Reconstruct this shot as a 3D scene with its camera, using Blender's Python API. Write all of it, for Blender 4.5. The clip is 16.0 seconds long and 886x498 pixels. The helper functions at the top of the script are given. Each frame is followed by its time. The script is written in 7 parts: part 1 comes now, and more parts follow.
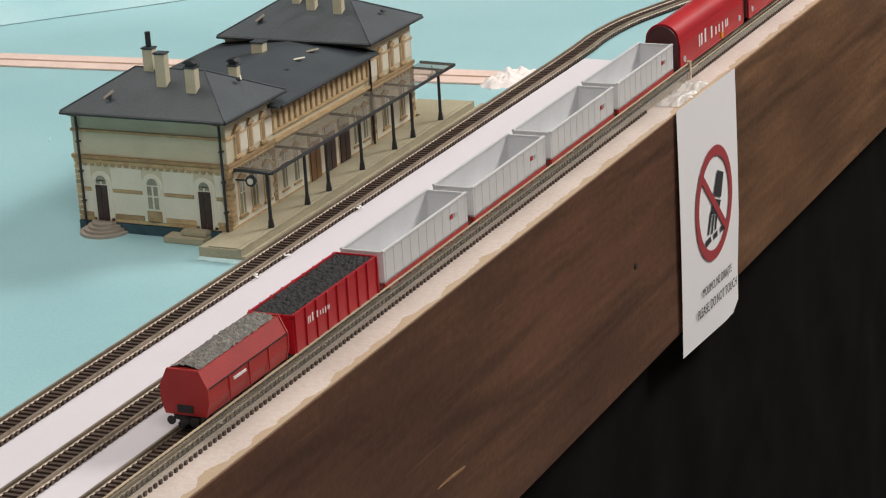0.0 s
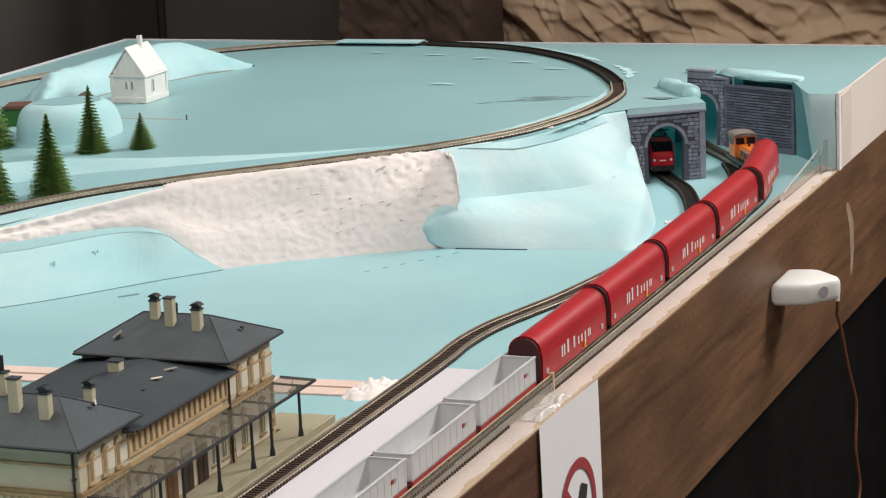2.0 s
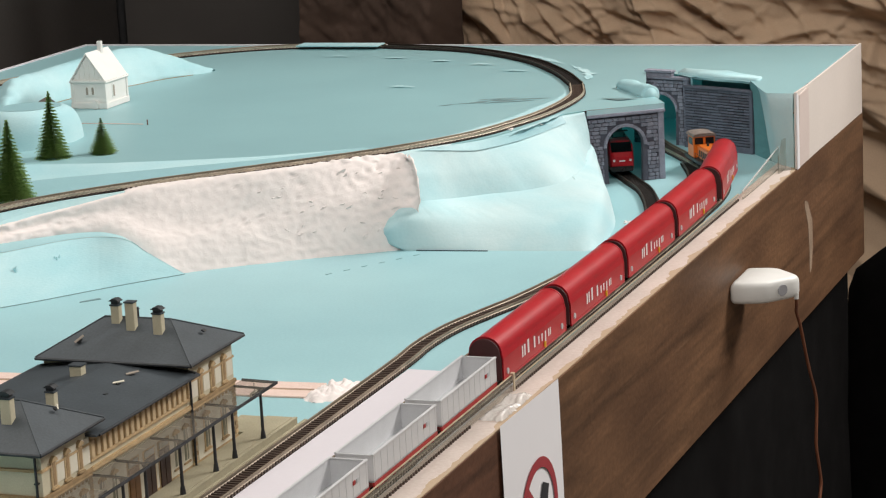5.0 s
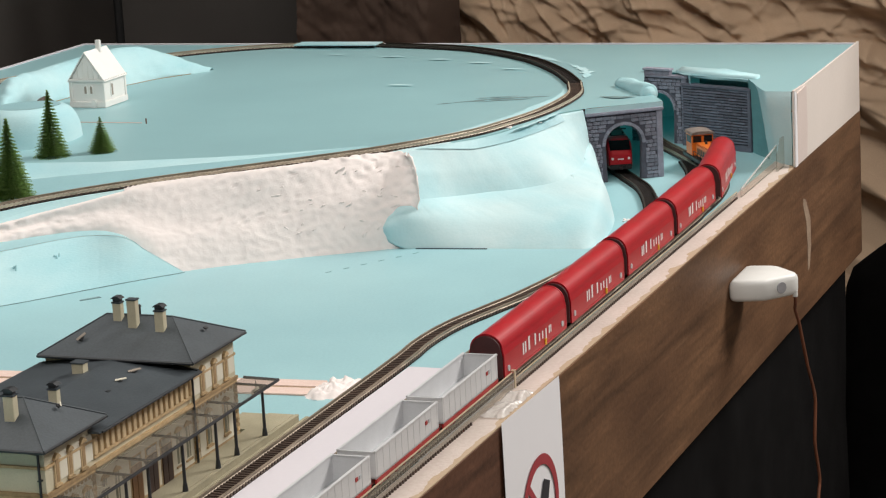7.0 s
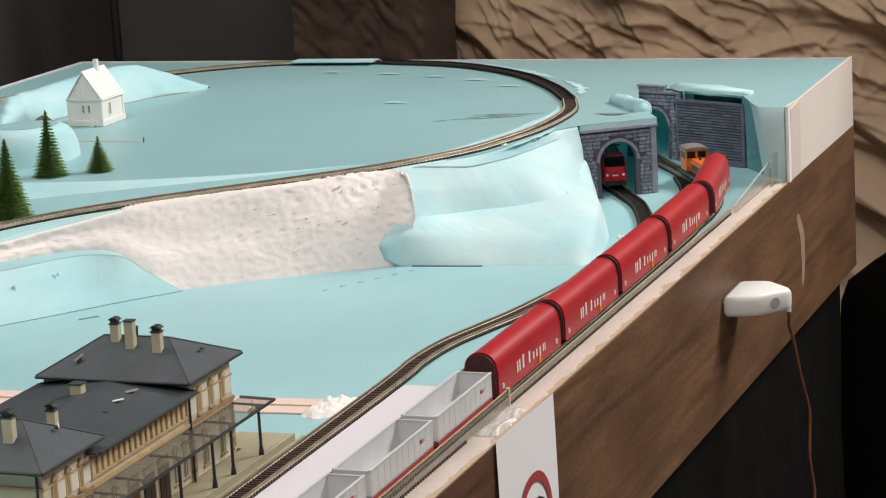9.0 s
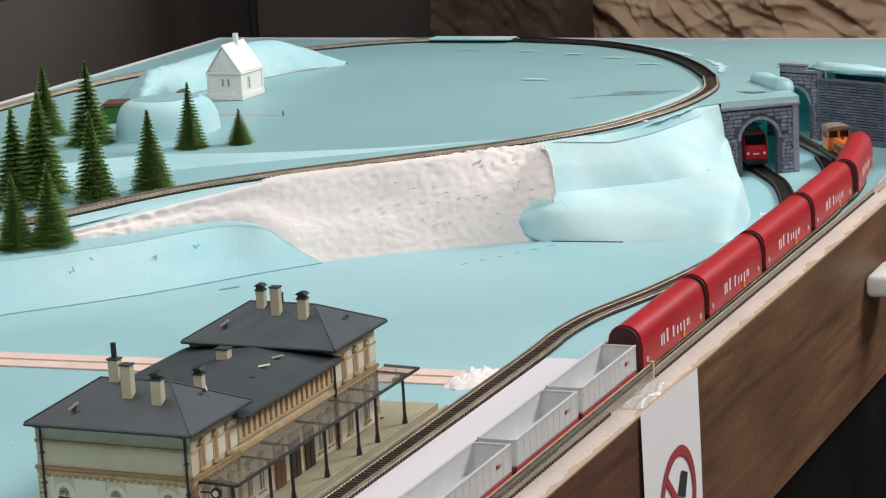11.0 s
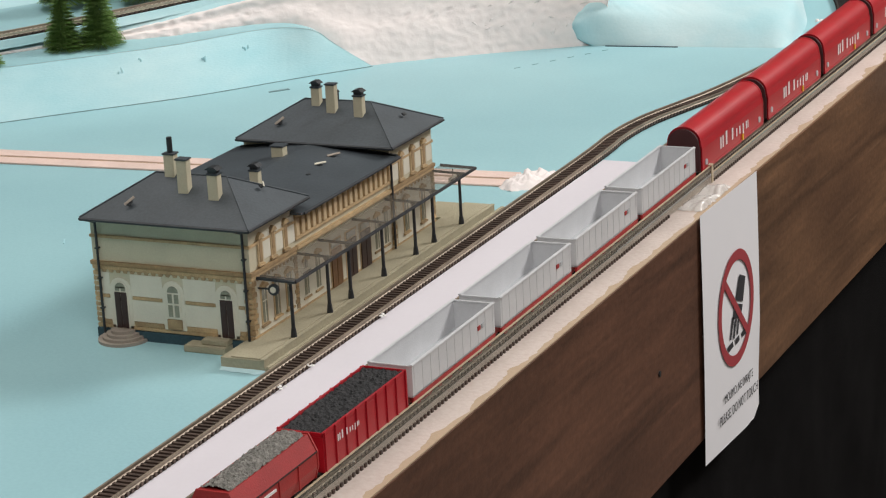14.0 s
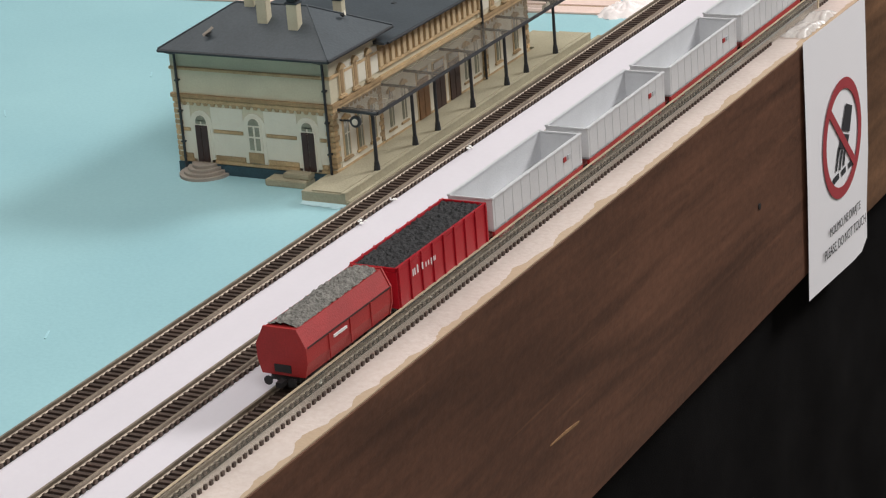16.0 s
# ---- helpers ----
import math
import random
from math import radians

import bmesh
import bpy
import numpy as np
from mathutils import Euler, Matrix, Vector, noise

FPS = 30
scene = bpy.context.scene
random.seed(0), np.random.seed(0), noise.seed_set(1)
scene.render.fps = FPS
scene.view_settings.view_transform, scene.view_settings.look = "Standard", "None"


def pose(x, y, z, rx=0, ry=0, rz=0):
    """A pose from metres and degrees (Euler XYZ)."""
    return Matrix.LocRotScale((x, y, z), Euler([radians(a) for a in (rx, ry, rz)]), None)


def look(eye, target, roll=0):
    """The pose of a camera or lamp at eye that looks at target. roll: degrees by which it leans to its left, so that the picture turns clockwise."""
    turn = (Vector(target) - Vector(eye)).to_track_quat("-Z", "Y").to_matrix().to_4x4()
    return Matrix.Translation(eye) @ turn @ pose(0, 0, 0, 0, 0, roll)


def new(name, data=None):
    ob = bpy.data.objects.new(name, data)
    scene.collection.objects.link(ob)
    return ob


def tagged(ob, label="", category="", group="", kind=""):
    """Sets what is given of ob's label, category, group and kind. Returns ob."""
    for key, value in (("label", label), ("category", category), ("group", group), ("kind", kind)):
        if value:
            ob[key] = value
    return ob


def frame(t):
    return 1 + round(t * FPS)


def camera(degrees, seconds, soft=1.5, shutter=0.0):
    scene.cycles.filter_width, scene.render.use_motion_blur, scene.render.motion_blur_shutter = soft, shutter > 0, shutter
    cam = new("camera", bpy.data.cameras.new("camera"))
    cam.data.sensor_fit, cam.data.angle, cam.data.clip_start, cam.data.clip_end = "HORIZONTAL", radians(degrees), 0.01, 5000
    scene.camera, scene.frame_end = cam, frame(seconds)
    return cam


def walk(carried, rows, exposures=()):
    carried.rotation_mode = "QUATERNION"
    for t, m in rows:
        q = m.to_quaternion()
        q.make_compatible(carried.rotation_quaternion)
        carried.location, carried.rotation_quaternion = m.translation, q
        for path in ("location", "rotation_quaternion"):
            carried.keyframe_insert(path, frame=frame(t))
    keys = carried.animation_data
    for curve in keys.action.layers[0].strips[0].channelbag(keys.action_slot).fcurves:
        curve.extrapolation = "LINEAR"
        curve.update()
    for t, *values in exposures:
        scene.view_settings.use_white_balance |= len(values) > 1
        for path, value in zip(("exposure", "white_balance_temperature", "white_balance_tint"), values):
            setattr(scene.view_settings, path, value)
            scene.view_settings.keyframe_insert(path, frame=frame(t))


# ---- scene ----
EXPO = [(0.0, 0.0, 6480, 10), (9.0, 0.0, 6500, 10), (9.8, 0.0, 6220, 10), (12.5, -0.05, 6230, 10), (13.5, -0.06, 6330, 10), (15.0, -0.09, 6250, 10), (16.0, 0.05, 6200, 10)]
cam = camera(20.765, 16.0, soft=1.2)
PATH = [
    (0, pose(-1.7068, -0.6105, 1.5000, 71.617, 3.308, -65.481)),
    (0.5, pose(-1.6894, -0.6146, 1.5202, 74.567, 2.976, -67.149)),
    (1, pose(-1.6792, -0.6116, 1.5393, 76.752, 2.590, -68.041)),
    (1.5, pose(-1.6750, -0.6051, 1.5434, 77.391, 2.577, -68.379)),
    (2, pose(-1.6720, -0.6053, 1.5411, 77.413, 2.562, -68.463)),
    (2.5, pose(-1.6719, -0.6068, 1.5383, 77.390, 2.641, -68.487)),
    (3, pose(-1.6736, -0.6109, 1.5406, 77.355, 2.638, -68.525)),
    (3.5, pose(-1.6798, -0.6135, 1.5426, 77.317, 2.692, -68.579)),
    (4, pose(-1.6793, -0.6166, 1.5434, 77.341, 2.830, -68.972)),
    (6.5, pose(-1.6844, -0.6064, 1.5410, 77.450, 2.952, -69.530)),
    (7, pose(-1.6854, -0.6086, 1.5410, 77.432, 2.962, -69.557)),
    (7.5, pose(-1.6877, -0.6096, 1.5424, 77.383, 3.000, -69.573)),
    (8, pose(-1.6875, -0.6107, 1.5442, 77.354, 2.963, -69.605)),
    (8.5, pose(-1.6883, -0.6156, 1.5442, 77.317, 2.953, -69.627)),
    (9, pose(-1.6983, -0.6195, 1.5522, 77.664, 3.245, -69.606)),
    (9.5, pose(-1.7136, -0.6198, 1.5575, 78.419, 3.400, -68.632)),
    (10, pose(-1.7207, -0.6178, 1.5564, 78.488, 3.221, -67.606)),
    (10.2, pose(-1.7171, -0.6145, 1.5510, 78.412, 3.155, -67.179)),
    (12.3, pose(-1.6874, -0.5844, 1.5323, 76.087, 2.721, -66.949)),
    (12.5, pose(-1.6870, -0.5845, 1.5320, 75.850, 2.651, -67.191)),
    (13, pose(-1.6885, -0.5854, 1.5301, 75.460, 2.636, -67.411)),
    (13.5, pose(-1.6871, -0.5833, 1.5265, 74.532, 2.786, -66.879)),
    (14, pose(-1.6886, -0.5726, 1.5149, 73.391, 2.979, -65.778)),
    (14.5, pose(-1.6889, -0.5666, 1.5105, 72.654, 3.135, -65.035)),
    (15, pose(-1.6867, -0.5669, 1.5101, 71.971, 3.286, -64.350)),
    (15.5, pose(-1.6746, -0.5728, 1.5020, 71.151, 3.655, -64.587)),
    (16, pose(-1.6370, -0.5856, 1.4963, 69.711, 4.322, -62.728)),
]
walk(cam, PATH, EXPO)

# The layout is laid out in H0 units on the deck's top: x along the front board, y into the layout, h over the deck.
S, DECK = 0.705, 1.0


def U(x, y, h=0.0):
    return Vector((S * x, S * y, DECK + S * h))


# ---- world and light ----
world = bpy.data.worlds.new("world")
scene.world = world
world.use_nodes = True
world.node_tree.nodes["Background"].inputs[0].default_value = (1.0, 0.93, 0.85, 1)
world.node_tree.nodes["Background"].inputs[1].default_value = 0.05


def area_lamp(name, eye, target, sx, sy, watts, colour):
    data = bpy.data.lights.new(name, "AREA")
    data.shape, data.size, data.size_y, data.energy, data.color = "RECTANGLE", sx, sy, watts, colour
    ob = new(name, data)
    ob.matrix_world = look(eye, target)
    return ob


WARM = (1.0, 0.955, 0.90)
area_lamp("hall_lamp_far", (2.6, -1.9, 3.3), (0.4, 0.2, 1.0), 1.4, 0.9, 140, WARM)
area_lamp("hall_lamp_mid", (-0.2, 0.9, 4.1), (0.2, 0.5, 1.0), 2.6, 2.0, 62, WARM)
area_lamp("hall_lamp_near", (-2.6, -1.6, 4.0), (0.6, 0.2, 1.0), 2.0, 1.2, 80, WARM)


# ---- materials ----
def surf(name, colour, rough=0.6, metal=0.0, vary=0.12, scale=40.0, bump=0.15, fine=600.0, second=None, spec=0.5, island=False, stretch=(1, 1, 1)):
    """A surface with broad and fine variation of its colour, and a fine relief."""
    m = bpy.data.materials.new(name)
    m.use_nodes = True
    nt = m.node_tree
    n, link = nt.nodes, nt.links.new
    b = n["Principled BSDF"]
    b.inputs["Roughness"].default_value, b.inputs["Metallic"].default_value = rough, metal
    b.inputs["Specular IOR Level"].default_value = spec
    co = n.new("ShaderNodeTexCoord")
    mp = n.new("ShaderNodeMapping")
    mp.inputs["Scale"].default_value = stretch
    link(co.outputs["Object"], mp.inputs["Vector"])
    broad, grain = n.new("ShaderNodeTexNoise"), n.new("ShaderNodeTexNoise")
    broad.inputs["Scale"].default_value, broad.inputs["Detail"].default_value = scale, 5
    grain.inputs["Scale"].default_value, grain.inputs["Detail"].default_value = fine, 3
    link(mp.outputs[0], broad.inputs["Vector"])
    link(mp.outputs[0], grain.inputs["Vector"])
    ramp = n.new("ShaderNodeValToRGB")
    c = Vector(colour)
    lo, hi = (c * (1 - vary) if second is None else Vector(second)), c * (1 + vary * 0.6)
    ramp.color_ramp.elements[0].position, ramp.color_ramp.elements[1].position = 0.3, 0.7
    ramp.color_ramp.elements[0].color, ramp.color_ramp.elements[1].color = (*lo, 1), (*hi, 1)
    link(broad.outputs["Fac"], ramp.inputs[0])
    mix = n.new("ShaderNodeMixRGB")
    mix.blend_type, mix.inputs[0].default_value = "OVERLAY", min(0.9, vary * 1.6)
    link(ramp.outputs[0], mix.inputs[1])
    link(grain.outputs["Fac"], mix.inputs[2])
    last = mix.outputs[0]
    if island:
        info = n.new("ShaderNodeObjectInfo")
        shade = n.new("ShaderNodeMapRange")
        shade.inputs["To Min"].default_value, shade.inputs["To Max"].default_value = 0.72, 1.2
        link(info.outputs["Random"], shade.inputs[0])
        mul = n.new("ShaderNodeMixRGB")
        mul.blend_type, mul.inputs[0].default_value = "MULTIPLY", 1.0
        link(last, mul.inputs[1])
        link(shade.outputs[0], mul.inputs[2])
        last = mul.outputs[0]
    link(last, b.inputs["Base Color"])
    if bump:
        bu = n.new("ShaderNodeBump")
        bu.inputs["Strength"].default_value, bu.inputs["Distance"].default_value = bump, 0.002
        link(grain.outputs["Fac"], bu.inputs["Height"])
        link(bu.outputs[0], b.inputs["Normal"])
    return m


FOAM = surf("blue_foam", (0.36, 0.60, 0.64), 0.45, 0, 0.06, 5, 0.06, 350, second=(0.315, 0.545, 0.595))
FOAM_CUT = surf("cut_blue_foam", (0.53, 0.735, 0.765), 0.75, 0, 0.06, 7, 0.14, 320, second=(0.36, 0.645, 0.705), stretch=(1, 1, 3.2))
FOAM_DUSTED = surf("dusted_cut_foam", (0.58, 0.735, 0.755), 0.8, 0, 0.05, 11, 0.10, 320, second=(0.42, 0.67, 0.72))
# the same blue foam, darkened to paint in the shade round the wall
FOAM_SHADED = surf("shaded_blue_foam", (0.17, 0.37, 0.39), 0.7, 0, 0.08, 9, 0.1, 320, second=(0.11, 0.28, 0.30))
FOAM_SHINY = surf("plateau_foam", (0.43, 0.71, 0.75), 0.38, 0, 0.05, 4, 0.05, 350, second=(0.385, 0.645, 0.69))
PLASTER = surf("white_plaster", (0.87, 0.80, 0.78), 0.85, 0, 0.03, 30, 0.15, 260)
CARD = surf("white_card", (0.70, 0.665, 0.71), 0.6, 0, 0.03, 8, 0.03, 300)
PAPER = surf("paper", (0.86, 0.85, 0.88), 0.7, 0, 0.02, 10, 0.03, 400)
PINK_PAPER = surf("pinkish_paper", (0.68, 0.58, 0.54), 0.75, 0, 0.05, 12, 0.1, 300)
PINK = surf("pink_filler", (0.78, 0.60, 0.53), 0.85, 0, 0.08, 25, 0.3, 300)
SLEEPER = surf("sleeper_plastic", (0.080, 0.052, 0.040), 0.55, 0, 0.3, 60, 0.2, 700, island=True)
RAIL_PALE = surf("pale_rail_metal", (0.54, 0.475, 0.375), 0.45, 0.3, 0.25, 50, 0.1, 900)
RAIL = surf("rail_metal", (0.30, 0.245, 0.185), 0.5, 0.35, 0.25, 50, 0.1, 900)
RAIL_DARK = surf("dark_rail_metal", (0.07, 0.055, 0.045), 0.5, 0.5, 0.3, 50, 0.1, 900)
BALLAST = surf("trackbed", (0.017, 0.012, 0.010), 0.9, 0, 0.3, 90, 0.5, 700)
GREY_STONE = surf("grey_portal_stone", (0.30, 0.305, 0.375), 0.8, 0, 0.22, 120, 0.5, 900, island=True)
WALL_STONE = surf("dark_wall_stone", (0.135, 0.145, 0.190), 0.8, 0, 0.2, 90, 0.4, 900, island=True)
MORTAR = surf("portal_mortar", (0.11, 0.11, 0.14), 0.9, 0, 0.2, 120, 0.4, 900)
SLATE = surf("slate_roof", (0.060, 0.073, 0.084), 0.5, 0, 0.16, 25, 0.07, 500)
CREAM = surf("cream_wall", (0.60, 0.55, 0.40), 0.7, 0, 0.08, 40, 0.15, 800)
PALE = surf("pale_panel", (0.74, 0.70, 0.58), 0.7, 0, 0.06, 40, 0.15, 800)
STONE = surf("ochre_stone", (0.52, 0.37, 0.20), 0.75, 0, 0.2, 120, 0.4, 900, island=True)
STONE_DARK = surf("brown_stone", (0.38, 0.255, 0.13), 0.75, 0, 0.2, 120, 0.4, 900)
IRON = surf("dark_iron", (0.035, 0.038, 0.042), 0.45, 0.2, 0.2, 80, 0.1, 900)
DOOR = surf("dark_door", (0.045, 0.02, 0.016), 0.45, 0, 0.2, 80, 0.1, 900)
DOOR_BROWN = surf("brown_door", (0.22, 0.11, 0.045), 0.5, 0, 0.2, 80, 0.1, 900)
TEAL = surf("teal_plinth", (0.035, 0.075, 0.095), 0.7, 0, 0.2, 60, 0.2, 600)
PLATFORM = surf("platform_paving", (0.40, 0.36, 0.25), 0.8, 0, 0.10, 40, 0.25, 700)
STEP = surf("step_stone", (0.36, 0.31, 0.26), 0.8, 0, 0.1, 60, 0.3, 800)
WHITE_PLASTIC = surf("white_plastic", (0.80, 0.80, 0.78), 0.4, 0, 0.03, 30, 0.05, 600)
PRINT = surf("white_print_plastic", (0.84, 0.83, 0.80), 0.55, 0, 0.03, 60, 0.2, 900)
RED = surf("wagon_red", (0.43, 0.010, 0.021), 0.35, 0, 0.10, 30, 0.05, 900)
RED_DULL = surf("hopper_red", (0.37, 0.022, 0.022), 0.5, 0, 0.15, 40, 0.1, 900)
MAROON = surf("wagon_end", (0.055, 0.012, 0.013), 0.6, 0, 0.2, 60, 0.1, 900)
LOCO_RED = surf("engine_red", (0.52, 0.010, 0.018), 0.3, 0, 0.06, 30, 0.03, 900)
SILVER = surf("wagon_grey", (0.63, 0.635, 0.65), 0.45, 0.0, 0.06, 50, 0.1, 800)
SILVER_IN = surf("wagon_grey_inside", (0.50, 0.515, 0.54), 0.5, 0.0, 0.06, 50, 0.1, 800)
BLACK = surf("black_plastic", (0.016, 0.016, 0.017), 0.5, 0, 0.2, 60, 0.1, 800)
GRAVEL = surf("gravel_load", (0.22, 0.21, 0.19), 0.95, 0, 0.4, 260, 1.0, 700)
COAL = surf("coal_load", (0.022, 0.022, 0.024), 0.8, 0, 0.5, 260, 1.0, 700)
ORANGE = surf("orange_paint", (0.72, 0.165, 0.018), 0.4, 0, 0.08, 40, 0.05, 800)
YELLOW = surf("yellow_paint", (0.75, 0.45, 0.03), 0.5, 0, 0.08, 40, 0.05, 800)
LETTER = surf("white_lettering", (0.82, 0.80, 0.80), 0.5, 0, 0.03, 60, 0.0, 800)
COACH_GREY = surf("coach_grey", (0.40, 0.40, 0.43), 0.4, 0.1, 0.06, 50, 0.05, 800)
COACH_RED = surf("coach_roof_red", (0.50, 0.045, 0.04), 0.4, 0, 0.08, 50, 0.05, 800)
NEEDLE = surf("fir_needles", (0.225, 0.365, 0.095), 0.7, 0, 0.3, 45, 0.0, 500, second=(0.115, 0.215, 0.052))
BARK = surf("fir_trunk", (0.06, 0.035, 0.02), 0.9, 0, 0.3, 90, 0.3, 500)
GREEN = surf("green_paint", (0.03, 0.16, 0.03), 0.6, 0, 0.2, 50, 0.2, 600)
RUST = surf("brown_roof", (0.16, 0.08, 0.055), 0.7, 0, 0.2, 50, 0.2, 600)
ROCK = surf("brown_rock", (0.20, 0.16, 0.14), 0.9, 0, 0.3, 70, 0.6, 500)
SKIRT = surf("black_cloth", (0.0068, 0.0064, 0.0066), 0.95, 0, 0.3, 25, 0.2, 900, spec=0.05)
CLOTH = surf("brown_cloth", (0.54, 0.385, 0.262), 0.85, 0, 0.14, 8, 0.2, 900)
CLOTH_DARK = surf("dark_brown_cloth", (0.085, 0.055, 0.042), 0.9, 0, 0.2, 8, 0.2, 900, spec=0.2)
CHARCOAL = surf("charcoal_panel", (0.062, 0.055, 0.051), 0.6, 0, 0.12, 5, 0.1, 500)
PLASTERBOARD = surf("hall_wall", (0.45, 0.42, 0.38), 0.9, 0, 0.08, 3, 0.1, 200)
HALL_FLOOR = surf("hall_floor", (0.16, 0.14, 0.12), 0.6, 0, 0.15, 4, 0.1, 200)
RED_INK = surf("red_ink", (0.36, 0.035, 0.045), 0.7, 0, 0.05, 40, 0.0, 400)
BLACK_INK = surf("black_ink", (0.02, 0.02, 0.025), 0.7, 0, 0.1, 40, 0.0, 400)
COPPER = surf("brown_cable", (0.22, 0.075, 0.035), 0.5, 0, 0.1, 60, 0.0, 400)


def wood_material(name, base, deep, pale, wear):
    """Stained board: grain along x, broad blotches, dark runs and a share of paler scratches."""
    m = surf(name, base, 0.5, 0, 0.22, 5, 0.2, 140, second=deep, spec=0.3, stretch=(0.8, 1, 1.6))
    n, link = m.node_tree.nodes, m.node_tree.links.new
    b = n["Principled BSDF"]
    last = b.inputs["Base Color"].links[0].from_socket
    co = n["Texture Coordinate"]

    def streak(scale, turn, detail, bend, lo, hi):
        mp = n.new("ShaderNodeMapping")
        mp.inputs["Scale"].default_value = scale
        mp.inputs["Rotation"].default_value = (0, turn, 0)
        link(co.outputs["Object"], mp.inputs["Vector"])
        tex = n.new("ShaderNodeTexNoise")
        tex.inputs["Scale"].default_value, tex.inputs["Detail"].default_value, tex.inputs["Distortion"].default_value = 1.0, detail, bend
        link(mp.outputs[0], tex.inputs["Vector"])
        ramp = n.new("ShaderNodeValToRGB")
        for e, (at, v) in zip(ramp.color_ramp.elements, (lo, hi)):
            e.position, e.color = at, (v, v, v, 1)
        link(tex.outputs["Fac"], ramp.inputs[0])
        return ramp.outputs[0]

    def times(a, k):
        mul = n.new("ShaderNodeMixRGB")
        mul.blend_type, mul.inputs[0].default_value = "MULTIPLY", 1.0
        link(a, mul.inputs[1])
        link(k, mul.inputs[2])
        return mul.outputs[0]

    last = times(last, streak((5, 30, 60), 0.03, 8, 0.8, (0.34, 0.84), (0.68, 1.13)))      # grain
    last = times(last, streak((10, 60, 210), 0.02, 6, 0.5, (0.36, 0.90), (0.62, 1.05)))
    last = times(last, streak((2.6, 9, 26), -0.05, 6, 1.2, (0.30, 0.58), (0.52, 1.06)))       # dark runs
    scratch = streak((5, 20, 190), -0.03, 5, 0.3, (0.64, 0.0), (0.76, wear))
    mix = n.new("ShaderNodeMixRGB")
    mix.inputs[2].default_value = (*pale, 1)
    link(scratch, mix.inputs[0])
    link(last, mix.inputs[1])
    link(mix.outputs[0], b.inputs["Base Color"])
    return m


def edge_material():
    """Pale plywood edge with a wavy band of tan glue along its front."""
    m = surf("plywood_edge", (0.63, 0.54, 0.49), 0.65, 0, 0.10, 12, 0.2, 250)
    n, link = m.node_tree.nodes, m.node_tree.links.new
    b = n["Principled BSDF"]
    old = b.inputs["Base Color"].links[0].from_socket
    co = n["Texture Coordinate"]
    sep = n.new("ShaderNodeSeparateXYZ")
    link(co.outputs["Object"], sep.inputs[0])
    wob = n.new("ShaderNodeTexNoise")
    wob.noise_dimensions = "1D"
    wob.inputs["Scale"].default_value, wob.inputs["Detail"].default_value = 26, 4
    link(sep.outputs["X"], wob.inputs["W"])
    add = n.new("ShaderNodeMath")
    add.operation = "MULTIPLY_ADD"
    add.inputs[1].default_value, add.inputs[2].default_value = 0.016, -0.002
    link(wob.outputs["Fac"], add.inputs[0])
    less = n.new("ShaderNodeMath")
    less.operation = "LESS_THAN"
    link(sep.outputs["Y"], less.inputs[0])
    link(add.outputs[0], less.inputs[1])
    mix = n.new("ShaderNodeMixRGB")
    mix.inputs[2].default_value = (0.47, 0.35, 0.24, 1)
    link(less.outputs[0], mix.inputs[0])
    link(old, mix.inputs[1])
    link(mix.outputs[0], b.inputs["Base Color"])
    return m


def glass_material(name, tint, rough=0.06, alpha=0.25):
    m = bpy.data.materials.new(name)
    m.use_nodes = True
    n, link = m.node_tree.nodes, m.node_tree.links.new
    b = n["Principled BSDF"]
    b.inputs["Base Color"].default_value, b.inputs["Roughness"].default_value = (*tint, 1), rough
    clear = n.new("ShaderNodeBsdfTransparent")
    clear.inputs[0].default_value = (0.9, 0.9, 0.88, 1)
    smear = n.new("ShaderNodeTexNoise")
    smear.inputs["Scale"].default_value, smear.inputs["Detail"].default_value = 60, 5
    rng = n.new("ShaderNodeMapRange")
    rng.inputs["To Min"].default_value, rng.inputs["To Max"].default_value = alpha * 0.6, alpha * 1.4
    link(smear.outputs["Fac"], rng.inputs[0])
    mix = n.new("ShaderNodeMixShader")
    link(rng.outputs[0], mix.inputs[0])
    link(clear.outputs[0], mix.inputs[1])
    link(b.outputs[0], mix.inputs[2])
    link(mix.outputs[0], n["Material Output"].inputs["Surface"])
    return m


WOOD = wood_material("dark_stained_wood", (0.128, 0.058, 0.034), (0.066, 0.029, 0.017), (0.21, 0.100, 0.055), 0.45)
WOOD_PALE = wood_material("brown_stained_wood", (0.172, 0.090, 0.046), (0.104, 0.052, 0.028), (0.27, 0.16, 0.09), 0.4)
EDGE = edge_material()
PLEXI = glass_material("plexiglass", (0.62, 0.58, 0.50), 0.12, 0.10)
PLEXI_EDGE = surf("plexiglass_edge", (0.52, 0.43, 0.30), 0.4, 0, 0.12, 30, 0.1, 500)
CANOPY_GLASS = glass_material("canopy_glass", (0.275, 0.25, 0.215), 0.18, 0.44)
PANE = surf("window_glass", (0.27, 0.27, 0.20), 0.12, 0, 0.2, 60, 0.0, 500)
COACH_GLASS = surf("coach_window", (0.010, 0.011, 0.013), 0.25, 0, 0.1, 60, 0.0, 500, spec=0.25)
DRIP = surf("dried_drip", (0.34, 0.245, 0.175), 0.6, 0, 0.2, 50, 0.1, 400)
TAPE = glass_material("crumpled_tape", (0.86, 0.84, 0.82), 0.22, 0.50)
OCHRE = surf("pale_ochre_trim", (0.62, 0.47, 0.28), 0.75, 0, 0.12, 90, 0.2, 800)
DASH = surf("faint_line", (0.285, 0.49, 0.525), 0.5, 0, 0.15, 60, 0.1, 500)
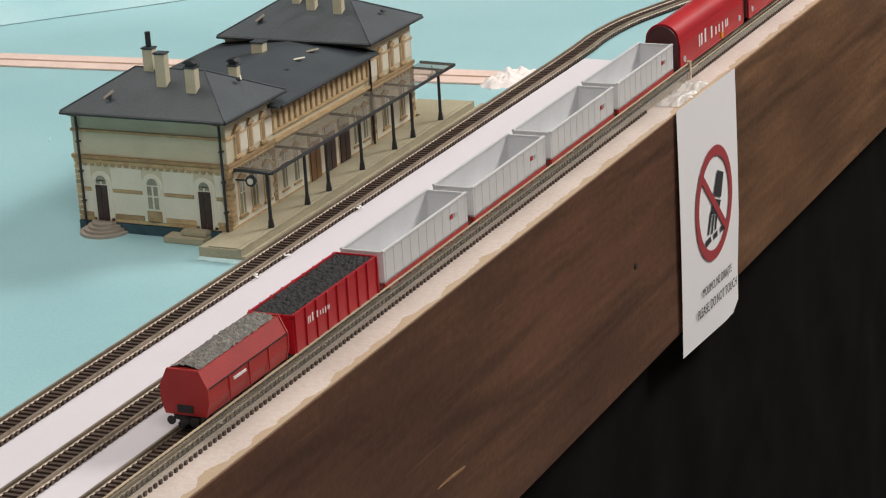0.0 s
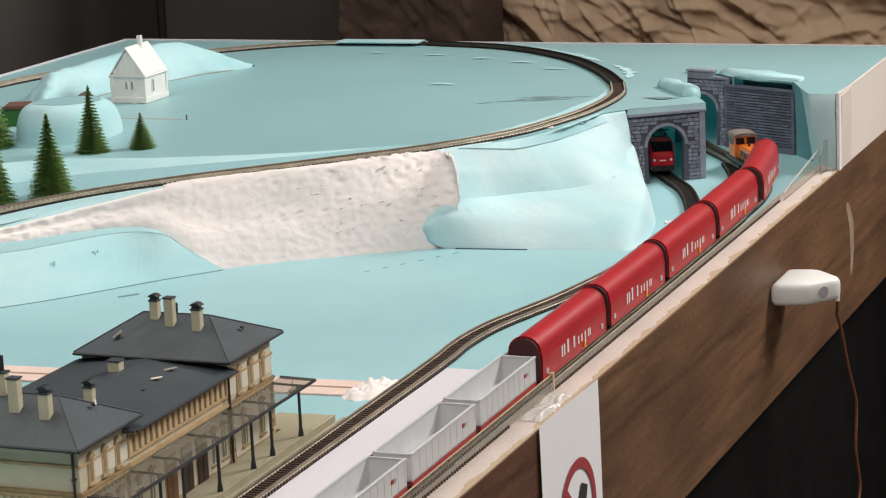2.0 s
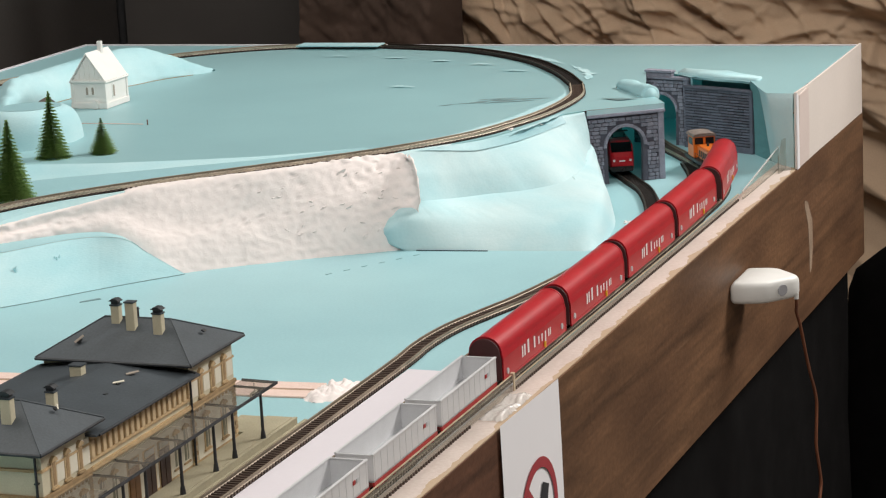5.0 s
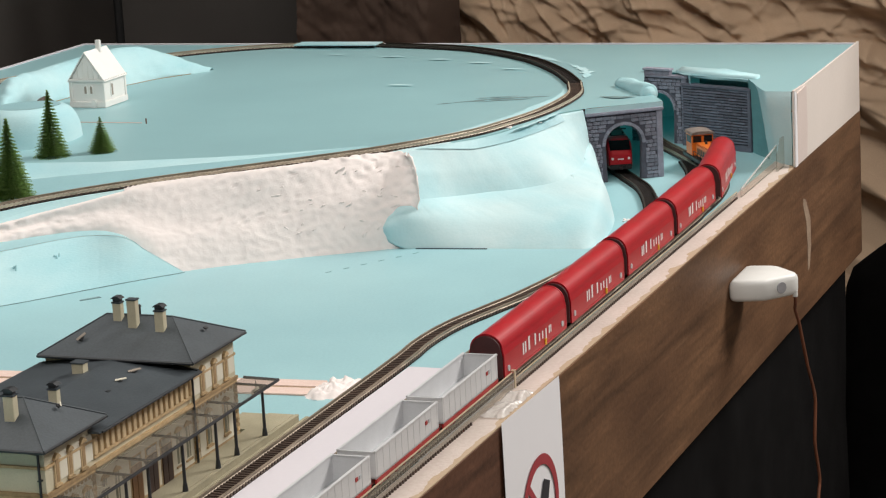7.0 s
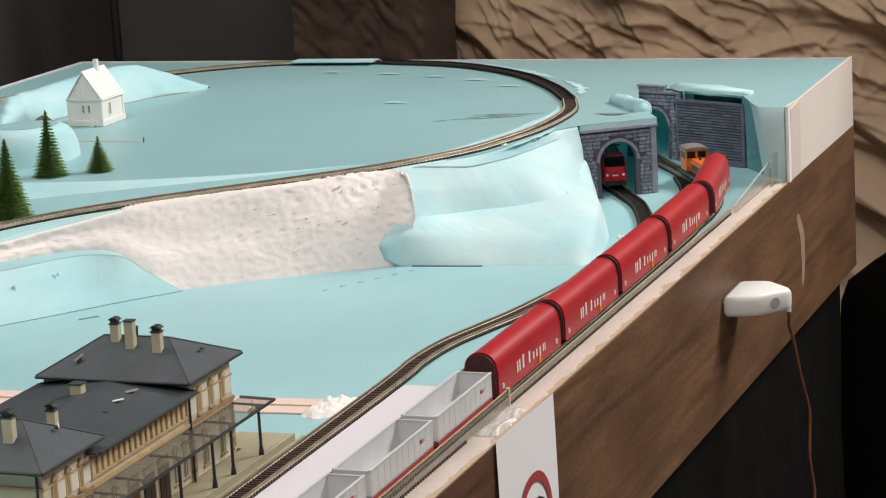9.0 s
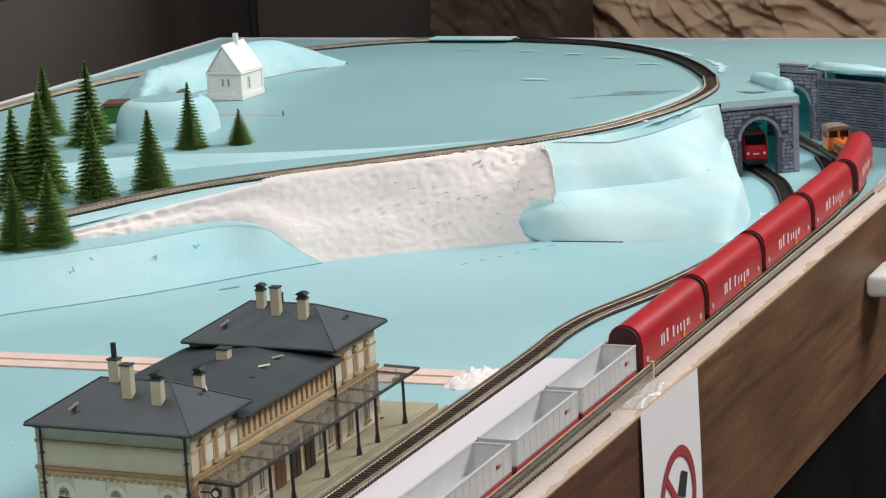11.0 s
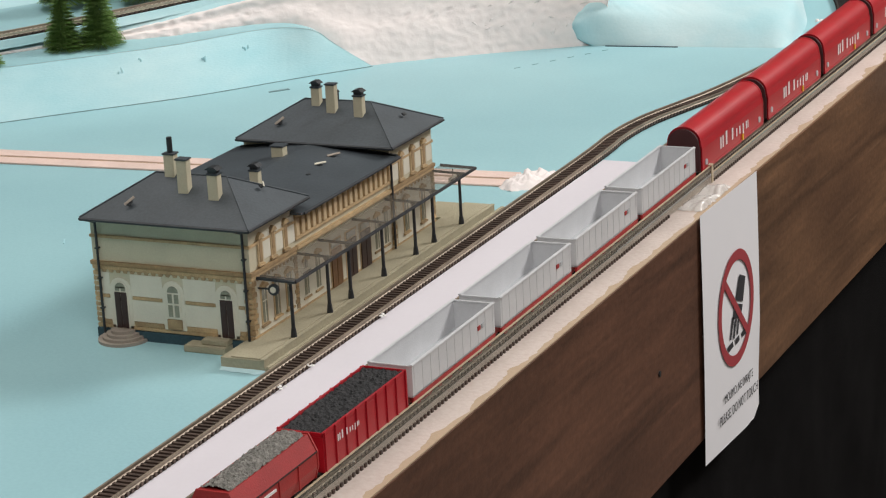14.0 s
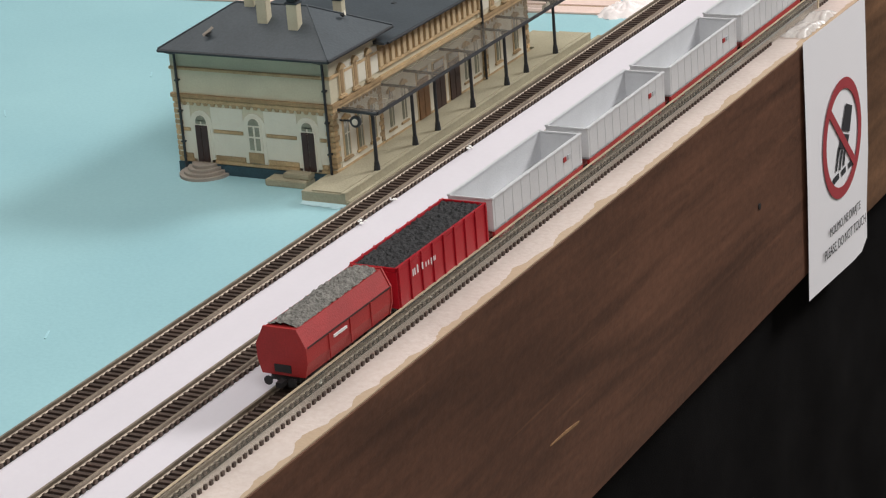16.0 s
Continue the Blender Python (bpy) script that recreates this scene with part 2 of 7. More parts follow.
SCAR = surf("bare_wood_scar", (0.33, 0.185, 0.085), 0.7, 0, 0.3, 60, 0.2, 500)
TEAL_SMEAR = surf("glue_smear", (0.19, 0.30, 0.32), 0.5, 0, 0.15, 60, 0.1, 500)
CARD_WARM = surf("warm_card", (0.74, 0.67, 0.62), 0.75, 0, 0.05, 6, 0.08, 200)


def let_light_through(m, share, colour):
    """Thin foam glows through when lit from its other side."""
    n, link = m.node_tree.nodes, m.node_tree.links.new
    out = n["Material Output"]
    thin = n.new("ShaderNodeBsdfTranslucent")
    thin.inputs[0].default_value = (*colour, 1)
    mix = n.new("ShaderNodeMixShader")
    mix.inputs[0].default_value = share
    link(n["Principled BSDF"].outputs[0], mix.inputs[1])
    link(thin.outputs[0], mix.inputs[2])
    link(mix.outputs[0], out.inputs["Surface"])


let_light_through(FOAM_SHINY, 0.22, (0.10, 0.62, 0.62))


# ---- building helpers ----
def link_mesh(name, bm, material, smooth=False):
    for v in bm.verts:
        v.co *= S
    bmesh.ops.recalc_face_normals(bm, faces=bm.faces[:])
    me = bpy.data.meshes.new(name)
    bm.to_mesh(me)
    bm.free()
    me.materials.append(material)
    if smooth:
        for p in me.polygons:
            p.use_smooth = True
    return new(name, me)


def part(name, bm, material, parent, label="", smooth=False):
    ob = link_mesh(name, bm, material, smooth)
    ob.parent = parent
    return tagged(ob, label)


def piece(name, mesh, parent, m):
    ob = new(name, mesh)
    ob.parent = parent
    ob.matrix_basis = m
    return ob


def thing(name, x, y, h, label, category, rz=0, group="", kind=""):
    ob = new(name)
    ob.empty_display_size = 0.02
    ob.matrix_basis = Matrix.Translation(U(x, y, h)) @ pose(0, 0, 0, 0, 0, rz)
    return tagged(ob, label, category, group, kind)


def single(name, bm, material, x, y, h, label="", category="", kind="", smooth=False, rz=0, group=""):
    ob = link_mesh(name, bm, material, smooth)
    ob.matrix_basis = Matrix.Translation(U(x, y, h)) @ pose(0, 0, 0, 0, 0, rz)
    return tagged(ob, label, category, group, kind)


def bx(bm, x0, x1, y0, y1, z0, z1, bevel=0.0):
    r = bmesh.ops.create_cube(bm, size=1, matrix=Matrix.Translation(((x0 + x1) / 2, (y0 + y1) / 2, (z0 + z1) / 2)) @ Matrix.Diagonal((x1 - x0, y1 - y0, z1 - z0, 1)))
    if bevel:
        edges = list({e for v in r["verts"] for e in v.link_edges})
        bmesh.ops.bevel(bm, geom=edges, offset=bevel, segments=2, affect="EDGES")
    return bm


def box(*a, bevel=0.0):
    return bx(bmesh.new(), *a, bevel=bevel)


def cyl(bm, a, b, r, r2=None, seg=12):
    """A round bar from a to b."""
    a, b = Vector(a), Vector(b)
    d = b - a
    m = Matrix.Translation((a + b) / 2) @ d.to_track_quat("Z", "Y").to_matrix().to_4x4()
    bmesh.ops.create_cone(bm, cap_ends=True, segments=seg, radius1=r, radius2=r if r2 is None else r2, depth=d.length, matrix=m)
    return bm


def prism(bm, outline, axis, a, b):
    """A flat outline pushed along an axis from a to b. axis x: outline in (y, z); y: (x, z); z: (x, y)."""
    put = {"x": lambda p, t: (t, p[0], p[1]), "y": lambda p, t: (p[0], t, p[1]), "z": lambda p, t: (p[0], p[1], t)}[axis]
    va, vb = [bm.verts.new(put(p, a)) for p in outline], [bm.verts.new(put(p, b)) for p in outline]
    bm.faces.new(va)
    bm.faces.new(vb[::-1])
    for i in range(len(va)):
        bm.faces.new((va[i - 1], va[i], vb[i], vb[i - 1]))
    return bm


def loft(bm, rows, close=False):
    """Skins rows of points, all of one length."""
    vs = [[bm.verts.new(p) for p in r] for r in rows]
    for a, b in zip(vs, vs[1:]):
        n = len(a)
        for i in range(n if close else n - 1):
            j = (i + 1) % n
            bm.faces.new((a[i], a[j], b[j], b[i]))
    return vs


def spline(points, step):
    """A smooth way through the points, in even steps."""
    p = [Vector(q) for q in points]
    p = [2 * p[0] - p[1]] + p + [2 * p[-1] - p[-2]]
    dense = []
    for i in range(1, len(p) - 2):
        for k in range(24):
            t = k / 24
            a, b, c, d = p[i - 1], p[i], p[i + 1], p[i + 2]
            dense.append(0.5 * (2 * b + (c - a) * t + (2 * a - 5 * b + 4 * c - d) * t * t + (3 * b - a - 3 * c + d) * t ** 3))
    dense.append(p[-2])
    out, left = [dense[0]], step
    for a, b in zip(dense, dense[1:]):
        d, pos = (b - a).length, 0.0
        while d - pos >= left:
            pos += left
            out.append(a.lerp(b, pos / d))
            left = step
        left -= d - pos
    return out


def sideways(way, i):
    t = way[min(i + 1, len(way) - 1)] - way[max(i - 1, 0)]
    return Vector((-t.y, t.x, 0)).normalized(), t.normalized()


def sweep(bm, way, profile):
    """Pushes a closed profile of (side, up) along a way."""
    rows = []
    for i, p in enumerate(way):
        side, _ = sideways(way, i)
        rows.append([p + side * a + Vector((0, 0, b)) for a, b in profile])
    vs = loft(bm, rows, True)
    bm.faces.new(vs[0])
    bm.faces.new(vs[-1][::-1])
    return bm


def bar(w, z0, z1, at=0.0):
    return [(at - w / 2, z0), (at + w / 2, z0), (at + w / 2, z1), (at - w / 2, z1)]


def rough(p, scale, amount):
    return Vector(p) + noise.noise_vector(Vector(p) * scale) * amount


# ---- hall ----
def flat_box(name, x0, x1, y0, y1, z0, z1, material, label, kind="structure"):
    bm = bmesh.new()
    bx(bm, x0 / S, x1 / S, y0 / S, y1 / S, z0 / S, z1 / S)
    ob = link_mesh(name, bm, material)
    return tagged(ob, label, name.split("_")[0], "", kind)


flat_box("floor", -6, 5, -5, 6, -0.1, 0, HALL_FLOOR, "dull dark exhibition hall floor")
flat_box("ceiling", -6, 5, -5, 6, 4.2, 4.3, PLASTERBOARD, "plain pale hall ceiling")
flat_box("wall_north", 5, 5.15, -5, 6, 0, 4.2, PLASTERBOARD, "plain beige hall wall")
flat_box("wall_south", -6.15, -6, -5, 6, 0, 4.2, PLASTERBOARD, "plain beige hall wall")
flat_box("wall_east", -6, 5, -5.15, -5, 0, 4.2, PLASTERBOARD, "plain beige hall wall")
flat_box("wall_west", -6, 5, 6, 6.15, 0, 4.2, PLASTERBOARD, "plain beige hall wall")

# charcoal partition with a black post, and the crumpled cloth beside it
screen = new("partition_panel")
screen.matrix_basis = pose(1.80, 0.95, 0)
tagged(screen, "charcoal fabric exhibition partition with a black post", "partition")
k = 1 / S
part("panel", box(0, 0.04 * k, -0.35 * k, 0.37 * k, 0, 2.0 * k, bevel=0.004), CHARCOAL, screen)
part("panel", box(-1.75 * k, -0.002 * k, 0.335 * k, 0.365 * k, 0, 1.192 * k, bevel=0.004), CHARCOAL, screen, "low charcoal return panel")
part("top_rail", box(-1.75 * k, -0.03 * k, 0.333 * k, 0.367 * k, 1.192 * k, 1.197 * k, bevel=0.001), CLOTH_DARK, screen, "dark top rail")
part("post", cyl(bmesh.new(), (0.0, 0.330 * k, 0), (0.0, 0.330 * k, 2.05 * k), 0.011), BLACK, screen, "matt black post")
# added black sheet standing in for the unlit hall beyond; hides the lit wall
curtain = bmesh.new()
loft(curtain, [[Vector((-1.2 + 8.2 * q / 200, 3.05 + 0.03 * math.sin(q * 0.9 + 2 * math.sin(q * 0.13)), z)) for z in (0.0, 2.0, 3.6)] for q in range(201)])
tagged(link_mesh("backdrop", curtain, SKIRT, True), "black backdrop added behind the partition in place of the dark hall", "curtain", "", "structure")


def crumpled_cloth():
    """Cloth hung in long slanting folds, creased over and over: each crease a ridge with one steep and one shallow side."""
    ny, nz = 460, 560
    yy, zz = np.meshgrid(np.linspace(-0.45, 0.95, ny + 1), np.linspace(0.0, 1.75, nz + 1), indexing="ij")
    rnd = random.Random(23)
    out = np.zeros_like(yy)
    for count, low, high, rise, wide, steep, length, turn in ((14, 0.1, 0.9, (0.02, 0.045), (0.07, 0.16), (0.02, 0.045), (0.2, 0.5), 12), (44, 0.8, 1.6, (0.012, 0.030), (0.035, 0.10), (0.010, 0.028), (0.12, 0.36), 9), (270, 0.95, 1.45, (0.006, 0.018), (0.016, 0.040), (0.004, 0.009), (0.04, 0.17), 14), (760, 0.98, 1.42, (0.0025, 0.0070), (0.007, 0.018), (0.0034, 0.006), (0.02, 0.08), 34)):
        for _ in range(count):
            cy, cz = rnd.uniform(-0.45, 0.9), rnd.uniform(low, high)
            a = math.radians(24 + 34 * min(1, max(0, (cy - 0.25) / 0.4)) + rnd.gauss(0, turn))
            dy, dz = math.cos(a), math.sin(a)
            bend = rnd.uniform(-0.6, 0.6)
            half = rnd.uniform(*length)
            near = (slice(max(0, int((cy - half + 0.45) / 1.4 * ny) - 30), max(0, int((cy + half + 0.45) / 1.4 * ny) + 30)), slice(max(0, int((cz - half) / 1.75 * nz) - 40), max(0, int((cz + half) / 1.75 * nz) + 40)))
            py, pz = yy[near] - cy, zz[near] - cz
            u = py * dy + pz * dz
            v = -py * dz + pz * dy + bend * u * u
            run = np.clip(1 - (u / half) ** 2, 0, 1)
            side = np.where(v > 0, np.clip(1 - v / rnd.uniform(*wide), 0, 1), np.clip(1 + v / rnd.uniform(*steep), 0, 1))
            out[near] += rnd.uniform(*rise) * side * run
    still = np.clip((0.95 - yy) / 0.12, 0, 1)
    xx = 1.755 - (out - out.mean()) * 1.0 * still + 0.02 * np.sin(yy * 5 + zz) * still + np.where(yy > 0.69, (yy - 0.69) * 0.16, 0)
    bm = bmesh.new()
    rows = [[Vector((xx[i, j], yy[i, j], zz[i, j])) / S for j in range(nz + 1)] for i in range(ny + 1)]
    loft(bm, rows)
    ob = link_mesh("cloth_backdrop", bm, CLOTH, True)
    tagged(ob, "crumpled brown cloth hung behind the layout", "cloth")
    bm = bmesh.new()
    rows = []
    for i in range(91):
        row = []
        for j in range(421):
            y, z = 0.641 + 0.246 * i / 90, 1.74 * j / 420
            x = 1.640 - 0.014 * abs(noise.noise(Vector((y * 16 + z * 5, z * 7, 5.0)))) - 0.010 * abs(noise.noise(Vector((y * 34 - z * 20, z * 22, 2.0)))) - 0.004 * abs(noise.noise(Vector((y * 80, z * 70, 2.0)))) + 0.012 * math.sin(y * 24 + z) + 0.05 * max(0, (0.673 - y) / 0.032)
            row.append(Vector((x, y, z)) / S)
        rows.append(row)
    loft(bm, rows)
    ob = link_mesh("dark_drape", bm, CLOTH_DARK, True)
    return tagged(ob, "dark brown drape hung beside the lighter cloth", "cloth")


crumpled_cloth()

def draped_chair():
    """A chair back under black cloth: rounded top, sides falling in soft folds to the floor."""
    bm = bmesh.new()
    rows = []
    for j in range(31):
        f = j / 30
        z = 0.862 * (1 - f) if j else 0.862
        row = []
        for i in range(64):
            a = 2 * math.pi * i / 64
            grow = min(1, (f * 7) ** 0.55) if f else 0.02
            fold = 1 + 0.05 * f * math.sin(9 * a + 3 * math.sin(2 * a))
            row.append(Vector((0.07 * grow * (1 + 0.7 * f) * math.cos(a) * fold, 0.24 * grow * (1 + 0.12 * f) * math.sin(a) * fold, z)) / S)
        rows.append(row)
    vs = loft(bm, rows, True)
    bm.faces.new(vs[0])
    ob = link_mesh("draped_chair", bm, SKIRT, True)
    ob.matrix_basis = pose(1.61, -0.19, 0)
    return tagged(ob, "chair back under black cloth beside the table", "chair")


draped_chair()

# ---- the table that carries the layout ----
FLOOR_H = -DECK / S
X0, X1, Y1 = -1.75, 2.038, 1.62
table = thing("layout_table", 0, 0, FLOOR_H, "table of dark stained boards carrying the model railway", "table")
up = -FLOOR_H
JOINT = 0.10
part("front_board", prism(bmesh.new(), [(X0, up - 0.248), (JOINT - 0.0005, up - 0.2535), (JOINT - 0.0005, up - 0.0005), (X0, up - 0.0005)], "y", 0.0006, 0.022), WOOD, table, "dark brown stained wooden front board")
part("front_board", prism(bmesh.new(), [(JOINT + 0.0005, up - 0.2535), (X1, up - 0.2685), (X1, up - 0.0005), (JOINT + 0.0005, up - 0.0005)], "y", 0, 0.022), WOOD_PALE, table, "paler brown stained wooden front board")
part("edge_strip", box(X0, 1.60, 0.0022, 0.045, up - 0.012, up + 0.0008), EDGE, table, "pale plywood edge with tan glue stains")
part("end_board", box(X1 - 0.02, X1 - 0.001, 0.022, Y1, up - 0.268, up - 0.004), WOOD, table)
part("end_board", box(X0 + 0.001, X0 + 0.02, 0.022, Y1, up - 0.268, up - 0.004), WOOD, table)
part("back_board", box(X0, X1, Y1, Y1 + 0.022, up - 0.268, up), WOOD, table)
part("base_panel", box(X0 + 0.02, X1 - 0.02, 0.022, Y1, up - 0.06, up - 0.04), EDGE, table)
for lx in (X0 + 0.1, X1 - 0.16):
    for ly in (0.12, Y1 - 0.12):
        part("leg", box(lx, lx + 0.06, ly, ly + 0.06, 0, up - 0.06, bevel=0.003), WOOD, table)

# paler drip and small scars on the front board
part("paint_drip", prism(bmesh.new(), [(1.534, up - 0.0631), (1.555, up - 0.0695), (1.588, up - 0.1069), (1.589, up - 0.1534), (1.576, up - 0.1902), (1.562, up - 0.1948), (1.562, up - 0.1493), (1.556, up - 0.1088), (1.533, up - 0.0745)], "y", -0.0004, 0.002), DRIP, table, "pale dried paint drip")
part("screw", cyl(bmesh.new(), (-0.145, -0.0006, up - 0.128), (-0.145, 0.002, up - 0.128), 0.0032), BLACK, table)
part("scar", prism(bmesh.new(), [(-0.652, up - 0.1660), (-0.620, up - 0.1665), (-0.596, up - 0.1690), (-0.600, up - 0.1705), (-0.625, up - 0.1690), (-0.655, up - 0.1670)], "y", -0.0003, 0.002), SCAR, table)


def skirt():
    """Black cloth hanging in folds under the boards."""
    bm = bmesh.new()
    rows = []
    n = 420
    for i in range(n + 1):
        x = X0 + 0.03 + (X1 - X0 - 0.05) * i / n
        row = []
        for j in range(41):
            f = j / 40
            fold = 0.006 * math.sin(x * 22 + 2.2 * math.sin(x * 5) + 1.5 * f) + 0.010 * noise.noise(Vector((x * 9 - f * 6, f * 5, 2))) + 0.005 * abs(noise.noise(Vector((x * 16 + f * 14, f * 9, 6))))
            row.append(Vector((x, 0.030 + fold * (0.25 + 0.75 * f), up - 0.245 - (up - 0.25) * f)))
        rows.append(row)
    loft(bm, rows)
    root = thing("table_skirt", 0, 0, FLOOR_H, "black cloth hanging in folds below the boards", "cloth")
    part("front_drop", bm, SKIRT, root, "", True)
    bm = bmesh.new()
    rows = []
    for i in range(181):
        y = 0.03 + 1.56 * i / 180
        fold = 0.010 * math.sin(y * 52 + 2 * math.sin(y * 6))
        rows.append([Vector((X1 - 0.028 + fold * (0.25 + 0.75 * f), y, up - 0.245 - (up - 0.25) * f)) for f in (0, 0.08, 0.25, 0.5, 0.75, 1)])
    loft(bm, rows)
    part("end_drop", bm, SKIRT, root, "", True)


skirt()

# ---- foam base ----
deck = thing("foam_deck", 0, 0, -0.04, "smooth light blue foam boards covering the table", "foam board")
part("board", box(X0 + 0.02, 0.075, 0.045, Y1 - 0.001, 0, 0.04), FOAM, deck)
part("board", box(0.0755, X1 - 0.02, 0.045, Y1 - 0.001, 0, 0.04), FOAM, deck)
card = box(-1.72, 0.205, 0.046, 0.190, 0.0003, 0.0018)
single("card_sheet", card, CARD, 0, 0, 0, "white card lying under the station tracks", "card")

# ---- tracks ----
GAUGE = 0.0215
PITCH = 0.0073
sleeper_bm = box(-0.0018, 0.0018, -0.0136, 0.0136, 0.0004, 0.0030)
for xx in (-1, 1):
    bx(sleeper_bm, -0.0014, 0.0014, xx * GAUGE / 2 - 0.0020, xx * GAUGE / 2 + 0.0020, 0.0029, 0.0034)
for v in sleeper_bm.verts:
    v.co *= S
SLEEPER_MESH = bpy.data.meshes.new("sleeper")
sleeper_bm.to_mesh(SLEEPER_MESH)
sleeper_bm.free()
SLEEPER_MESH.materials.append(SLEEPER)
DARK_SLEEPER_MESH = SLEEPER_MESH.copy()
DARK_SLEEPER_MESH.materials.clear()
DARK_SLEEPER_MESH.materials.append(BALLAST)


def track(points, label, pitch=PITCH, lift=0.0018, rails=RAIL):
    way = spline([(*p, 0) if len(p) == 2 else p for p in points], pitch)
    o = way[0].copy()
    root = thing("track", o.x, o.y, o.z + lift, label, "railway track", group="model railway tracks")
    way0 = [p - o for p in way]
    part("bed", sweep(bmesh.new(), way0, bar(0.0252, -0.0004 if lift < 0.001 else -0.0016, 0.0012)), BALLAST, root, "brown trackbed")
    for side in (-1, 1):
        bm = bmesh.new()
        g = side * GAUGE / 2
        sweep(bm, way0, [(g - 0.0016, 0.0028), (g + 0.0016, 0.0028), (g + 0.0006, 0.0038), (g + 0.0010, 0.0058), (g + 0.0010, 0.0068), (g - 0.0010, 0.0068), (g - 0.0010, 0.0058), (g - 0.0006, 0.0038)])
        part("rail", bm, rails, root)
    return root, way, way0


def lay_sleepers(laid, limit=300, mesh=SLEEPER_MESH):
    root, way, way0 = laid
    rest = bmesh.new()
    for i, p in enumerate(way0):
        side, along = sideways(way0, i)
        m = Matrix((along, side, along.cross(side))).transposed().to_4x4()
        if i < limit:
            m.translation = p * S
            piece("sleeper", mesh, root, m)
        else:
            m.translation = p
            bmesh.ops.create_cube(rest, size=1, matrix=m @ Matrix.Translation((0, 0, 0.0017)) @ Matrix.Diagonal((0.0042, 0.0272, 0.0026, 1)))
    if rest.verts:
        tagged(part("sleepers_beyond", rest, SLEEPER, root), kind="stuff")
    else:
        rest.free()


T1 = track([(-1.70, 0.203), (-1.1, 0.203), (-0.6, 0.203), (0.15, 0.205), (0.30, 0.209), (0.39, 0.202), (0.474, 0.182), (0.55, 0.163), (0.67, 0.143), (0.80, 0.129)], "brown sleepered model track curving past the station platform")
T2 = track([(-1.70, 0.123), (-1.1, 0.123), (-0.4, 0.123), (0.5, 0.124), (0.8, 0.126), (0.93, 0.124)], "brown sleepered model track between the platform and the edge")
T6 = track([(0.935, 0.124), (1.03, 0.125), (1.132, 0.148), (1.26, 0.196), (1.347, 0.246), (1.45, 0.305), (1.60, 0.37), (1.74, 0.42), (1.85, 0.49), (1.91, 0.61), (1.91, 0.80), (1.89, 0.95)], "dark model track running into the near tunnel", rails=RAIL_DARK)
T3 = track([(-1.70, 0.058), (-1.1, 0.058), (-0.4, 0.058), (0.9, 0.062), (1.1, 0.066), (1.22, 0.070), (1.33, 0.088), (1.43, 0.133), (1.546, 0.205), (1.68, 0.290), (1.83, 0.36)], "model track along the front edge into the far tunnel")
T4 = track([(0.80, 0.064), (0.90, 0.085), (1.03, 0.118), (1.178, 0.127), (1.30, 0.131), (1.40, 0.152), (1.50, 0.190)], "dark curved model track linking two turnouts", rails=RAIL_DARK)
LOOP = [(0.22, 1.22, 0.080), (0.44, 1.055, 0.090), (0.60, 0.925, 0.103), (0.70, 0.80, 0.112), (0.80, 0.655, 0.119), (0.92, 0.505, 0.1245), (1.05, 0.418, 0.125), (1.155, 0.383, 0.125), (1.28, 0.360, 0.125), (1.43, 0.362, 0.125), (1.55, 0.398, 0.125), (1.69, 0.475, 0.125), (1.84, 0.590, 0.125), (1.955, 0.745, 0.125), (2.008, 0.94, 0.125), (1.993, 1.145, 0.125), (1.90, 1.300, 0.125), (1.74, 1.425, 0.125), (1.51, 1.53, 0.125), (1.25, 1.573, 0.125), (0.95, 1.585, 0.125)]
T5 = track(LOOP[:11], "weathered model track climbing to the upper level", lift=0.0006, rails=RAIL_PALE)
T7 = track(LOOP[10:15], "dark curved model track round the upper level", lift=0.0006, rails=RAIL_DARK)
T8 = track(LOOP[14:], "weathered model track along the far rim", lift=0.0006, rails=RAIL_PALE)


# ---- foam landscape ----
# stations along the front slope, left to right: foot, edge of the lower layer, back of that layer, top beside the upper track
SLOPE = [
    ((0.13, 1.130, 0), (0.195, 1.165, 0.060), (0.23, 1.18, 0.066), (0.295, 1.140, 0.081)),
    ((0.272, 0.998, 0), (0.335, 1.027, 0.060), (0.380, 1.063, 0.068), (0.415, 1.052, 0.088)),
    ((0.404, 0.872, 0), (0.455, 0.920, 0.060), (0.485, 0.950, 0.065), (0.512, 0.975, 0.095)),
    ((0.535, 0.777, 0), (0.575, 0.843, 0.060), (0.592, 0.858, 0.064), (0.617, 0.868, 0.104)),
    ((0.636, 0.704, 0), (0.642, 0.735, 0.040), (0.655, 0.757, 0.062), (0.690, 0.777, 0.112)),
    ((0.726, 0.589, 0), (0.745, 0.600, 0.035), (0.766, 0.612, 0.075), (0.786, 0.632, 0.1185)),
    ((0.832, 0.426, 0), (0.840, 0.436, 0.040), (0.860, 0.450, 0.080), (0.903, 0.486, 0.1225)),
    ((0.836, 0.316, 0), (0.870, 0.339, 0.027), (0.955, 0.395, 0.052), (1.040, 0.395, 0.1235)),
    ((0.848, 0.205, 0), (0.888, 0.230, 0.026), (1.020, 0.310, 0.052), (1.150, 0.360, 0.1235)),
    ((0.872, 0.160, 0), (0.925, 0.182, 0.030), (1.070, 0.258, 0.056), (1.225, 0.344, 0.1235)),
    ((1.030, 0.178, 0), (1.085, 0.208, 0.038), (1.185, 0.268, 0.054), (1.270, 0.332, 0.1235)),
    ((1.190, 0.236, 0), (1.212, 0.254, 0.038), (1.250, 0.288, 0.058), (1.290, 0.320, 0.1235)),
    ((1.302, 0.276, 0), (1.302, 0.287, 0.045), (1.304, 0.297, 0.070), (1.307, 0.307, 0.1235)),
]


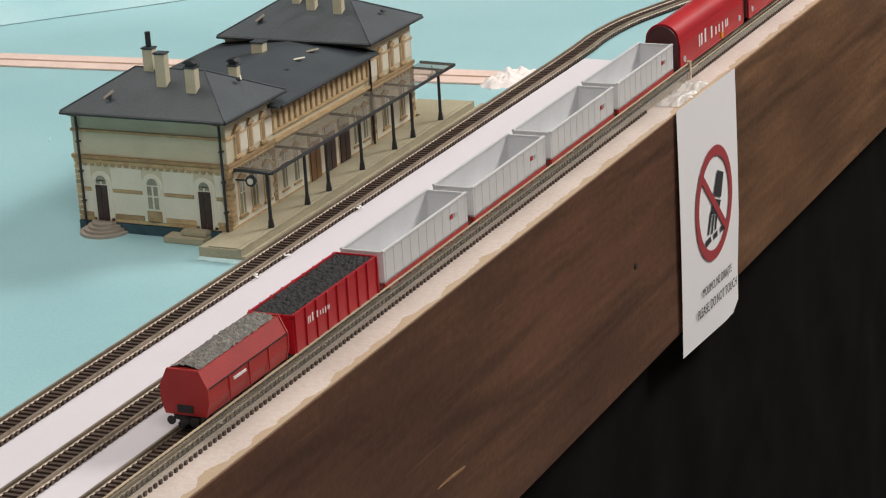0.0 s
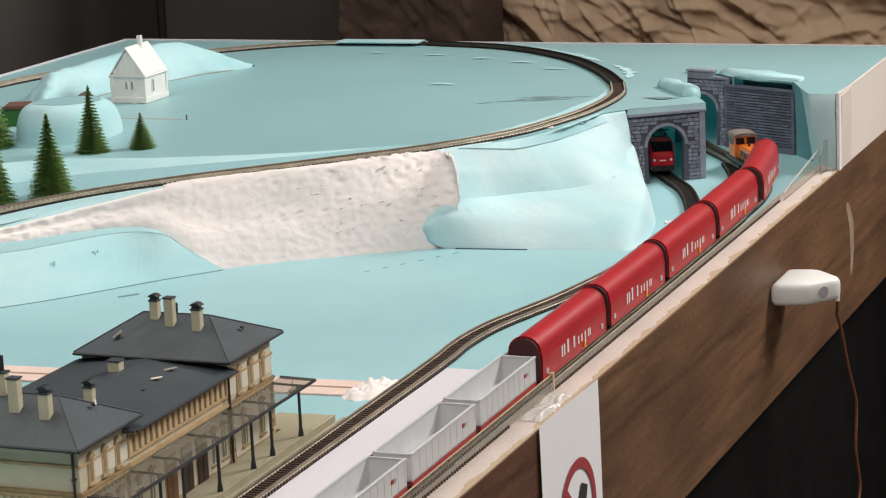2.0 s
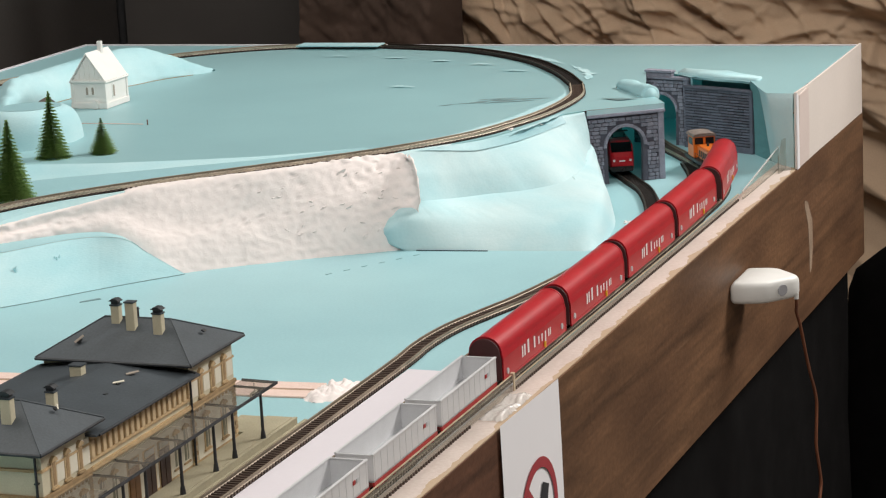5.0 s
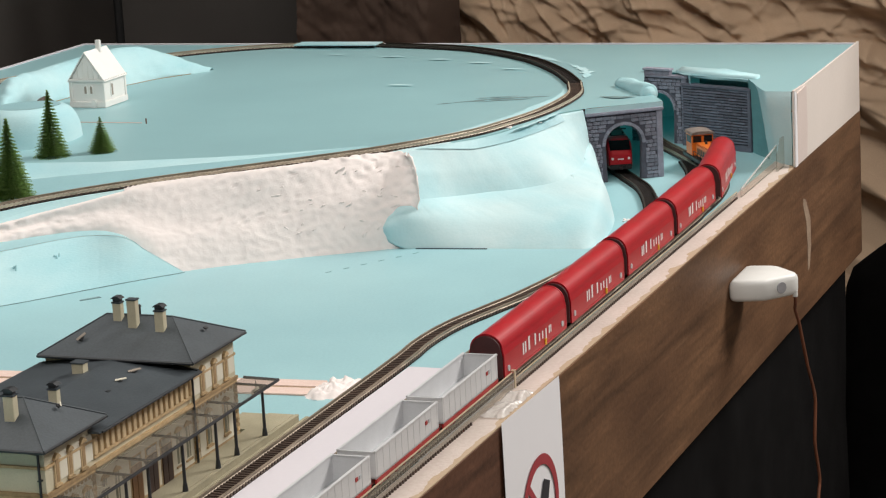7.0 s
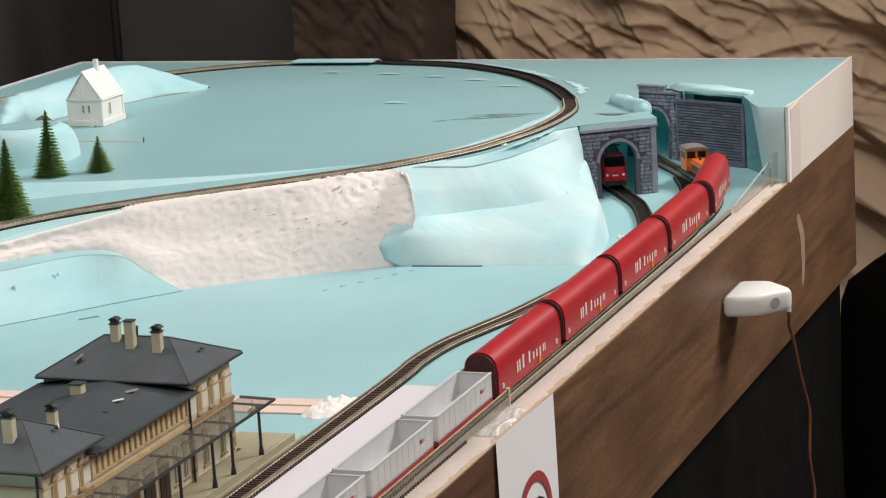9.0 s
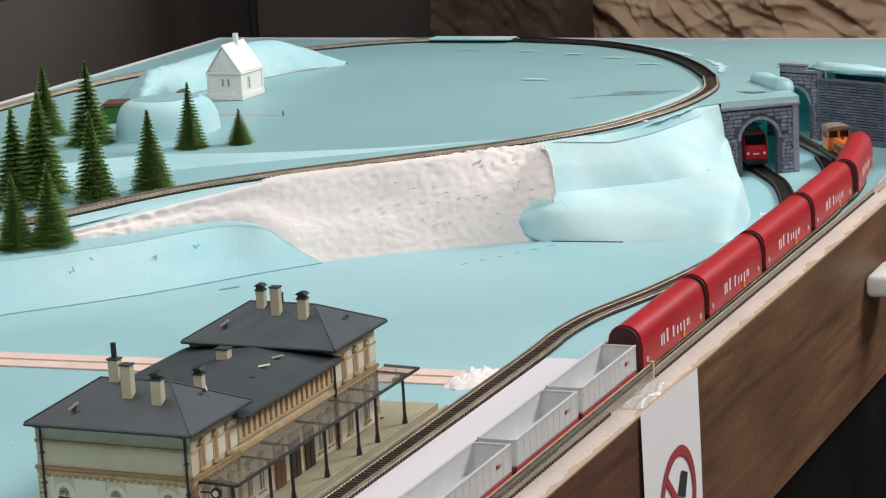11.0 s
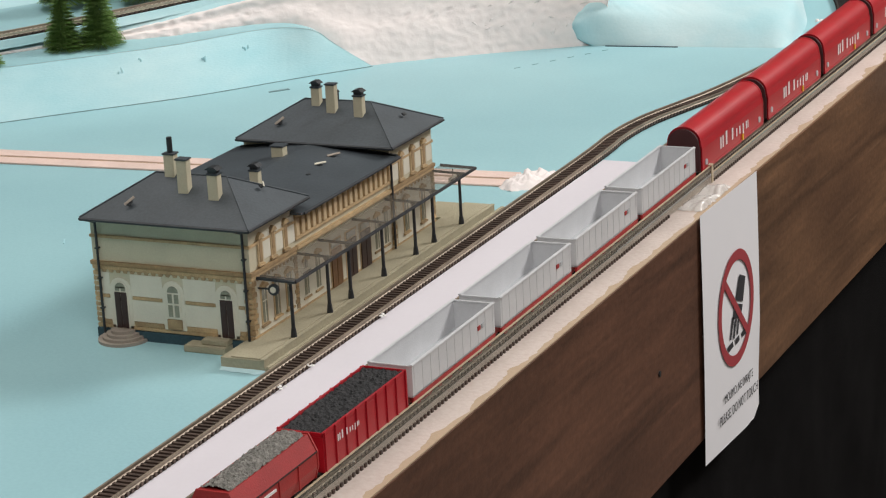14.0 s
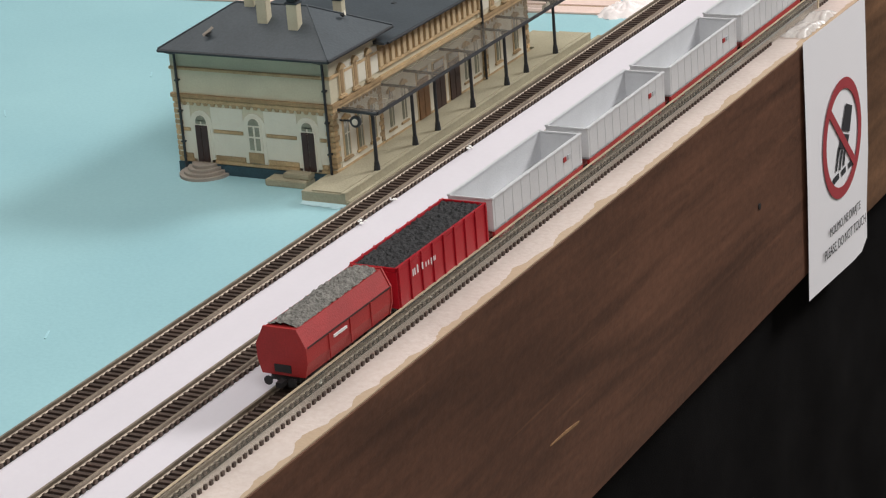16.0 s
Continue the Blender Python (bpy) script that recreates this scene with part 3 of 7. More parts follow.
HIDDEN_END = ((0.862, 0.470, 0), (0.868, 0.474, 0.030), (0.905, 0.490, 0.036), (0.945, 0.510, 0.080))


def slope_rows(a, b, rows, n, lead=()):
    """The chosen rows of the slope between stations a and b, n points each."""
    out = []
    for r in rows:
        pts = [Vector(s[r]) for s in (*lead, *SLOPE[a:b + 1])]
        line = spline(pts, 0.004)
        out.append([line[round(i * (len(line) - 1) / n)] for i in range(n + 1)])
    return out


def skin(rows, steps, rough_amount, rough_scale, seed, round_it=True, into=None):
    """A surface through the rows, rounded from row to row, roughened like cut foam or plaster."""
    bm = into or bmesh.new()
    cols = []
    for i in range(len(rows[0])):
        pts = [r[i] for r in rows]
        col = []
        for a in range(len(pts) - 1):
            p = [pts[max(a - 1, 0)], pts[a], pts[a + 1], pts[min(a + 2, len(pts) - 1)]]
            for k2 in range(steps):
                t = k2 / steps
                if round_it:
                    q = 0.5 * (2 * p[1] + (p[2] - p[0]) * t + (2 * p[0] - 5 * p[1] + 4 * p[2] - p[3]) * t * t + (3 * p[1] - p[0] - 3 * p[2] + p[3]) * t ** 3)
                else:
                    q = p[1].lerp(p[2], t)
                col.append(q)
        col.append(pts[-1])
        last = len(col) - 1
        for j in range(1, last):
            q = col[j] * rough_scale + Vector((seed, 0, 0))
            d = noise.noise_vector(q) * rough_amount + noise.noise_vector(q * 3.1) * rough_amount * 0.45
            col[j] = col[j] + d
        cols.append(col)
    loft(bm, cols)
    return bm


TERRACE_END = ((0.598, 0.779, 0.057), (0.612, 0.748, 0.034), (0.632, 0.702, 0.000))


def terrace():
    foot, edge, back = [[Vector(st0[r]) for st0 in SLOPE[:4]] for r in (0, 1, 2)]
    foot += [Vector(p) for p in ((0.590, 0.735, 0), (0.612, 0.717, 0), (0.633, 0.700, 0))]
    edge += [Vector(p) for p in TERRACE_END]
    back += [Vector(p) + Vector((0.02, 0.02, 0.001)) for p in TERRACE_END]
    lines = []
    for pts in (foot, edge, back):
        line = spline(pts, 0.004)
        lines.append([line[round(i * (len(line) - 1) / 120)] for i in range(121)])
    foot, edge, back = lines
    behind = [b + Vector((0.022, 0.018, -0.004)) for b in back]
    block = thing("foam_terrace", 0, 0, 0, "cut block of light blue foam below the plaster slope", "foam block")
    part("cut_face", skin([foot, [f.lerp(e, 0.9) for f, e in zip(foot, edge)], edge], 8, 0.0007, 30, 3, False), FOAM_CUT, block, "pale cut foam face", True)
    part("top_face", skin([[e + Vector((0, 0, 0.0004)) for e in edge], back, behind], 6, 0.0005, 30, 3, False), FOAM, block, "smooth foam top")
    seam = [p + Vector((-0.0006, -0.0010, 0.0003)) for p in foot]
    part("seam", sweep(bmesh.new(), seam, bar(0.0016, 0, 0.0006)), TEAL_SMEAR, block, "thin dark joint along the foot")
    rnd = random.Random(8)
    for k2 in (50, 55, 72, 84):
        p = foot[k2].lerp(edge[k2], rnd.uniform(0.55, 0.85))
        bm = bmesh.new()
        for _ in range(3):
            bmesh.ops.create_icosphere(bm, subdivisions=2, radius=0.004, matrix=Matrix.Translation(p + Vector((rnd.uniform(-0.003, 0.003), rnd.uniform(-0.003, 0.003), rnd.uniform(-0.005, 0.005)))) @ pose(0, 0, 0, rnd.uniform(-10, 25), rnd.uniform(-25, 25), -40) @ Matrix.Diagonal((0.45, 0.22, rnd.uniform(0.8, 1.7), 1)))
        part("gouge", bm, FOAM_CUT, block, "small gouge in the foam", True)


terrace()
PLASTER_END = ((0.838, 0.421, 0), (0.846, 0.428, 0.040), (0.846, 0.414, 0.078), (0.874, 0.439, 0.1225))


def plaster_cliff():
    rows4 = []
    for r in range(4):
        line = spline([Vector(st0[r]) for st0 in SLOPE[:7]] + [Vector(PLASTER_END[r])], 0.003)
        rows4.append([line[round(i * (len(line) - 1) / 300)] for i in range(301)])
    foot, edge, back, top = rows4
    # bare foam strip between the plaster and the track where the plaster thins out
    strip = [[b + Vector((0.003, 0.003, -0.004)) for b in back[:200]], [t + Vector((0.004, 0.004, -0.001)) for t in top[:200]]]
    single("foam_bank", skin(strip, 6, 0.0006, 40, 2, False), FOAM_CUT, 0, 0, 0, "thin bare foam bank below the falling track", "foam block", smooth=True)
    rows = [[], [], [], [], []]
    for i in range(301):
        f = min(1, max(0, (i - 158) / 26))
        g = min(1.0, max(0.0, (i - 62) / 50)) ** 0.6 * 0.72 + 0.28 * min(1, max(0, (i - 110) / 50))
        hi = back[i].lerp(top[i], max(g, 0.02))
        low = back[i].lerp(foot[i], f)
        low.z = -0.004
        rows[0].append(low)
        rows[1].append((back[i] + Vector((0, 0, -0.002))).lerp(edge[i], f))
        rows[2].append(back[i].lerp(hi, 0.55).lerp(back[i], f))
        out = 0.0035 * min(1, g * 2)
        rows[3].append(hi + Vector((-out, -out, 0.0006)))
        rows[4].append(hi + Vector((0.010, 0.010, 0.0026 if g > 0.98 else -0.003)))
    for i in range(240, 301):
        push = 0.003 * (i - 240) / 60
        for r in (2, 3):
            rows[r][i] += Vector((-push, -push * 0.6, 0))
    for i in range(286, 301):
        for r in (1, 2, 3):
            rows[r][i] += Vector((0, 0.012, 0)) * noise.noise(Vector((r * 1.7, 0, 2))) * (i - 286) / 14
    for row in rows:
        row.append(row[-1] + Vector((0.004, 0.001, 0)))
        row.append(row[-1] + Vector((0.022, 0.010, -0.002)))
    bm = skin(rows, 18, 0.0010, 24, 11)
    rnd = random.Random(17)
    marks = [(round(296 - 90 * rnd.random() ** 1.8), rnd.uniform(0.2, 0.97), rnd.uniform(0.003, 0.009), rnd.uniform(-0.6, 0.9)) for _ in range(56)]
    pits = []
    for k2, v, size, turn in marks:
        pits.append((rows[1][k2].lerp(rows[3][k2], v), size, turn))
    for v in bm.verts:
        far = min(1, max(0, (v.co.x - 0.60) / 0.2))
        n = 1 - abs(noise.noise(v.co * 75 + Vector((3, 1, 7)))) * 3
        lumps = max(-0.2, noise.noise(v.co * 74 + Vector((9, 4, 2)))) + 0.6 * max(-0.2, noise.noise(v.co * 150))
        v.co += Vector((-0.6, -0.6, 0.4)) * 0.0045 * lumps * max(0.15, 1 - abs(v.co.x - 0.50) / 0.16)
        v.co += Vector((-0.6, -0.6, 0.35)) * (0.0005 + 0.0004 * far) * max(-0.6, n) * (1 + 0.5 * min(1, max(0, (v.co.x - 0.79) / 0.05)))
        v.co += noise.noise_vector(v.co * 95) * 0.0032 * min(1, max(0, (v.co.x - 0.822) / 0.03))
        for p, size, turn in pits:
            d = v.co - p
            if d.length < size:
                a = abs(d.z * math.cos(turn) + (d.y - d.x) * 0.7 * math.sin(turn)) / (size * 0.28)
                if a < 1:
                    v.co += Vector((0.7, 0.7, -0.2)) * 0.0036 * (1 - a) * (1 - d.length / size) ** 0.5
    root = thing("plaster_slope", 0, 0, 0, "rough white plaster slope below the upper track", "plaster")
    near = sorted((v.co.copy() for v in bm.verts if v.co.x > 0.55), key=lambda c: c.x)
    part("face", bm, PLASTER, root, "trowelled white plaster", True)
    # loose flakes standing off the rough far end
    for _ in range(76):
        p = near[int(len(near) * (1 - 0.45 * rnd.random() ** 1.4)) - 1]
        if not 0.018 < p.z < 0.112:
            continue
        size = rnd.uniform(0.0020, 0.0062)
        flake = bmesh.new()
        bmesh.ops.create_icosphere(flake, subdivisions=2, radius=size, matrix=Matrix.Translation(p) @ pose(0, 0, 0, rnd.uniform(-20, 20), rnd.uniform(-50, 50), -57) @ Matrix.Diagonal((rnd.uniform(0.9, 1.9), 0.20, rnd.uniform(0.22, 0.55), 1)))
        for v in flake.verts:
            v.co = rough(v.co, 260, 0.0016)
        part("flake", flake, PLASTER, root)


plaster_cliff()
mound = thing("foam_mound", 0, 0, 0, "carved rounded mound of light blue foam", "foam block")
LOBE = [((0.817, 0.466, 0.020), (0.816, 0.467, 0.029), (0.832, 0.474, 0.037)), ((0.813, 0.452, 0.012), (0.812, 0.456, 0.033), (0.836, 0.462, 0.050)), ((0.822, 0.421, 0.001), (0.829, 0.430, 0.036), (0.852, 0.436, 0.060))]
rows = []
for r in range(3):
    line = spline([p[r] for p in LOBE] + [st0[r] for st0 in SLOPE[7:]], 0.004)
    rows.append([line[round(i * (len(line) - 1) / 150)] for i in range(151)])
rows.insert(0, [p + Vector((0.003, 0.003, -0.004)) for p in rows[0]])
rows.append([p + Vector((0.05, 0.035, 0.006)) for p in rows[3]])
rows.insert(3, [a.lerp(b, 0.5) + Vector((-0.002, -0.002, 0.0015)) for a, b in zip(rows[2], rows[3])])
part("lower_mound", skin(rows, 8, 0.0008, 20, 5), FOAM_DUSTED, mound, "smooth carved lower mound", True)
# dark strip painting the shadow line in the gap under the mound
part("seam", sweep(bmesh.new(), [Vector(p) for p in ((0.8205, 0.4185, 0), (0.826, 0.37, 0), (0.8325, 0.312, 0))], bar(0.0030, 0, 0.0011)), TEAL, mound, "painted shadow line in the gap at the foot")
rows = slope_rows(6, 12, (2, 3), 130, (HIDDEN_END,))
mid = [a.lerp(b, 0.45) + Vector((-0.001, -0.001, 0.001)) * min(1, i / 30) for i, (a, b) in enumerate(zip(rows[0], rows[1]))]
rows = [[p - Vector((0, 0, 0.006 + 0.018 * max(0, 1 - i / 45))) for i, p in enumerate(rows[0])], mid, rows[1], [p + Vector((0.008, 0.014, 0.0008)) for p in rows[1]]]
ledge = [[p.lerp(q, 0.30 * min(1, (i - 30) / 25)) + Vector((-0.0010, -0.0010, 0.0006)) for i, (p, q) in enumerate(zip(rows[2], rows[1])) if 30 <= i <= 118], [p + Vector((-0.0006, -0.0006, 0.0009)) for p in rows[2][30:119]]]
part("ledge", skin(ledge, 3, 0.0003, 30, 2, False), FOAM, mound, "smooth darker band below the track", True)
part("upper_bank", skin(rows, 8, 0.0008, 22, 9, False), FOAM_DUSTED, mound, "carved bank below the upper track", True)

# upper level: the strip beside the falling track, then the flat top
INNER = [(0.40, 1.44), (0.60, 1.24), (0.76, 1.08), (0.81, 0.89), (0.875, 0.70), (0.962, 0.545)]


def shelf():
    way = spline(LOOP[:6], 0.004)
    inner = spline([(*p, 0.125) for p in INNER], 0.004)
    n = 80
    rows = [[], [], [], [], []]
    for i in range(n + 1):
        k2 = round(i * (len(way) - 1) / n)
        p, q = way[k2], inner[round(i * (len(inner) - 1) / n)]
        side, _ = sideways(way, k2)
        s = side if side.dot(q - p) > 0 else -side
        rows[0].append(p - s * 0.026 - Vector((0, 0, 0.010)))
        rows[4].append(p - s * 0.019)
        rows[1].append(p + s * 0.022)
        foot = q.lerp(p, 0.26)
        foot.z = p.z + 0.004
        rows[2].append(foot)
        rows[3].append(q)
    block = thing("foam_shelf", 0, 0, 0, "low foam shelf beside the falling upper track", "foam block")
    part("track_strip", skin([rows[0], rows[4], rows[1]], 4, 0.0006, 30, 2, False), FOAM_CUT, block, "pale cut strip under the track")
    part("floor", skin([[a - Vector((0, 0, 0.0005)) for a in rows[1]], rows[2]], 5, 0.0006, 30, 2, False), FOAM, block, "smooth teal foam floor")
    part("bank", skin([[a - Vector((0, 0, 0.0005)) for a in rows[2]], rows[3]], 6, 0.0010, 24, 6, False), FOAM_CUT, block, "pale cut bank", True)
    return rows[3], rows[0][-1]


inner_line, shelf_end = shelf()


def plateau():
    front = slope_rows(6, 12, (3,), 40)[0]
    edge = [(p.x, p.y) for p in inner_line] + [(p.x, p.y) for p in front]
    edge += [(1.315, 0.302), (1.392, 0.198), (1.405, 0.205), (1.47, 0.240), (1.56, 0.278), (1.64, 0.300), (1.698, 0.316), (1.69, 0.24), (1.668, 0.222), (1.640, 0.118), (1.562, 0.084), (1.530, 0.070), (1.490, 0.050), (1.492, 0.0065)]
    edge += [(2.034, 0.006), (2.034, Y1), (0.40, Y1)]
    bm = bmesh.new()
    corners = [bm.verts.new((x, y, 0.125)) for x, y in edge]
    for a, b in zip(corners, corners[1:] + corners[:1]):
        bm.edges.new((a, b))
    bmesh.ops.triangle_fill(bm, use_beauty=True, use_dissolve=False, edges=bm.edges[:])
    root = thing("foam_plateau", 0, 0, 0, "smooth light blue foam upper level", "foam board")
    part("top_sheet", bm, FOAM_SHINY, root, "smooth pale blue foam surface")
    # cut faces round the recess with the tunnels
    rec = [(1.308, 0.305), (1.392, 0.198), (1.405, 0.205), (1.47, 0.240), (1.56, 0.278), (1.64, 0.300), (1.698, 0.316)]
    bm = bmesh.new()
    loft(bm, [[Vector((x, y, h)) for h in (0.125, 0.1235, 0.116)] for x, y in rec])
    part("roof_edge", bm, FOAM_CUT, root, "cut foam edge over the tunnels")
    face = [[Vector(p) for p in col] for col in (
        ((1.640, 0.118, 0.1255), (1.622, 0.110, 0.115), (1.612, 0.104, 0)),
        ((1.562, 0.084, 0.1255), (1.548, 0.076, 0.117), (1.548, 0.058, 0)),
        ((1.530, 0.070, 0.1255), (1.520, 0.062, 0.117), (1.535, 0.046, 0)),
        ((1.490, 0.050, 0.1255), (1.484, 0.045, 0.117), (1.515, 0.034, 0)),
        ((1.492, 0.007, 0.1255), (1.490, 0.007, 0.117), (1.492, 0.007, 0)))]
    # shade on the face turned from the lamps is put into its colour
    part("cut_face", skin([[c[r] for c in face[:2]] for r in (2, 1, 0)], 6, 0.0006, 30, 4, False), FOAM_SHADED, root, "cut foam face beside the wall with its shade painted in")
    part("cut_face", skin([[c[r] for c in face[1:]] for r in (2, 1, 0)], 6, 0.0006, 30, 4, False), FOAM_DUSTED, root, "pale sloping cut foam face", True)
    # shade under the slab is painted by the darkened foam
    part("recess_back", prism(bmesh.new(), [(1.722, 0.222), (1.662, 0.090), (1.668, 0.088), (1.728, 0.220)], "z", 0.09, 0.1235), FOAM_SHADED, root, "recess behind the wall with its shade painted in")
    # linings of the two tunnels
    for pts in ([(1.325, 0.318), (1.42, 0.375), (1.60, 0.46), (1.76, 0.52), (1.83, 0.60), (1.84, 0.80)], [(1.40, 0.206), (1.47, 0.241), (1.56, 0.279), (1.64, 0.301), (1.70, 0.318)], [(1.66, 0.222), (1.78, 0.275), (1.95, 0.33)], [(1.98, 0.62), (1.985, 0.50), (1.95, 0.33)]):
        bm = bmesh.new()
        loft(bm, [[Vector((x, y, 0)), Vector((x, y, 0.124))] for x, y in pts])
        part("tunnel_side", bm, FOAM_CUT, root, "rough foam tunnel lining")
    laid_smears = []

    def smear(pts, material, label, wide=1.0):
        """A thin dried smear of uneven width along a line."""
        laid_smears.append(1)
        line = spline([(x, y, 0.1252 + 0.0002 * len(laid_smears)) for x, y in pts], 0.004)
        bm = bmesh.new()
        rows = []
        for i, p in enumerate(line):
            side, _ = sideways(line, i)
            w = wide * 0.012 * math.sin(math.pi * (i + 0.5) / len(line)) ** 0.6 * (0.6 + 0.6 * noise.noise(p * 60))
            rows.append([p - side * w, p + side * w * 0.8])
        loft(bm, rows)
        part("smear", bm, material, root, label)

    inner_way = spline(LOOP[4:11], 0.006)
    outline = []
    for i, p in enumerate(inner_way):
        side, _ = sideways(inner_way, i)
        w = (0.030 + 0.004 * noise.noise(p * 30)) * min(1, (len(inner_way) - i) / 40)
        outline.append([p + side * 0.0155 + Vector((0, 0, 0.0004)), p + side * (0.0155 + w) + Vector((0, 0, 0.0004))])
    bm = bmesh.new()
    loft(bm, outline)
    part("cut_strip", bm, FOAM_CUT, root, "pale cut strip inside the upper track")
    smear([(1.338, 0.575), (1.362, 0.545), (1.376, 0.520), (1.396, 0.500), (1.408, 0.470), (1.420, 0.440), (1.430, 0.405)], TEAL_SMEAR, "grey green dried glue smear", 0.9)
    smear([(1.366, 0.510), (1.384, 0.480), (1.392, 0.455), (1.406, 0.425)], TEAL_SMEAR, "grey green dried glue smear", 0.55)
    smear([(1.400, 0.525), (1.416, 0.490), (1.428, 0.455)], TEAL_SMEAR, "grey green dried glue smear", 0.4)
    smear([(1.80, 0.50), (1.90, 0.60), (1.98, 0.72), (2.015, 0.86)], FOAM_CUT, "pale rubbed patch beside the curve", 1.6)
    smear([(1.62, 0.40), (1.70, 0.425), (1.78, 0.48)], FOAM_CUT, "pale rubbed patch beside the curve", 1.4)
    smear([(1.10, 0.36), (1.20, 0.343), (1.29, 0.336)], FOAM_CUT, "pale rubbed patch beside the curve", 0.6)
    smear([(1.425, 0.315), (1.420, 0.280), (1.430, 0.250)], TEAL_SMEAR, "grey green dried glue smear")
    for x, y in ((1.862, 0.862), (1.826, 0.751), (1.785, 0.657), (1.711, 0.566), (1.88, 0.99), (1.522, 0.712)):
        smear([(x, y - 0.025), (x + 0.005, y), (x + 0.002, y + 0.025)], FOAM_CUT, "pale scuff", 0.7)
    part("rim", box(X1 - 0.006, X1 + 0.001, 0.006, Y1, 0.0, 0.1275), CARD, root, "thin white card rim")
    part("rim", box(0.40, X1, Y1 - 0.001, Y1 + 0.005, 0.0, 0.1275), CARD, root, "thin white card rim")


plateau()


def lump(name, x, y, h, rx, ry, height, seed, material, label, flat=0.25, power=2.2, rz=0, amount=0.12):
    """A carved lump: a dome with a flattened top and facets."""
    bm = bmesh.new()
    rows = []
    for j in range(8):
        f = j / 7
        r = (1 - f ** power) ** 0.7 * (1 - flat) + flat * (1 - f)
        row = []
        for i in range(17):
            a = 2 * math.pi * i / 17
            d = 1 + amount * noise.noise(Vector((math.cos(a) * 1.4, math.sin(a) * 1.4, seed + f * 1.5)))
            row.append(Vector((math.cos(a) * rx * r * d, math.sin(a) * ry * r * d, height * f * (1 + 0.10 * noise.noise(Vector((math.cos(a), math.sin(a), seed + 7)))))))
        rows.append(row)
    vs = loft(bm, rows, True)
    bm.faces.new(vs[-1])
    return single(name, bm, material, x, y, h, label, "rock", smooth=False, rz=rz)


def boulder():
    """A chunky cut block: steep faceted sides and a flat tilted top."""
    profile = ((1.0, 0.0), (0.985, 0.22), (0.965, 0.42), (0.92, 0.64), (0.86, 0.82), (0.80, 0.91), (0.72, 0.975), (0.64, 1.0))
    bm = bmesh.new()
    rows = []
    for r, f in profile:
        row = []
        for i in range(48):
            a = 2 * math.pi * i / 48
            cut = 1 + 0.045 * abs(math.cos(2.5 * a + 0.3)) + 0.05 * noise.noise(Vector((math.cos(a) * 2, math.sin(a) * 2, 4 + f)))
            row.append(Vector((math.cos(a) * 0.100 * r * cut, math.sin(a) * 0.075 * r * cut, 0.056 * f - 0.05 * f * math.cos(a) * 0.105 * r)))
        rows.append(row)
    vs = loft(bm, rows, True)
    root = thing("foam_boulder", 0.972, 1.138, 0.125, "chunky cut block of blue foam behind the firs", "foam block")
    part("sides", bm, FOAM_CUT, root, "pale cut sides", True)
    bm = bmesh.new()
    bm.faces.new([bm.verts.new(p + Vector((0, 0, 0.0004))) for p in rows[-1]])
    part("top", bm, FOAM, root, "smooth flat top")


boulder()


def hill():
    base = [(1.125, 1.292, 0), (1.25, 1.302, 0), (1.40, 1.290, 0), (1.535, 1.246, 0), (1.60, 1.222, 0), (1.693, 1.160, 0)]
    crest = [(1.14, 1.312, 0.002), (1.26, 1.345, 0.047), (1.41, 1.348, 0.050), (1.55, 1.318, 0.058), (1.635, 1.276, 0.052), (1.700, 1.162, 0.003)]
    back = [(1.16, 1.335, 0), (1.29, 1.42, 0), (1.44, 1.42, 0), (1.60, 1.40, 0), (1.70, 1.33, 0), (1.710, 1.165, 0)]
    lines = []
    for pts in (base, crest, back):
        line = spline([Vector(p) + Vector((0, 0, 0.125)) for p in pts], 0.004)
        lines.append([line[round(i * (len(line) - 1) / 120)] for i in range(121)])
    shoulder = [a.lerp(c, 0.55) + Vector((-0.006, -0.012, 0.012)) * min(1, (120 - i) / 30) for i, (a, c) in enumerate(zip(lines[0], lines[1]))]
    bm = skin([lines[0], shoulder, lines[1], lines[2]], 8, 0.0032, 20, 14)
    for v in bm.verts:
        left = min(1, max(0, (1.40 - v.co.x) / 0.15))
        v.co.z += left * 0.006 * noise.noise(v.co * 45) * min(1, (v.co.z - 0.125) / 0.02)
    hump = thing("foam_hill", 0, 0, 0, "long rough carved foam hill behind the white house", "foam block")
    part("body", bm, FOAM_CUT, hump, "", True)
    part("seam", sweep(bmesh.new(), [p + Vector((-0.001, -0.002, 0.0002)) for p in lines[0][30:112]], bar(0.0022, 0, 0.0007)), STONE_DARK, hump, "thin dark joint along the foot")


hill()
lump("rock", 1.250, 1.268, 0.127, 0.023, 0.022, 0.022, 21, ROCK, "small brown rock beside the foam hill")
hut = thing("green_hut", 1.058, 1.286, 0.125, "small green hut with a brown roof", "hut", rz=20)
part("wall", box(-0.024, 0.024, -0.024, 0.024, 0, 0.029, bevel=0.002), GREEN, hut)
part("roof", prism(bmesh.new(), [(-0.025, 0.0285), (0.025, 0.0285), (0.018, 0.034), (-0.018, 0.034)], "x", -0.025, 0.025), RUST, hut, "brown roof")
rod = thing("thin_rod", 1.132, 1.137, 0.125, "thin pinkish rod lying on the plateau beside a small peg", "rod")
part("rod", cyl(bmesh.new(), (0, 0, 0.001), (-0.003, -0.120, 0.0015), 0.0007, seg=6), PINK, rod)
part("peg", cyl(bmesh.new(), (-0.003, -0.128, 0), (-0.003, -0.128, 0.009), 0.0012, seg=8), RUST, rod, "brown peg")
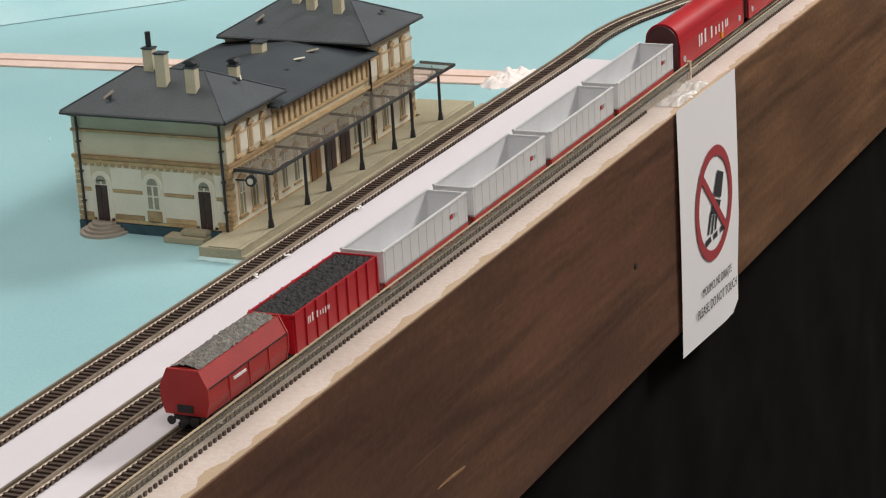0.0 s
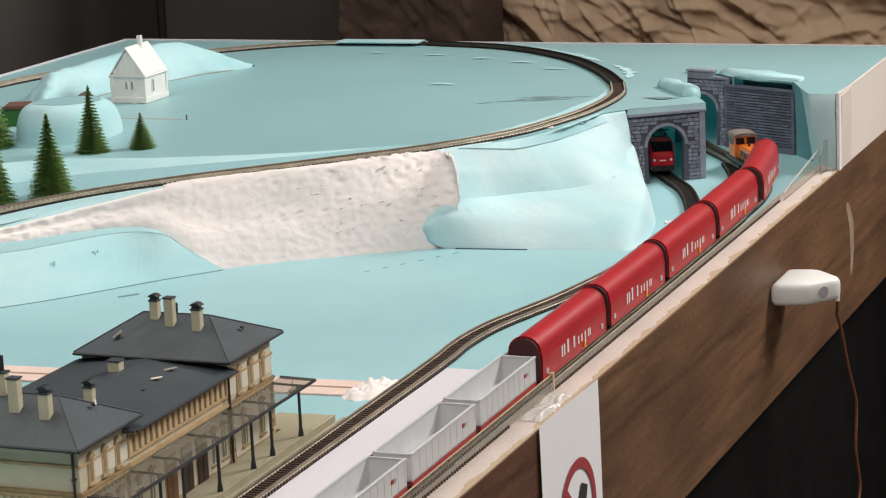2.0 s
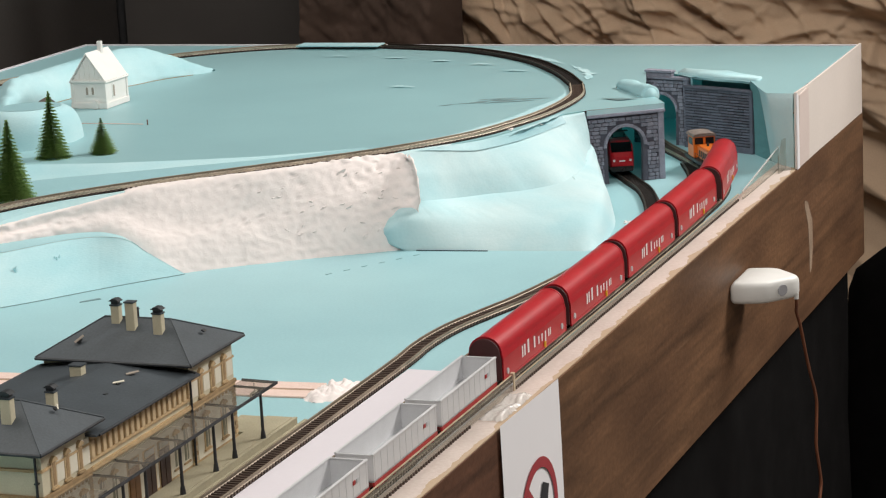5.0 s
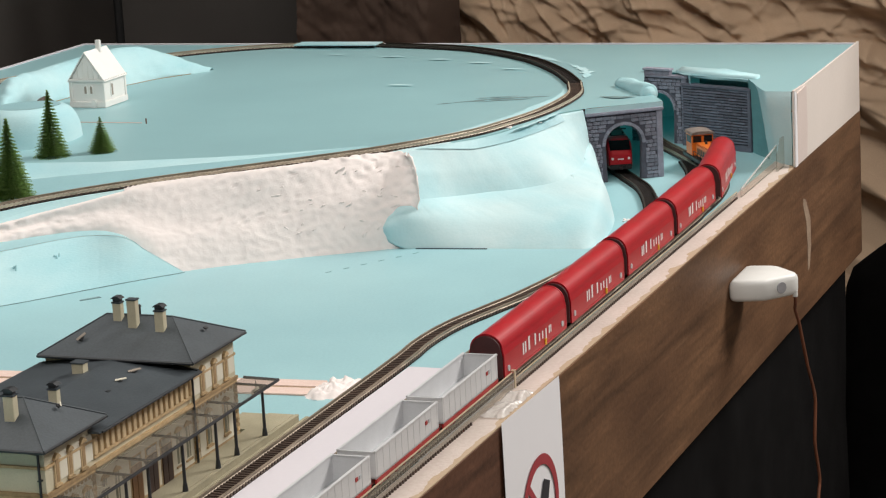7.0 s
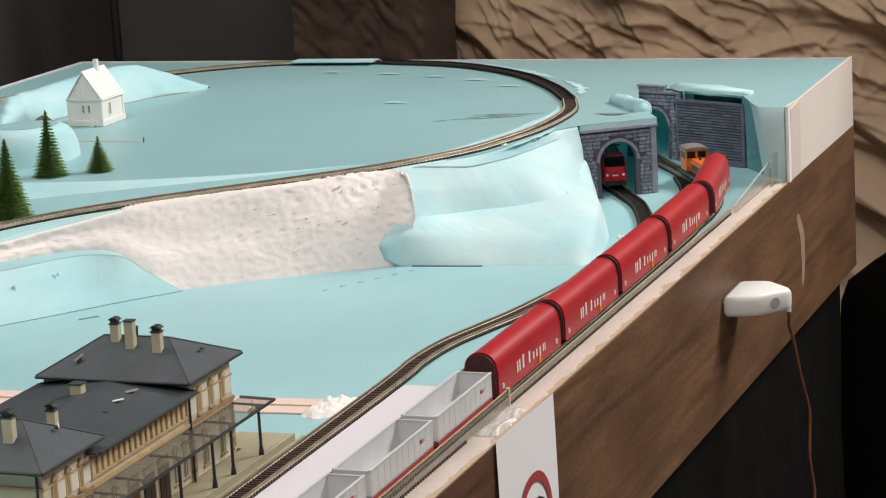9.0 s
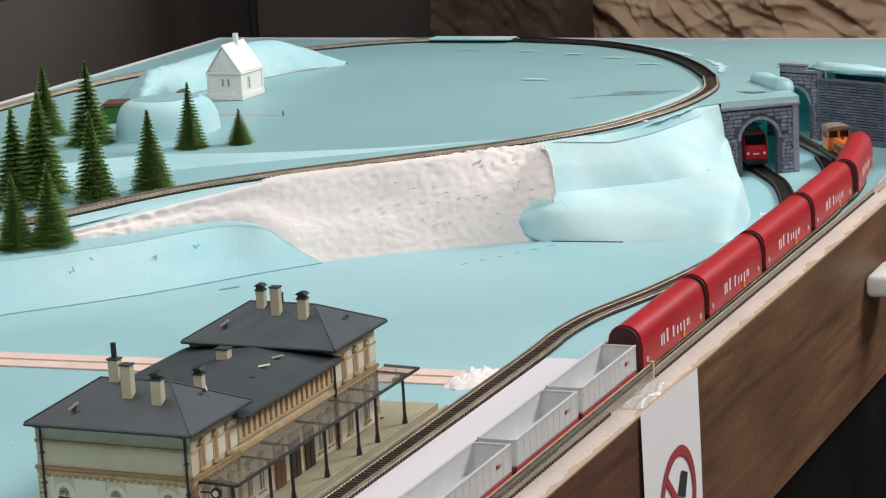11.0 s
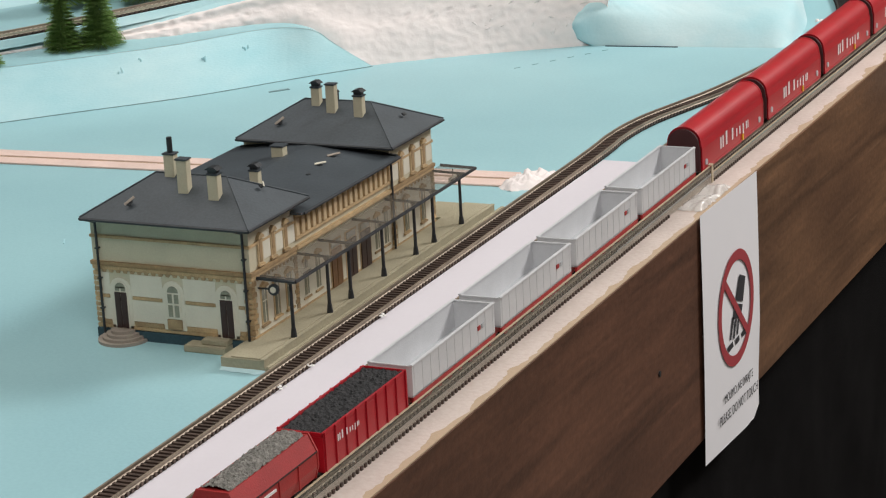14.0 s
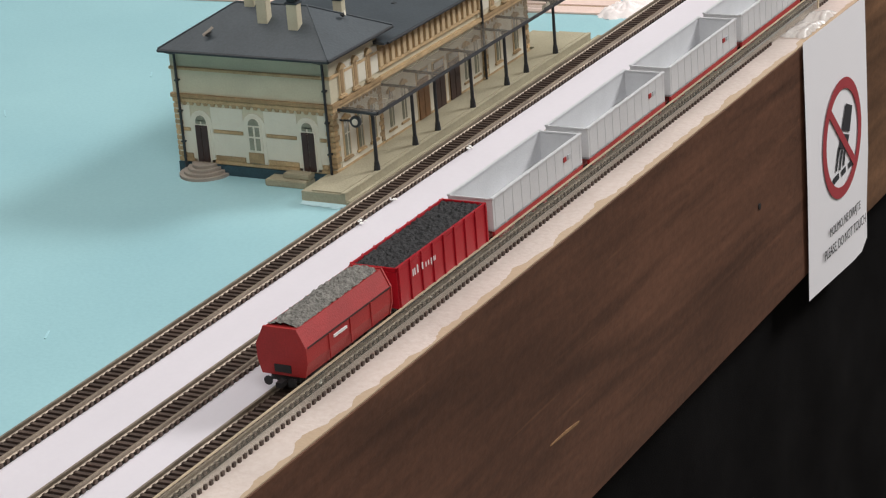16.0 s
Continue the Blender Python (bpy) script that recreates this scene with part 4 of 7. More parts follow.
# thin offcut at the far rim
single("foam_offcut", box(-0.022, 0.022, -0.088, 0.088, 0, 0.0025, bevel=0.001), FOAM_CUT, 1.998, 1.03, 0.131, "thin pale offcut lying across the far rails", "offcut")

# lath let into the deck, with its dark groove
lath = thing("lath", 0.10, 0.262, 0.0, "pinkish filled lath with a dark groove across the deck", "lath", rz=3.9)
part("strip", box(-0.030, -0.003, 0, 1.15, 0.0, 0.0022, bevel=0.0006), PINK, lath)
part("strip", box(0.003, 0.030, 0, 1.15, 0.0, 0.0022, bevel=0.0006), PINK, lath)
part("groove", box(-0.003, 0.003, 0, 1.15, 0.0, 0.0010), STONE_DARK, lath, "dark groove")


def crumbs(name, x, y, h, r, n, material, label, category, flat=0.5):
    """A few crumbs lying together, each a piece of its own."""
    root = thing(name, x, y, h, label, category)
    rnd = random.Random(int(x * 1000) + n)
    for _ in range(n):
        a, d = rnd.uniform(0, 6.28), r * rnd.random() ** 0.6
        s = r * rnd.uniform(0.2, 0.42)
        m = Matrix.Translation((math.cos(a) * d * 1.4, math.sin(a) * d, s * flat * 0.6)) @ pose(0, 0, 0, rnd.uniform(-20, 20), rnd.uniform(-20, 20), rnd.uniform(0, 90)) @ Matrix.Diagonal((s * 1.3, s, s * flat, 1))
        bm = bmesh.new()
        bmesh.ops.create_icosphere(bm, subdivisions=2, radius=1, matrix=m)
        for v in bm.verts:
            v.co = rough(v.co, 120, r * 0.10)
        part("crumb", bm, material, root)
    return root


bm = bmesh.new()
loft(bm, [[Vector((math.cos(a) * r * 0.046, math.sin(a) * r * 0.027, 0.010 * (1 - r ** 2.2) - 0.0005)) + Vector((0.5, 0.5, 0.9)) * (0.006 * noise.noise(Vector((math.cos(a) * r * 3.4, math.sin(a) * r * 3.4, 4))) + 0.005 * noise.noise(Vector((math.cos(a) * r * 8, math.sin(a) * r * 8, 9)))) * (1.1 - r * 0.4) for a in [2 * math.pi * i / 48 for i in range(48)]] for r in [j / 16 + 0.001 for j in range(17)]], True)
single("plaster_mound", bm, PLASTER, 0.098, 0.240, 0.0, "crumbly heap of white plaster beside the track", "plaster", smooth=True, rz=-18)
crumbs("plaster_crumb", 1.045, 0.165, 0.0, 0.007, 6, PLASTER, "white plaster crumb beside the tracks", "plaster")
crumbs("plaster_crumb", 1.13, 0.372, 0.125, 0.006, 6, PLASTER, "white plaster crumb beside the upper track", "plaster")
crumbs("plaster_crumb", 1.19, 0.345, 0.1235, 0.005, 4, PLASTER, "white plaster crumb beside the upper track", "plaster")

# dried glue on the rails, and along the foot of the platform
for x, y in ((-0.759, 0.0475), (-0.940, 0.0475), (-0.619, 0.186), (-0.562, 0.189), (-0.86, 0.112), (-0.41, 0.188)):
    crumbs("glue_blob", x, y, 0.0045, 0.0048, 5, PRINT, "whitish dried glue blob on a rail joint", "glue blob", 0.4)
bead = spline([(-0.5785, 0.271, 0), (-0.5795, 0.262, 0), (-0.5805, 0.246, 0), (-0.5800, 0.230, 0), (-0.5800, 0.221, 0)], 0.002)
bm = bmesh.new()
loft(bm, [[p + Vector((-0.006 * (0.7 + 0.9 * noise.noise(p * 120)), 0, 0.0004)), p + Vector((0, 0, 0.0022)), p + Vector((0.012, 0, 0.0024))] for p in bead])
single("glue_bead", bm, FOAM_DUSTED, 0, 0, 0, "pale dried glue along the foot of the platform", "glue", smooth=True)

# white card closing the far front edge
panel = thing("end_card", 1.484, 0.0, 0.0, "warped white card panel closing the front edge", "card")
part("sheet", prism(bmesh.new(), [(0, 0.0005), (0.553, 0.0005), (0.553, 0.130), (0.09, 0.126), (0.0, 0.128)], "y", 0.0004, 0.004), CARD_WARM, panel)
part("strip", prism(bmesh.new(), [(-0.004, 0.0005), (0.012, 0.0005), (0.010, 0.122), (-0.002, 0.128)], "y", -0.0018, 0.0002), PAPER, panel, "white paper tape")
part("patch", prism(bmesh.new(), [(0.013, 0.001), (0.088, 0.001), (0.094, 0.060), (0.086, 0.124), (0.016, 0.121), (0.011, 0.070)], "y", -0.0008, 0.0003), PINK_PAPER, panel, "pinkish paper patch with a crease")
part("patch", prism(bmesh.new(), [(0.012, 0.066), (0.090, 0.074), (0.086, 0.1235), (0.017, 0.1205)], "y", -0.0016, -0.0009), PINK_PAPER, panel, "upper flap of the pinkish paper")


# ---- tunnel portals and retaining wall ----
BRICK_BM = box(-0.5, 0.5, -0.5, 0.5, -0.5, 0.5)
bmesh.ops.bevel(BRICK_BM, geom=BRICK_BM.edges[:], offset=0.10, segments=1, affect="EDGES")
BRICK_MESH = bpy.data.meshes.new("brick")
BRICK_BM.to_mesh(BRICK_MESH)
BRICK_BM.free()
BRICK_MESH.materials.append(GREY_STONE)
BRICKS = []


def portal(x, y, rz, width, height, mid, half, spring, raised, label):
    """A stone tunnel mouth: mortar slab with an arch through it, voussoirs, coping; its stones are laid at the end."""
    root = thing("tunnel_portal", x, y, 0, label, "tunnel portal", rz=rz, group="tunnel portals")
    arch = [(mid + half * math.cos(a), spring + half * math.sin(a)) for a in [math.pi * i / 16 for i in range(17)]]
    outline = [(0, 0), (mid - half * 0.94, 0)] + arch[::-1] + [(mid + half * 0.94, 0), (width, 0), (width, height), (0, height)]
    part("backing", prism(bmesh.new(), outline, "y", 0.003, 0.013), MORTAR, root, "dark mortar")
    for (a, b) in zip(arch, arch[1:]):
        am, bmid = Vector((a[0] - mid, a[1] - spring)), Vector((b[0] - mid, b[1] - spring))
        q = [am * 1.03, bmid * 1.03, bmid * 1.20, am * 1.20]
        cx = sum((v for v in q), Vector((0, 0))) / 4
        part("arch_stone", prism(bmesh.new(), [(mid + (cx + (v - cx) * 0.92).x, spring + (cx + (v - cx) * 0.92).y) for v in q], "y", -0.0005, 0.006), GREY_STONE, root)
    part("coping", box(-0.002, width + 0.002, -0.003, 0.015, height, height + 0.005, bevel=0.001), GREY_STONE, root, "pale grey coping")
    part("pilaster", box(width - 0.010, width, 0.000, 0.004, 0, height, bevel=0.0006), GREY_STONE, root)
    if raised:
        part("parapet", box(raised[0], raised[1], 0.0, 0.012, height, height + 0.012, bevel=0.0008), GREY_STONE, root)
        part("coping", box(raised[0] - 0.002, raised[1] + 0.002, -0.002, 0.014, height + 0.012, height + 0.016, bevel=0.0008), GREY_STONE, root)
    ch = 0.0064
    rnd = random.Random(int(width * 1e4))
    for r in range(int(height / ch)):
        z0 = r * ch
        xx = -rnd.uniform(0, 0.008)
        while xx < width - 0.010:
            w = rnd.uniform(0.0085, 0.0145)
            a, b = max(xx, 0.0005), min(xx + w, width - 0.0105)
            xx += w
            if b - a < 0.003:
                continue
            inside = False
            for px, pz in ((a, z0), (b, z0), (a, z0 + ch), (b, z0 + ch), ((a + b) / 2, z0 + ch / 2)):
                d = Vector((px - mid, max(0, pz - spring))).length
                inside = inside or d < half * 1.19
            if inside:
                for c0, c1 in ((a, mid - half * 1.2), (mid + half * 1.2, b)):
                    if z0 < spring and c1 - c0 > 0.003 and c0 >= a - 1e-6 and c1 <= b + 1e-6:
                        BRICKS.append((root, c0, c1, z0, z0 + ch))
                continue
            BRICKS.append((root, a, b, z0, z0 + ch))
    return root


portal(1.309, 0.304, -53.7, 0.1316, 0.1115, 0.064, 0.0315, 0.060, None, "grey stone tunnel portal with a round arch")
portal(1.705, 0.345, -106.5, 0.116, 0.1165, 0.060, 0.0285, 0.060, (0.030, 0.082), "grey stone tunnel portal with a raised parapet")


WALL_STONES = []
WALL_STONE_MESH = BRICK_MESH.copy()
WALL_STONE_MESH.materials.clear()
WALL_STONE_MESH.materials.append(WALL_STONE)


def retaining_wall():
    root = thing("retaining_wall", 1.668, 0.240, 0, "grey retaining wall of thin stone courses beside the tunnel", "wall", rz=-113.6)
    part("backing", box(0, 0.150, 0.003, 0.012, 0, 0.106), BALLAST, root, "dark joints")
    n = 19
    rnd = random.Random(4)
    for i in range(n):
        z0 = 0.012 + i * 0.094 / n
        d = rnd.uniform(0, 0.0012)
        at = 0.0005
        while at < 0.1490:
            to = min(0.1495, at + rnd.uniform(0.010, 0.030))
            if 0.1495 - to < 0.006:
                to = 0.1495
            WALL_STONES.append((root, at, to, z0 + 0.0005, z0 + 0.0042, 0.0014 + d + rnd.uniform(0, 0.0008)))
            at = to
    part("footing", box(0, 0.150, -0.003, 0.004, 0, 0.011, bevel=0.0006), WALL_STONE, root)
    part("coping", box(-0.001, 0.151, -0.004, 0.013, 0.106, 0.1095, bevel=0.0008), WALL_STONE, root, "dark grey coping")
    part("end_post", box(0.144, 0.151, -0.004, 0.006, 0, 0.106, bevel=0.0008), WALL_STONE, root)


retaining_wall()
bm = prism(bmesh.new(), [(1.700, 0.262), (1.676, 0.238), (1.652, 0.180), (1.612, 0.100), (1.618, 0.090), (1.648, 0.092), (1.720, 0.17), (1.745, 0.262)], "z", 0.1195, 0.1280)
bmesh.ops.bevel(bm, geom=bm.edges[:], offset=0.004, segments=3, affect="EDGES")
bmesh.ops.subdivide_edges(bm, edges=[e for e in bm.edges if e.calc_length() > 0.03], cuts=5, use_grid_fill=True)
for v in bm.verts:
    v.co = rough(v.co, 40, 0.0016)
single("foam_slab", bm, FOAM_CUT, 0, 0, 0, "rough foam slab capping the retaining wall", "foam block", smooth=True)
bm = cyl(bmesh.new(), (-0.066, 0, 0), (0.066, 0, 0), 0.0165, 0.0135, seg=24)
bmesh.ops.bevel(bm, geom=[e for e in bm.edges if len(e.link_faces) == 2 and any(len(f.verts) > 4 for f in e.link_faces)], offset=0.005, segments=3, affect="EDGES")
bmesh.ops.subdivide_edges(bm, edges=[e for e in bm.edges if abs((e.verts[0].co - e.verts[1].co).x) > 0.05], cuts=16)
for v in bm.verts:
    v.co = rough(v.co, 40, 0.003)
single("foam_roll", bm, FOAM_CUT, 1.500, 0.276, 0.1275, "rolled foam lip beside the tunnel roof", "foam block", smooth=True, rz=38.5)

# loose scraps on the deck
def scrap(x, y, l, w, rz, material, label):
    bm = box(-l / 2, l / 2, -w / 2, w / 2, 0, 0.0006)
    for v in bm.verts:
        v.co = rough(v.co, 90, 0.003) * Vector((1, 1, 0)) + Vector((0, 0, v.co.z))
    single("scrap", bm, material, x, y, 0.0002, label, "scrap", rz=rz, group="loose scraps")


scrap(0.463, 0.764, 0.030, 0.006, -40, TEAL_SMEAR, "grey foam scrap lying on the deck")
for i in range(6):
    f = i / 5
    scrap(0.661 + 0.132 * f, 0.490 - 0.082 * f, 0.012, 0.0011, -30, DASH, "short grey line on the deck")
scrap(-0.912, 0.310, 0.018, 0.0014, 25, FOAM_CUT, "white scratch on the blue deck")
scrap(-0.415, 0.726, 0.026, 0.0016, 40, FOAM_CUT, "white scratch on the blue deck")
scrap(-0.254, 0.650, 0.020, 0.0016, 30, FOAM_CUT, "white scratch on the blue deck")


# ---- station ----
platform = thing("platform", 0, 0, 0, "beige moulded station platform beside the track", "platform")
part("slab", prism(bmesh.new(), [(-0.577, 0.2262), (-0.040, 0.2262), (-0.040, 0.295), (-0.10, 0.295), (-0.10, 0.262), (-0.50, 0.262), (-0.50, 0.2715), (-0.577, 0.2715)], "z", 0, 0.0112), PLATFORM, platform)
part("edge_stone", box(-0.5775, -0.0395, 0.2257, 0.2305, 0.0112, 0.0127, bevel=0.0004), PLATFORM, platform, "raised edge stone")
part("paving", box(-0.575, -0.041, 0.2312, 0.2618, 0.0112, 0.0125), PLATFORM, platform, "worn beige paving")
part("kerb", box(-0.579, -0.024, 0.2198, 0.2256, 0, 0.0060, bevel=0.001), PLATFORM, platform)
landing = thing("landing_step", -0.545, 0.30, 0, "low beige landing before a station door", "step")
part("slab", box(0, 0.03, -0.014, 0.03, 0, 0.0065, bevel=0.0008), PLATFORM, landing)
part("slab", box(0.006, 0.03, -0.014, 0.014, 0.0065, 0.0115, bevel=0.0008), PLATFORM, landing)
steps = thing("round_steps", -0.528, 0.405, 0, "semicircular stone steps before a station door", "steps")
for i in range(4):
    r = 0.0255 - 0.0042 * i
    part("step", prism(bmesh.new(), [(-r * math.sin(math.pi * k2 / 18), r * math.cos(math.pi * k2 / 18)) for k2 in range(19)], "z", 0.0028 * i, 0.0028 * (i + 1)), STEP, steps)

station = thing("station_building", -0.527, 0.262, 0, "cream model station with slate roofs and ochre stone trim", "station")
OX, OY = -0.527, 0.262   # the corner from which the plan below is taken


def st(name, bm, material, parent=None, label=""):
    bmesh.ops.translate(bm, verts=bm.verts[:], vec=(-OX, -OY, 0))
    return part(name, bm, material, parent or station, label)


def arched(w, h0, h1, seg=8):
    """Outline of a round-headed opening, centred on 0."""
    r = w / 2
    return [(-r, h0)] + [(-r * math.cos(math.pi * i / seg), h1 - r + r * math.sin(math.pi * i / seg)) for i in range(seg + 1)] + [(r, h0)]


def hip_roof(x0, x1, y0, y1, z0, z1, ry0, ry1, name="roof"):
    bm = bmesh.new()
    xm = (x0 + x1) / 2
    lo = [bm.verts.new((x, y, z0 - 0.0022)) for x, y in ((x0, y0), (x1, y0), (x1, y1), (x0, y1))]
    ed = [bm.verts.new((x, y, z0)) for x, y in ((x0, y0), (x1, y0), (x1, y1), (x0, y1))]
    a, b = bm.verts.new((xm, ry0, z1)), bm.verts.new((xm, ry1, z1))
    bm.faces.new(lo[::-1])
    for i in range(4):
        bm.faces.new((lo[i - 1], lo[i], ed[i], ed[i - 1]))
    bm.faces.new((ed[0], ed[1], a))
    bm.faces.new((ed[1], ed[2], b, a))
    bm.faces.new((ed[2], ed[3], b))
    bm.faces.new((ed[3], ed[0], a, b))
    roof = st(name, bm, SLATE, None, "dark grey slate hipped roof")
    bm = bmesh.new()
    for p, q in (((x0, y0, z0), (xm, ry0, z1)), ((x1, y0, z0), (xm, ry0, z1)), ((x1, y1, z0), (xm, ry1, z1)), ((x0, y1, z0), (xm, ry1, z1)), ((xm, ry0, z1), (xm, ry1, z1))):
        cyl(bm, Vector(p) + Vector((0, 0, 0.0004)), Vector(q) + Vector((0, 0, 0.0004)), 0.0008, seg=6)
    st("ridge", bm, SLATE, roof)
    bm = bmesh.new()
    for p, q in (((x0, y0), (x1, y0)), ((x1, y0), (x1, y1)), ((x1, y1), (x0, y1)), ((x0, y1), (x0, y0))):
        cyl(bm, (*p, z0 - 0.0018), (*q, z0 - 0.0018), 0.0016, seg=6)
    st("gutter", bm, IRON, roof, "dark gutter")
    return roof


def chimney(x, y, z0, z1, w, cap=True, pot=False):
    c = st("chimney", box(x - w / 2, x + w / 2, y - w * 0.6, y + w * 0.6, z0, z1, bevel=0.0004), CREAM, None, "cream chimney")
    st("chimney_cap", box(x - w * 0.62, x + w * 0.62, y - w * 0.72, y + w * 0.72, z1, z1 + 0.0016, bevel=0.0005), SLATE, c)
    if cap:
        bm = bmesh.new()
        bx(bm, x - w * 0.4, x + w * 0.4, y - w * 0.5, y + w * 0.5, z1 + 0.0022, z1 + 0.005)
        prism(bm, [(y - w * 0.8, z1 + 0.005), (y + w * 0.8, z1 + 0.005), (y + w * 0.3, z1 + 0.0078), (y - w * 0.3, z1 + 0.0078)], "x", x - w * 0.6, x + w * 0.6)
        st("chimney_hood", bm, IRON, c, "dark chimney hood")
    if pot:
        st("chimney_pipe", cyl(bmesh.new(), (x, y, z1 + 0.002), (x, y, z1 + 0.0165), 0.0027, seg=10), IRON, c, "black stove pipe")


def pavilion(x0, x1, y0, y1, top, ends):
    """One two-storey end block; ends tells which end faces show."""
    st("wall", box(x0, x1, y0, y1, 0.010, top), CREAM, None, "cream rendered wall")
    st("plinth", box(x0 - 0.0015, x1 + 0.0015, y0 - 0.0008, y1 + 0.0015, 0.0, 0.0098), TEAL, None, "dark teal plinth")
    # bands round the block
    for z0, z1, d, m in ((0.0735, 0.0775, 0.0024, STONE_DARK), (0.1005, 0.1035, 0.0014, STONE), (0.0690, 0.0733, 0.0012, STONE), (top - 0.004, top, 0.002, CREAM), (0.0105, 0.0145, 0.001, STONE)):
        st("band", box(x0 - d, x1 + d, y0 - d, y1 + d, z0, z1, bevel=0.0004), m)
    # small arches below the cornice
    bm = bmesh.new()
    n = 22
    for i in range(n):
        yy = y0 + (y1 - y0) * (i + 0.5) / n
        prism(bm, [(yy - 0.0026, 0.0692), (yy + 0.0026, 0.0692), (yy + 0.0016, 0.0665), (yy - 0.0016, 0.0665)], "x", x0 - 0.0011, x0 + 0.001)
    for i in range(12):
        xx = x0 + (x1 - x0) * (i + 0.5) / 12
        prism(bm, [(xx - 0.0026, 0.0692), (xx + 0.0026, 0.0692), (xx + 0.0016, 0.0665), (xx - 0.0016, 0.0665)], "y", y0 - 0.0011, y0 + 0.001)
    tagged(st("frieze", bm, STONE, None, "row of small ochre arches"), kind="stuff")
    # quoins, laid alternately long and short
    for cx, cy, sx, sy in ((x0, y0, 1, 1), (x0, y1, 1, -1), (x1, y0, -1, 1)):
        for i in range(10):
            z0 = 0.0155 + i * 0.0052
            lx, ly = (0.0085, 0.0055) if i % 2 else (0.0055, 0.0085)
            xs, ys = sorted((cx - sx * 0.0011, cx + sx * lx)), sorted((cy - sy * 0.0011, cy + sy * ly))
            st("quoin", box(xs[0], xs[1], ys[0], ys[1], z0 + 0.0003, z0 + 0.0049, bevel=0.0005), STONE)


def end_opening(x, y, w, z0, z1, door):
    """A round-headed door or window in the end wall."""
    def out(ww, a, b):
        return [(y + p, q) for p, q in arched(ww, a, b)]
    fr = st("surround", prism(bmesh.new(), out(w + 0.007, z0 - (0 if door else 0.012), z1 + 0.0035), "x", x - 0.0010, x + 0.001), PALE, None, "pale arched surround")
    st("frame", prism(bmesh.new(), out(w, z0, z1), "x", x - 0.0016, x - 0.0006), PALE, fr)
    if door:
        st("door", box(x - 0.0024, x - 0.0012, y - w * 0.40, y - 0.0002, z0 + 0.0004, z1 - w * 0.66, bevel=0.0003), DOOR, fr, "dark brown door leaf")
        st("door", box(x - 0.0024, x - 0.0012, y + 0.0002, y + w * 0.40, z0 + 0.0004, z1 - w * 0.66, bevel=0.0003), DOOR, fr, "dark brown door leaf")
        for s in (-1, 1):
            st("pane", box(x - 0.0020, x - 0.0012, y + s * w * 0.20 - w * 0.14, y + s * w * 0.20 + w * 0.14, z1 - w * 0.58, z1 - w * 0.40), PANE, fr)
        st("pane", prism(bmesh.new(), [(y + p, q) for p, q in arched(w * 0.66, z1 - w * 0.34, z1 - w * 0.08)], "x", x - 0.0020, x - 0.0012), PANE, fr)
    else:
        h = z1 - z0
        for s in (-1, 1):
            for a, b in ((0.06, 0.40), (0.46, 0.72)):
                st("pane", box(x - 0.0020, x - 0.0012, y + s * w * 0.21 - w * 0.14, y + s * w * 0.21 + w * 0.14, z0 + h * a, z0 + h * b), PANE, fr)
        st("pane", prism(bmesh.new(), [(y + p, q) for p, q in arched(w * 0.7, z0 + h * 0.77, z1 - w * 0.08)], "x", x - 0.0020, x - 0.0012), PANE, fr)
        st("sill_panel", box(x - 0.0020, x - 0.0008, y - w * 0.5, y + w * 0.5, z0 - 0.011, z0 - 0.0005, bevel=0.0004), STONE, fr)


def front_window(x, y, upper):
    """A window of the platform front: narrow ochre upper ones, glazed lower ones."""
    z0, z1, w = (0.083, 0.106, 0.0062) if upper else (0.024, 0.058, 0.0100)
    fr = st("surround", box(x - w / 2 - 0.0014, x + w / 2 + 0.0014, y - 0.0016, y, z0 - 0.002, z1, bevel=0.0004), OCHRE, None, "ochre stone window surround")
    st("pane", box(x - w / 2 + 0.0006, x + w / 2 - 0.0006, y - 0.0020, y - 0.001, z0, z1 - 0.001), STONE_DARK if upper else PANE, fr)
    if not upper:
        st("glazing_bar", box(x - 0.0005, x + 0.0005, y - 0.0024, y - 0.001, z0, z1 - 0.001), PALE, fr)
        st("glazing_bar", box(x - w / 2 + 0.001, x + w / 2 - 0.001, y - 0.0024, y - 0.001, z0 + (z1 - z0) * 0.6, z0 + (z1 - z0) * 0.6 + 0.001), PALE, fr)
    st("hood", prism(bmesh.new(), [(x - w / 2 - 0.003, z1), (x + w / 2 + 0.003, z1), (x + w / 2 + 0.001, z1 + 0.003), (x, z1 + 0.0055), (x - w / 2 - 0.001, z1 + 0.003)], "y", y - 0.0034, y), STONE, fr)
    st("sill", box(x - w / 2 - 0.003, x + w / 2 + 0.003, y - 0.0030, y, z0 - 0.0042, z0 - 0.002, bevel=0.0004), STONE, fr)


FX0, FX1, FY0, FY1 = -0.527, -0.437, 0.262, 0.433
GX0, GX1 = -0.222, -0.118
pavilion(FX0, FX1, FY0, FY1, 0.1215, True)
pavilion(GX0, GX1, FY0, FY1, 0.1215, True)
hip_roof(-0.546, -0.425, 0.250, 0.4315, 0.1250, 0.1565, 0.303, 0.380)
hip_roof(-0.237, -0.108, 0.251, 0.4335, 0.1250, 0.1555, 0.304, 0.382)
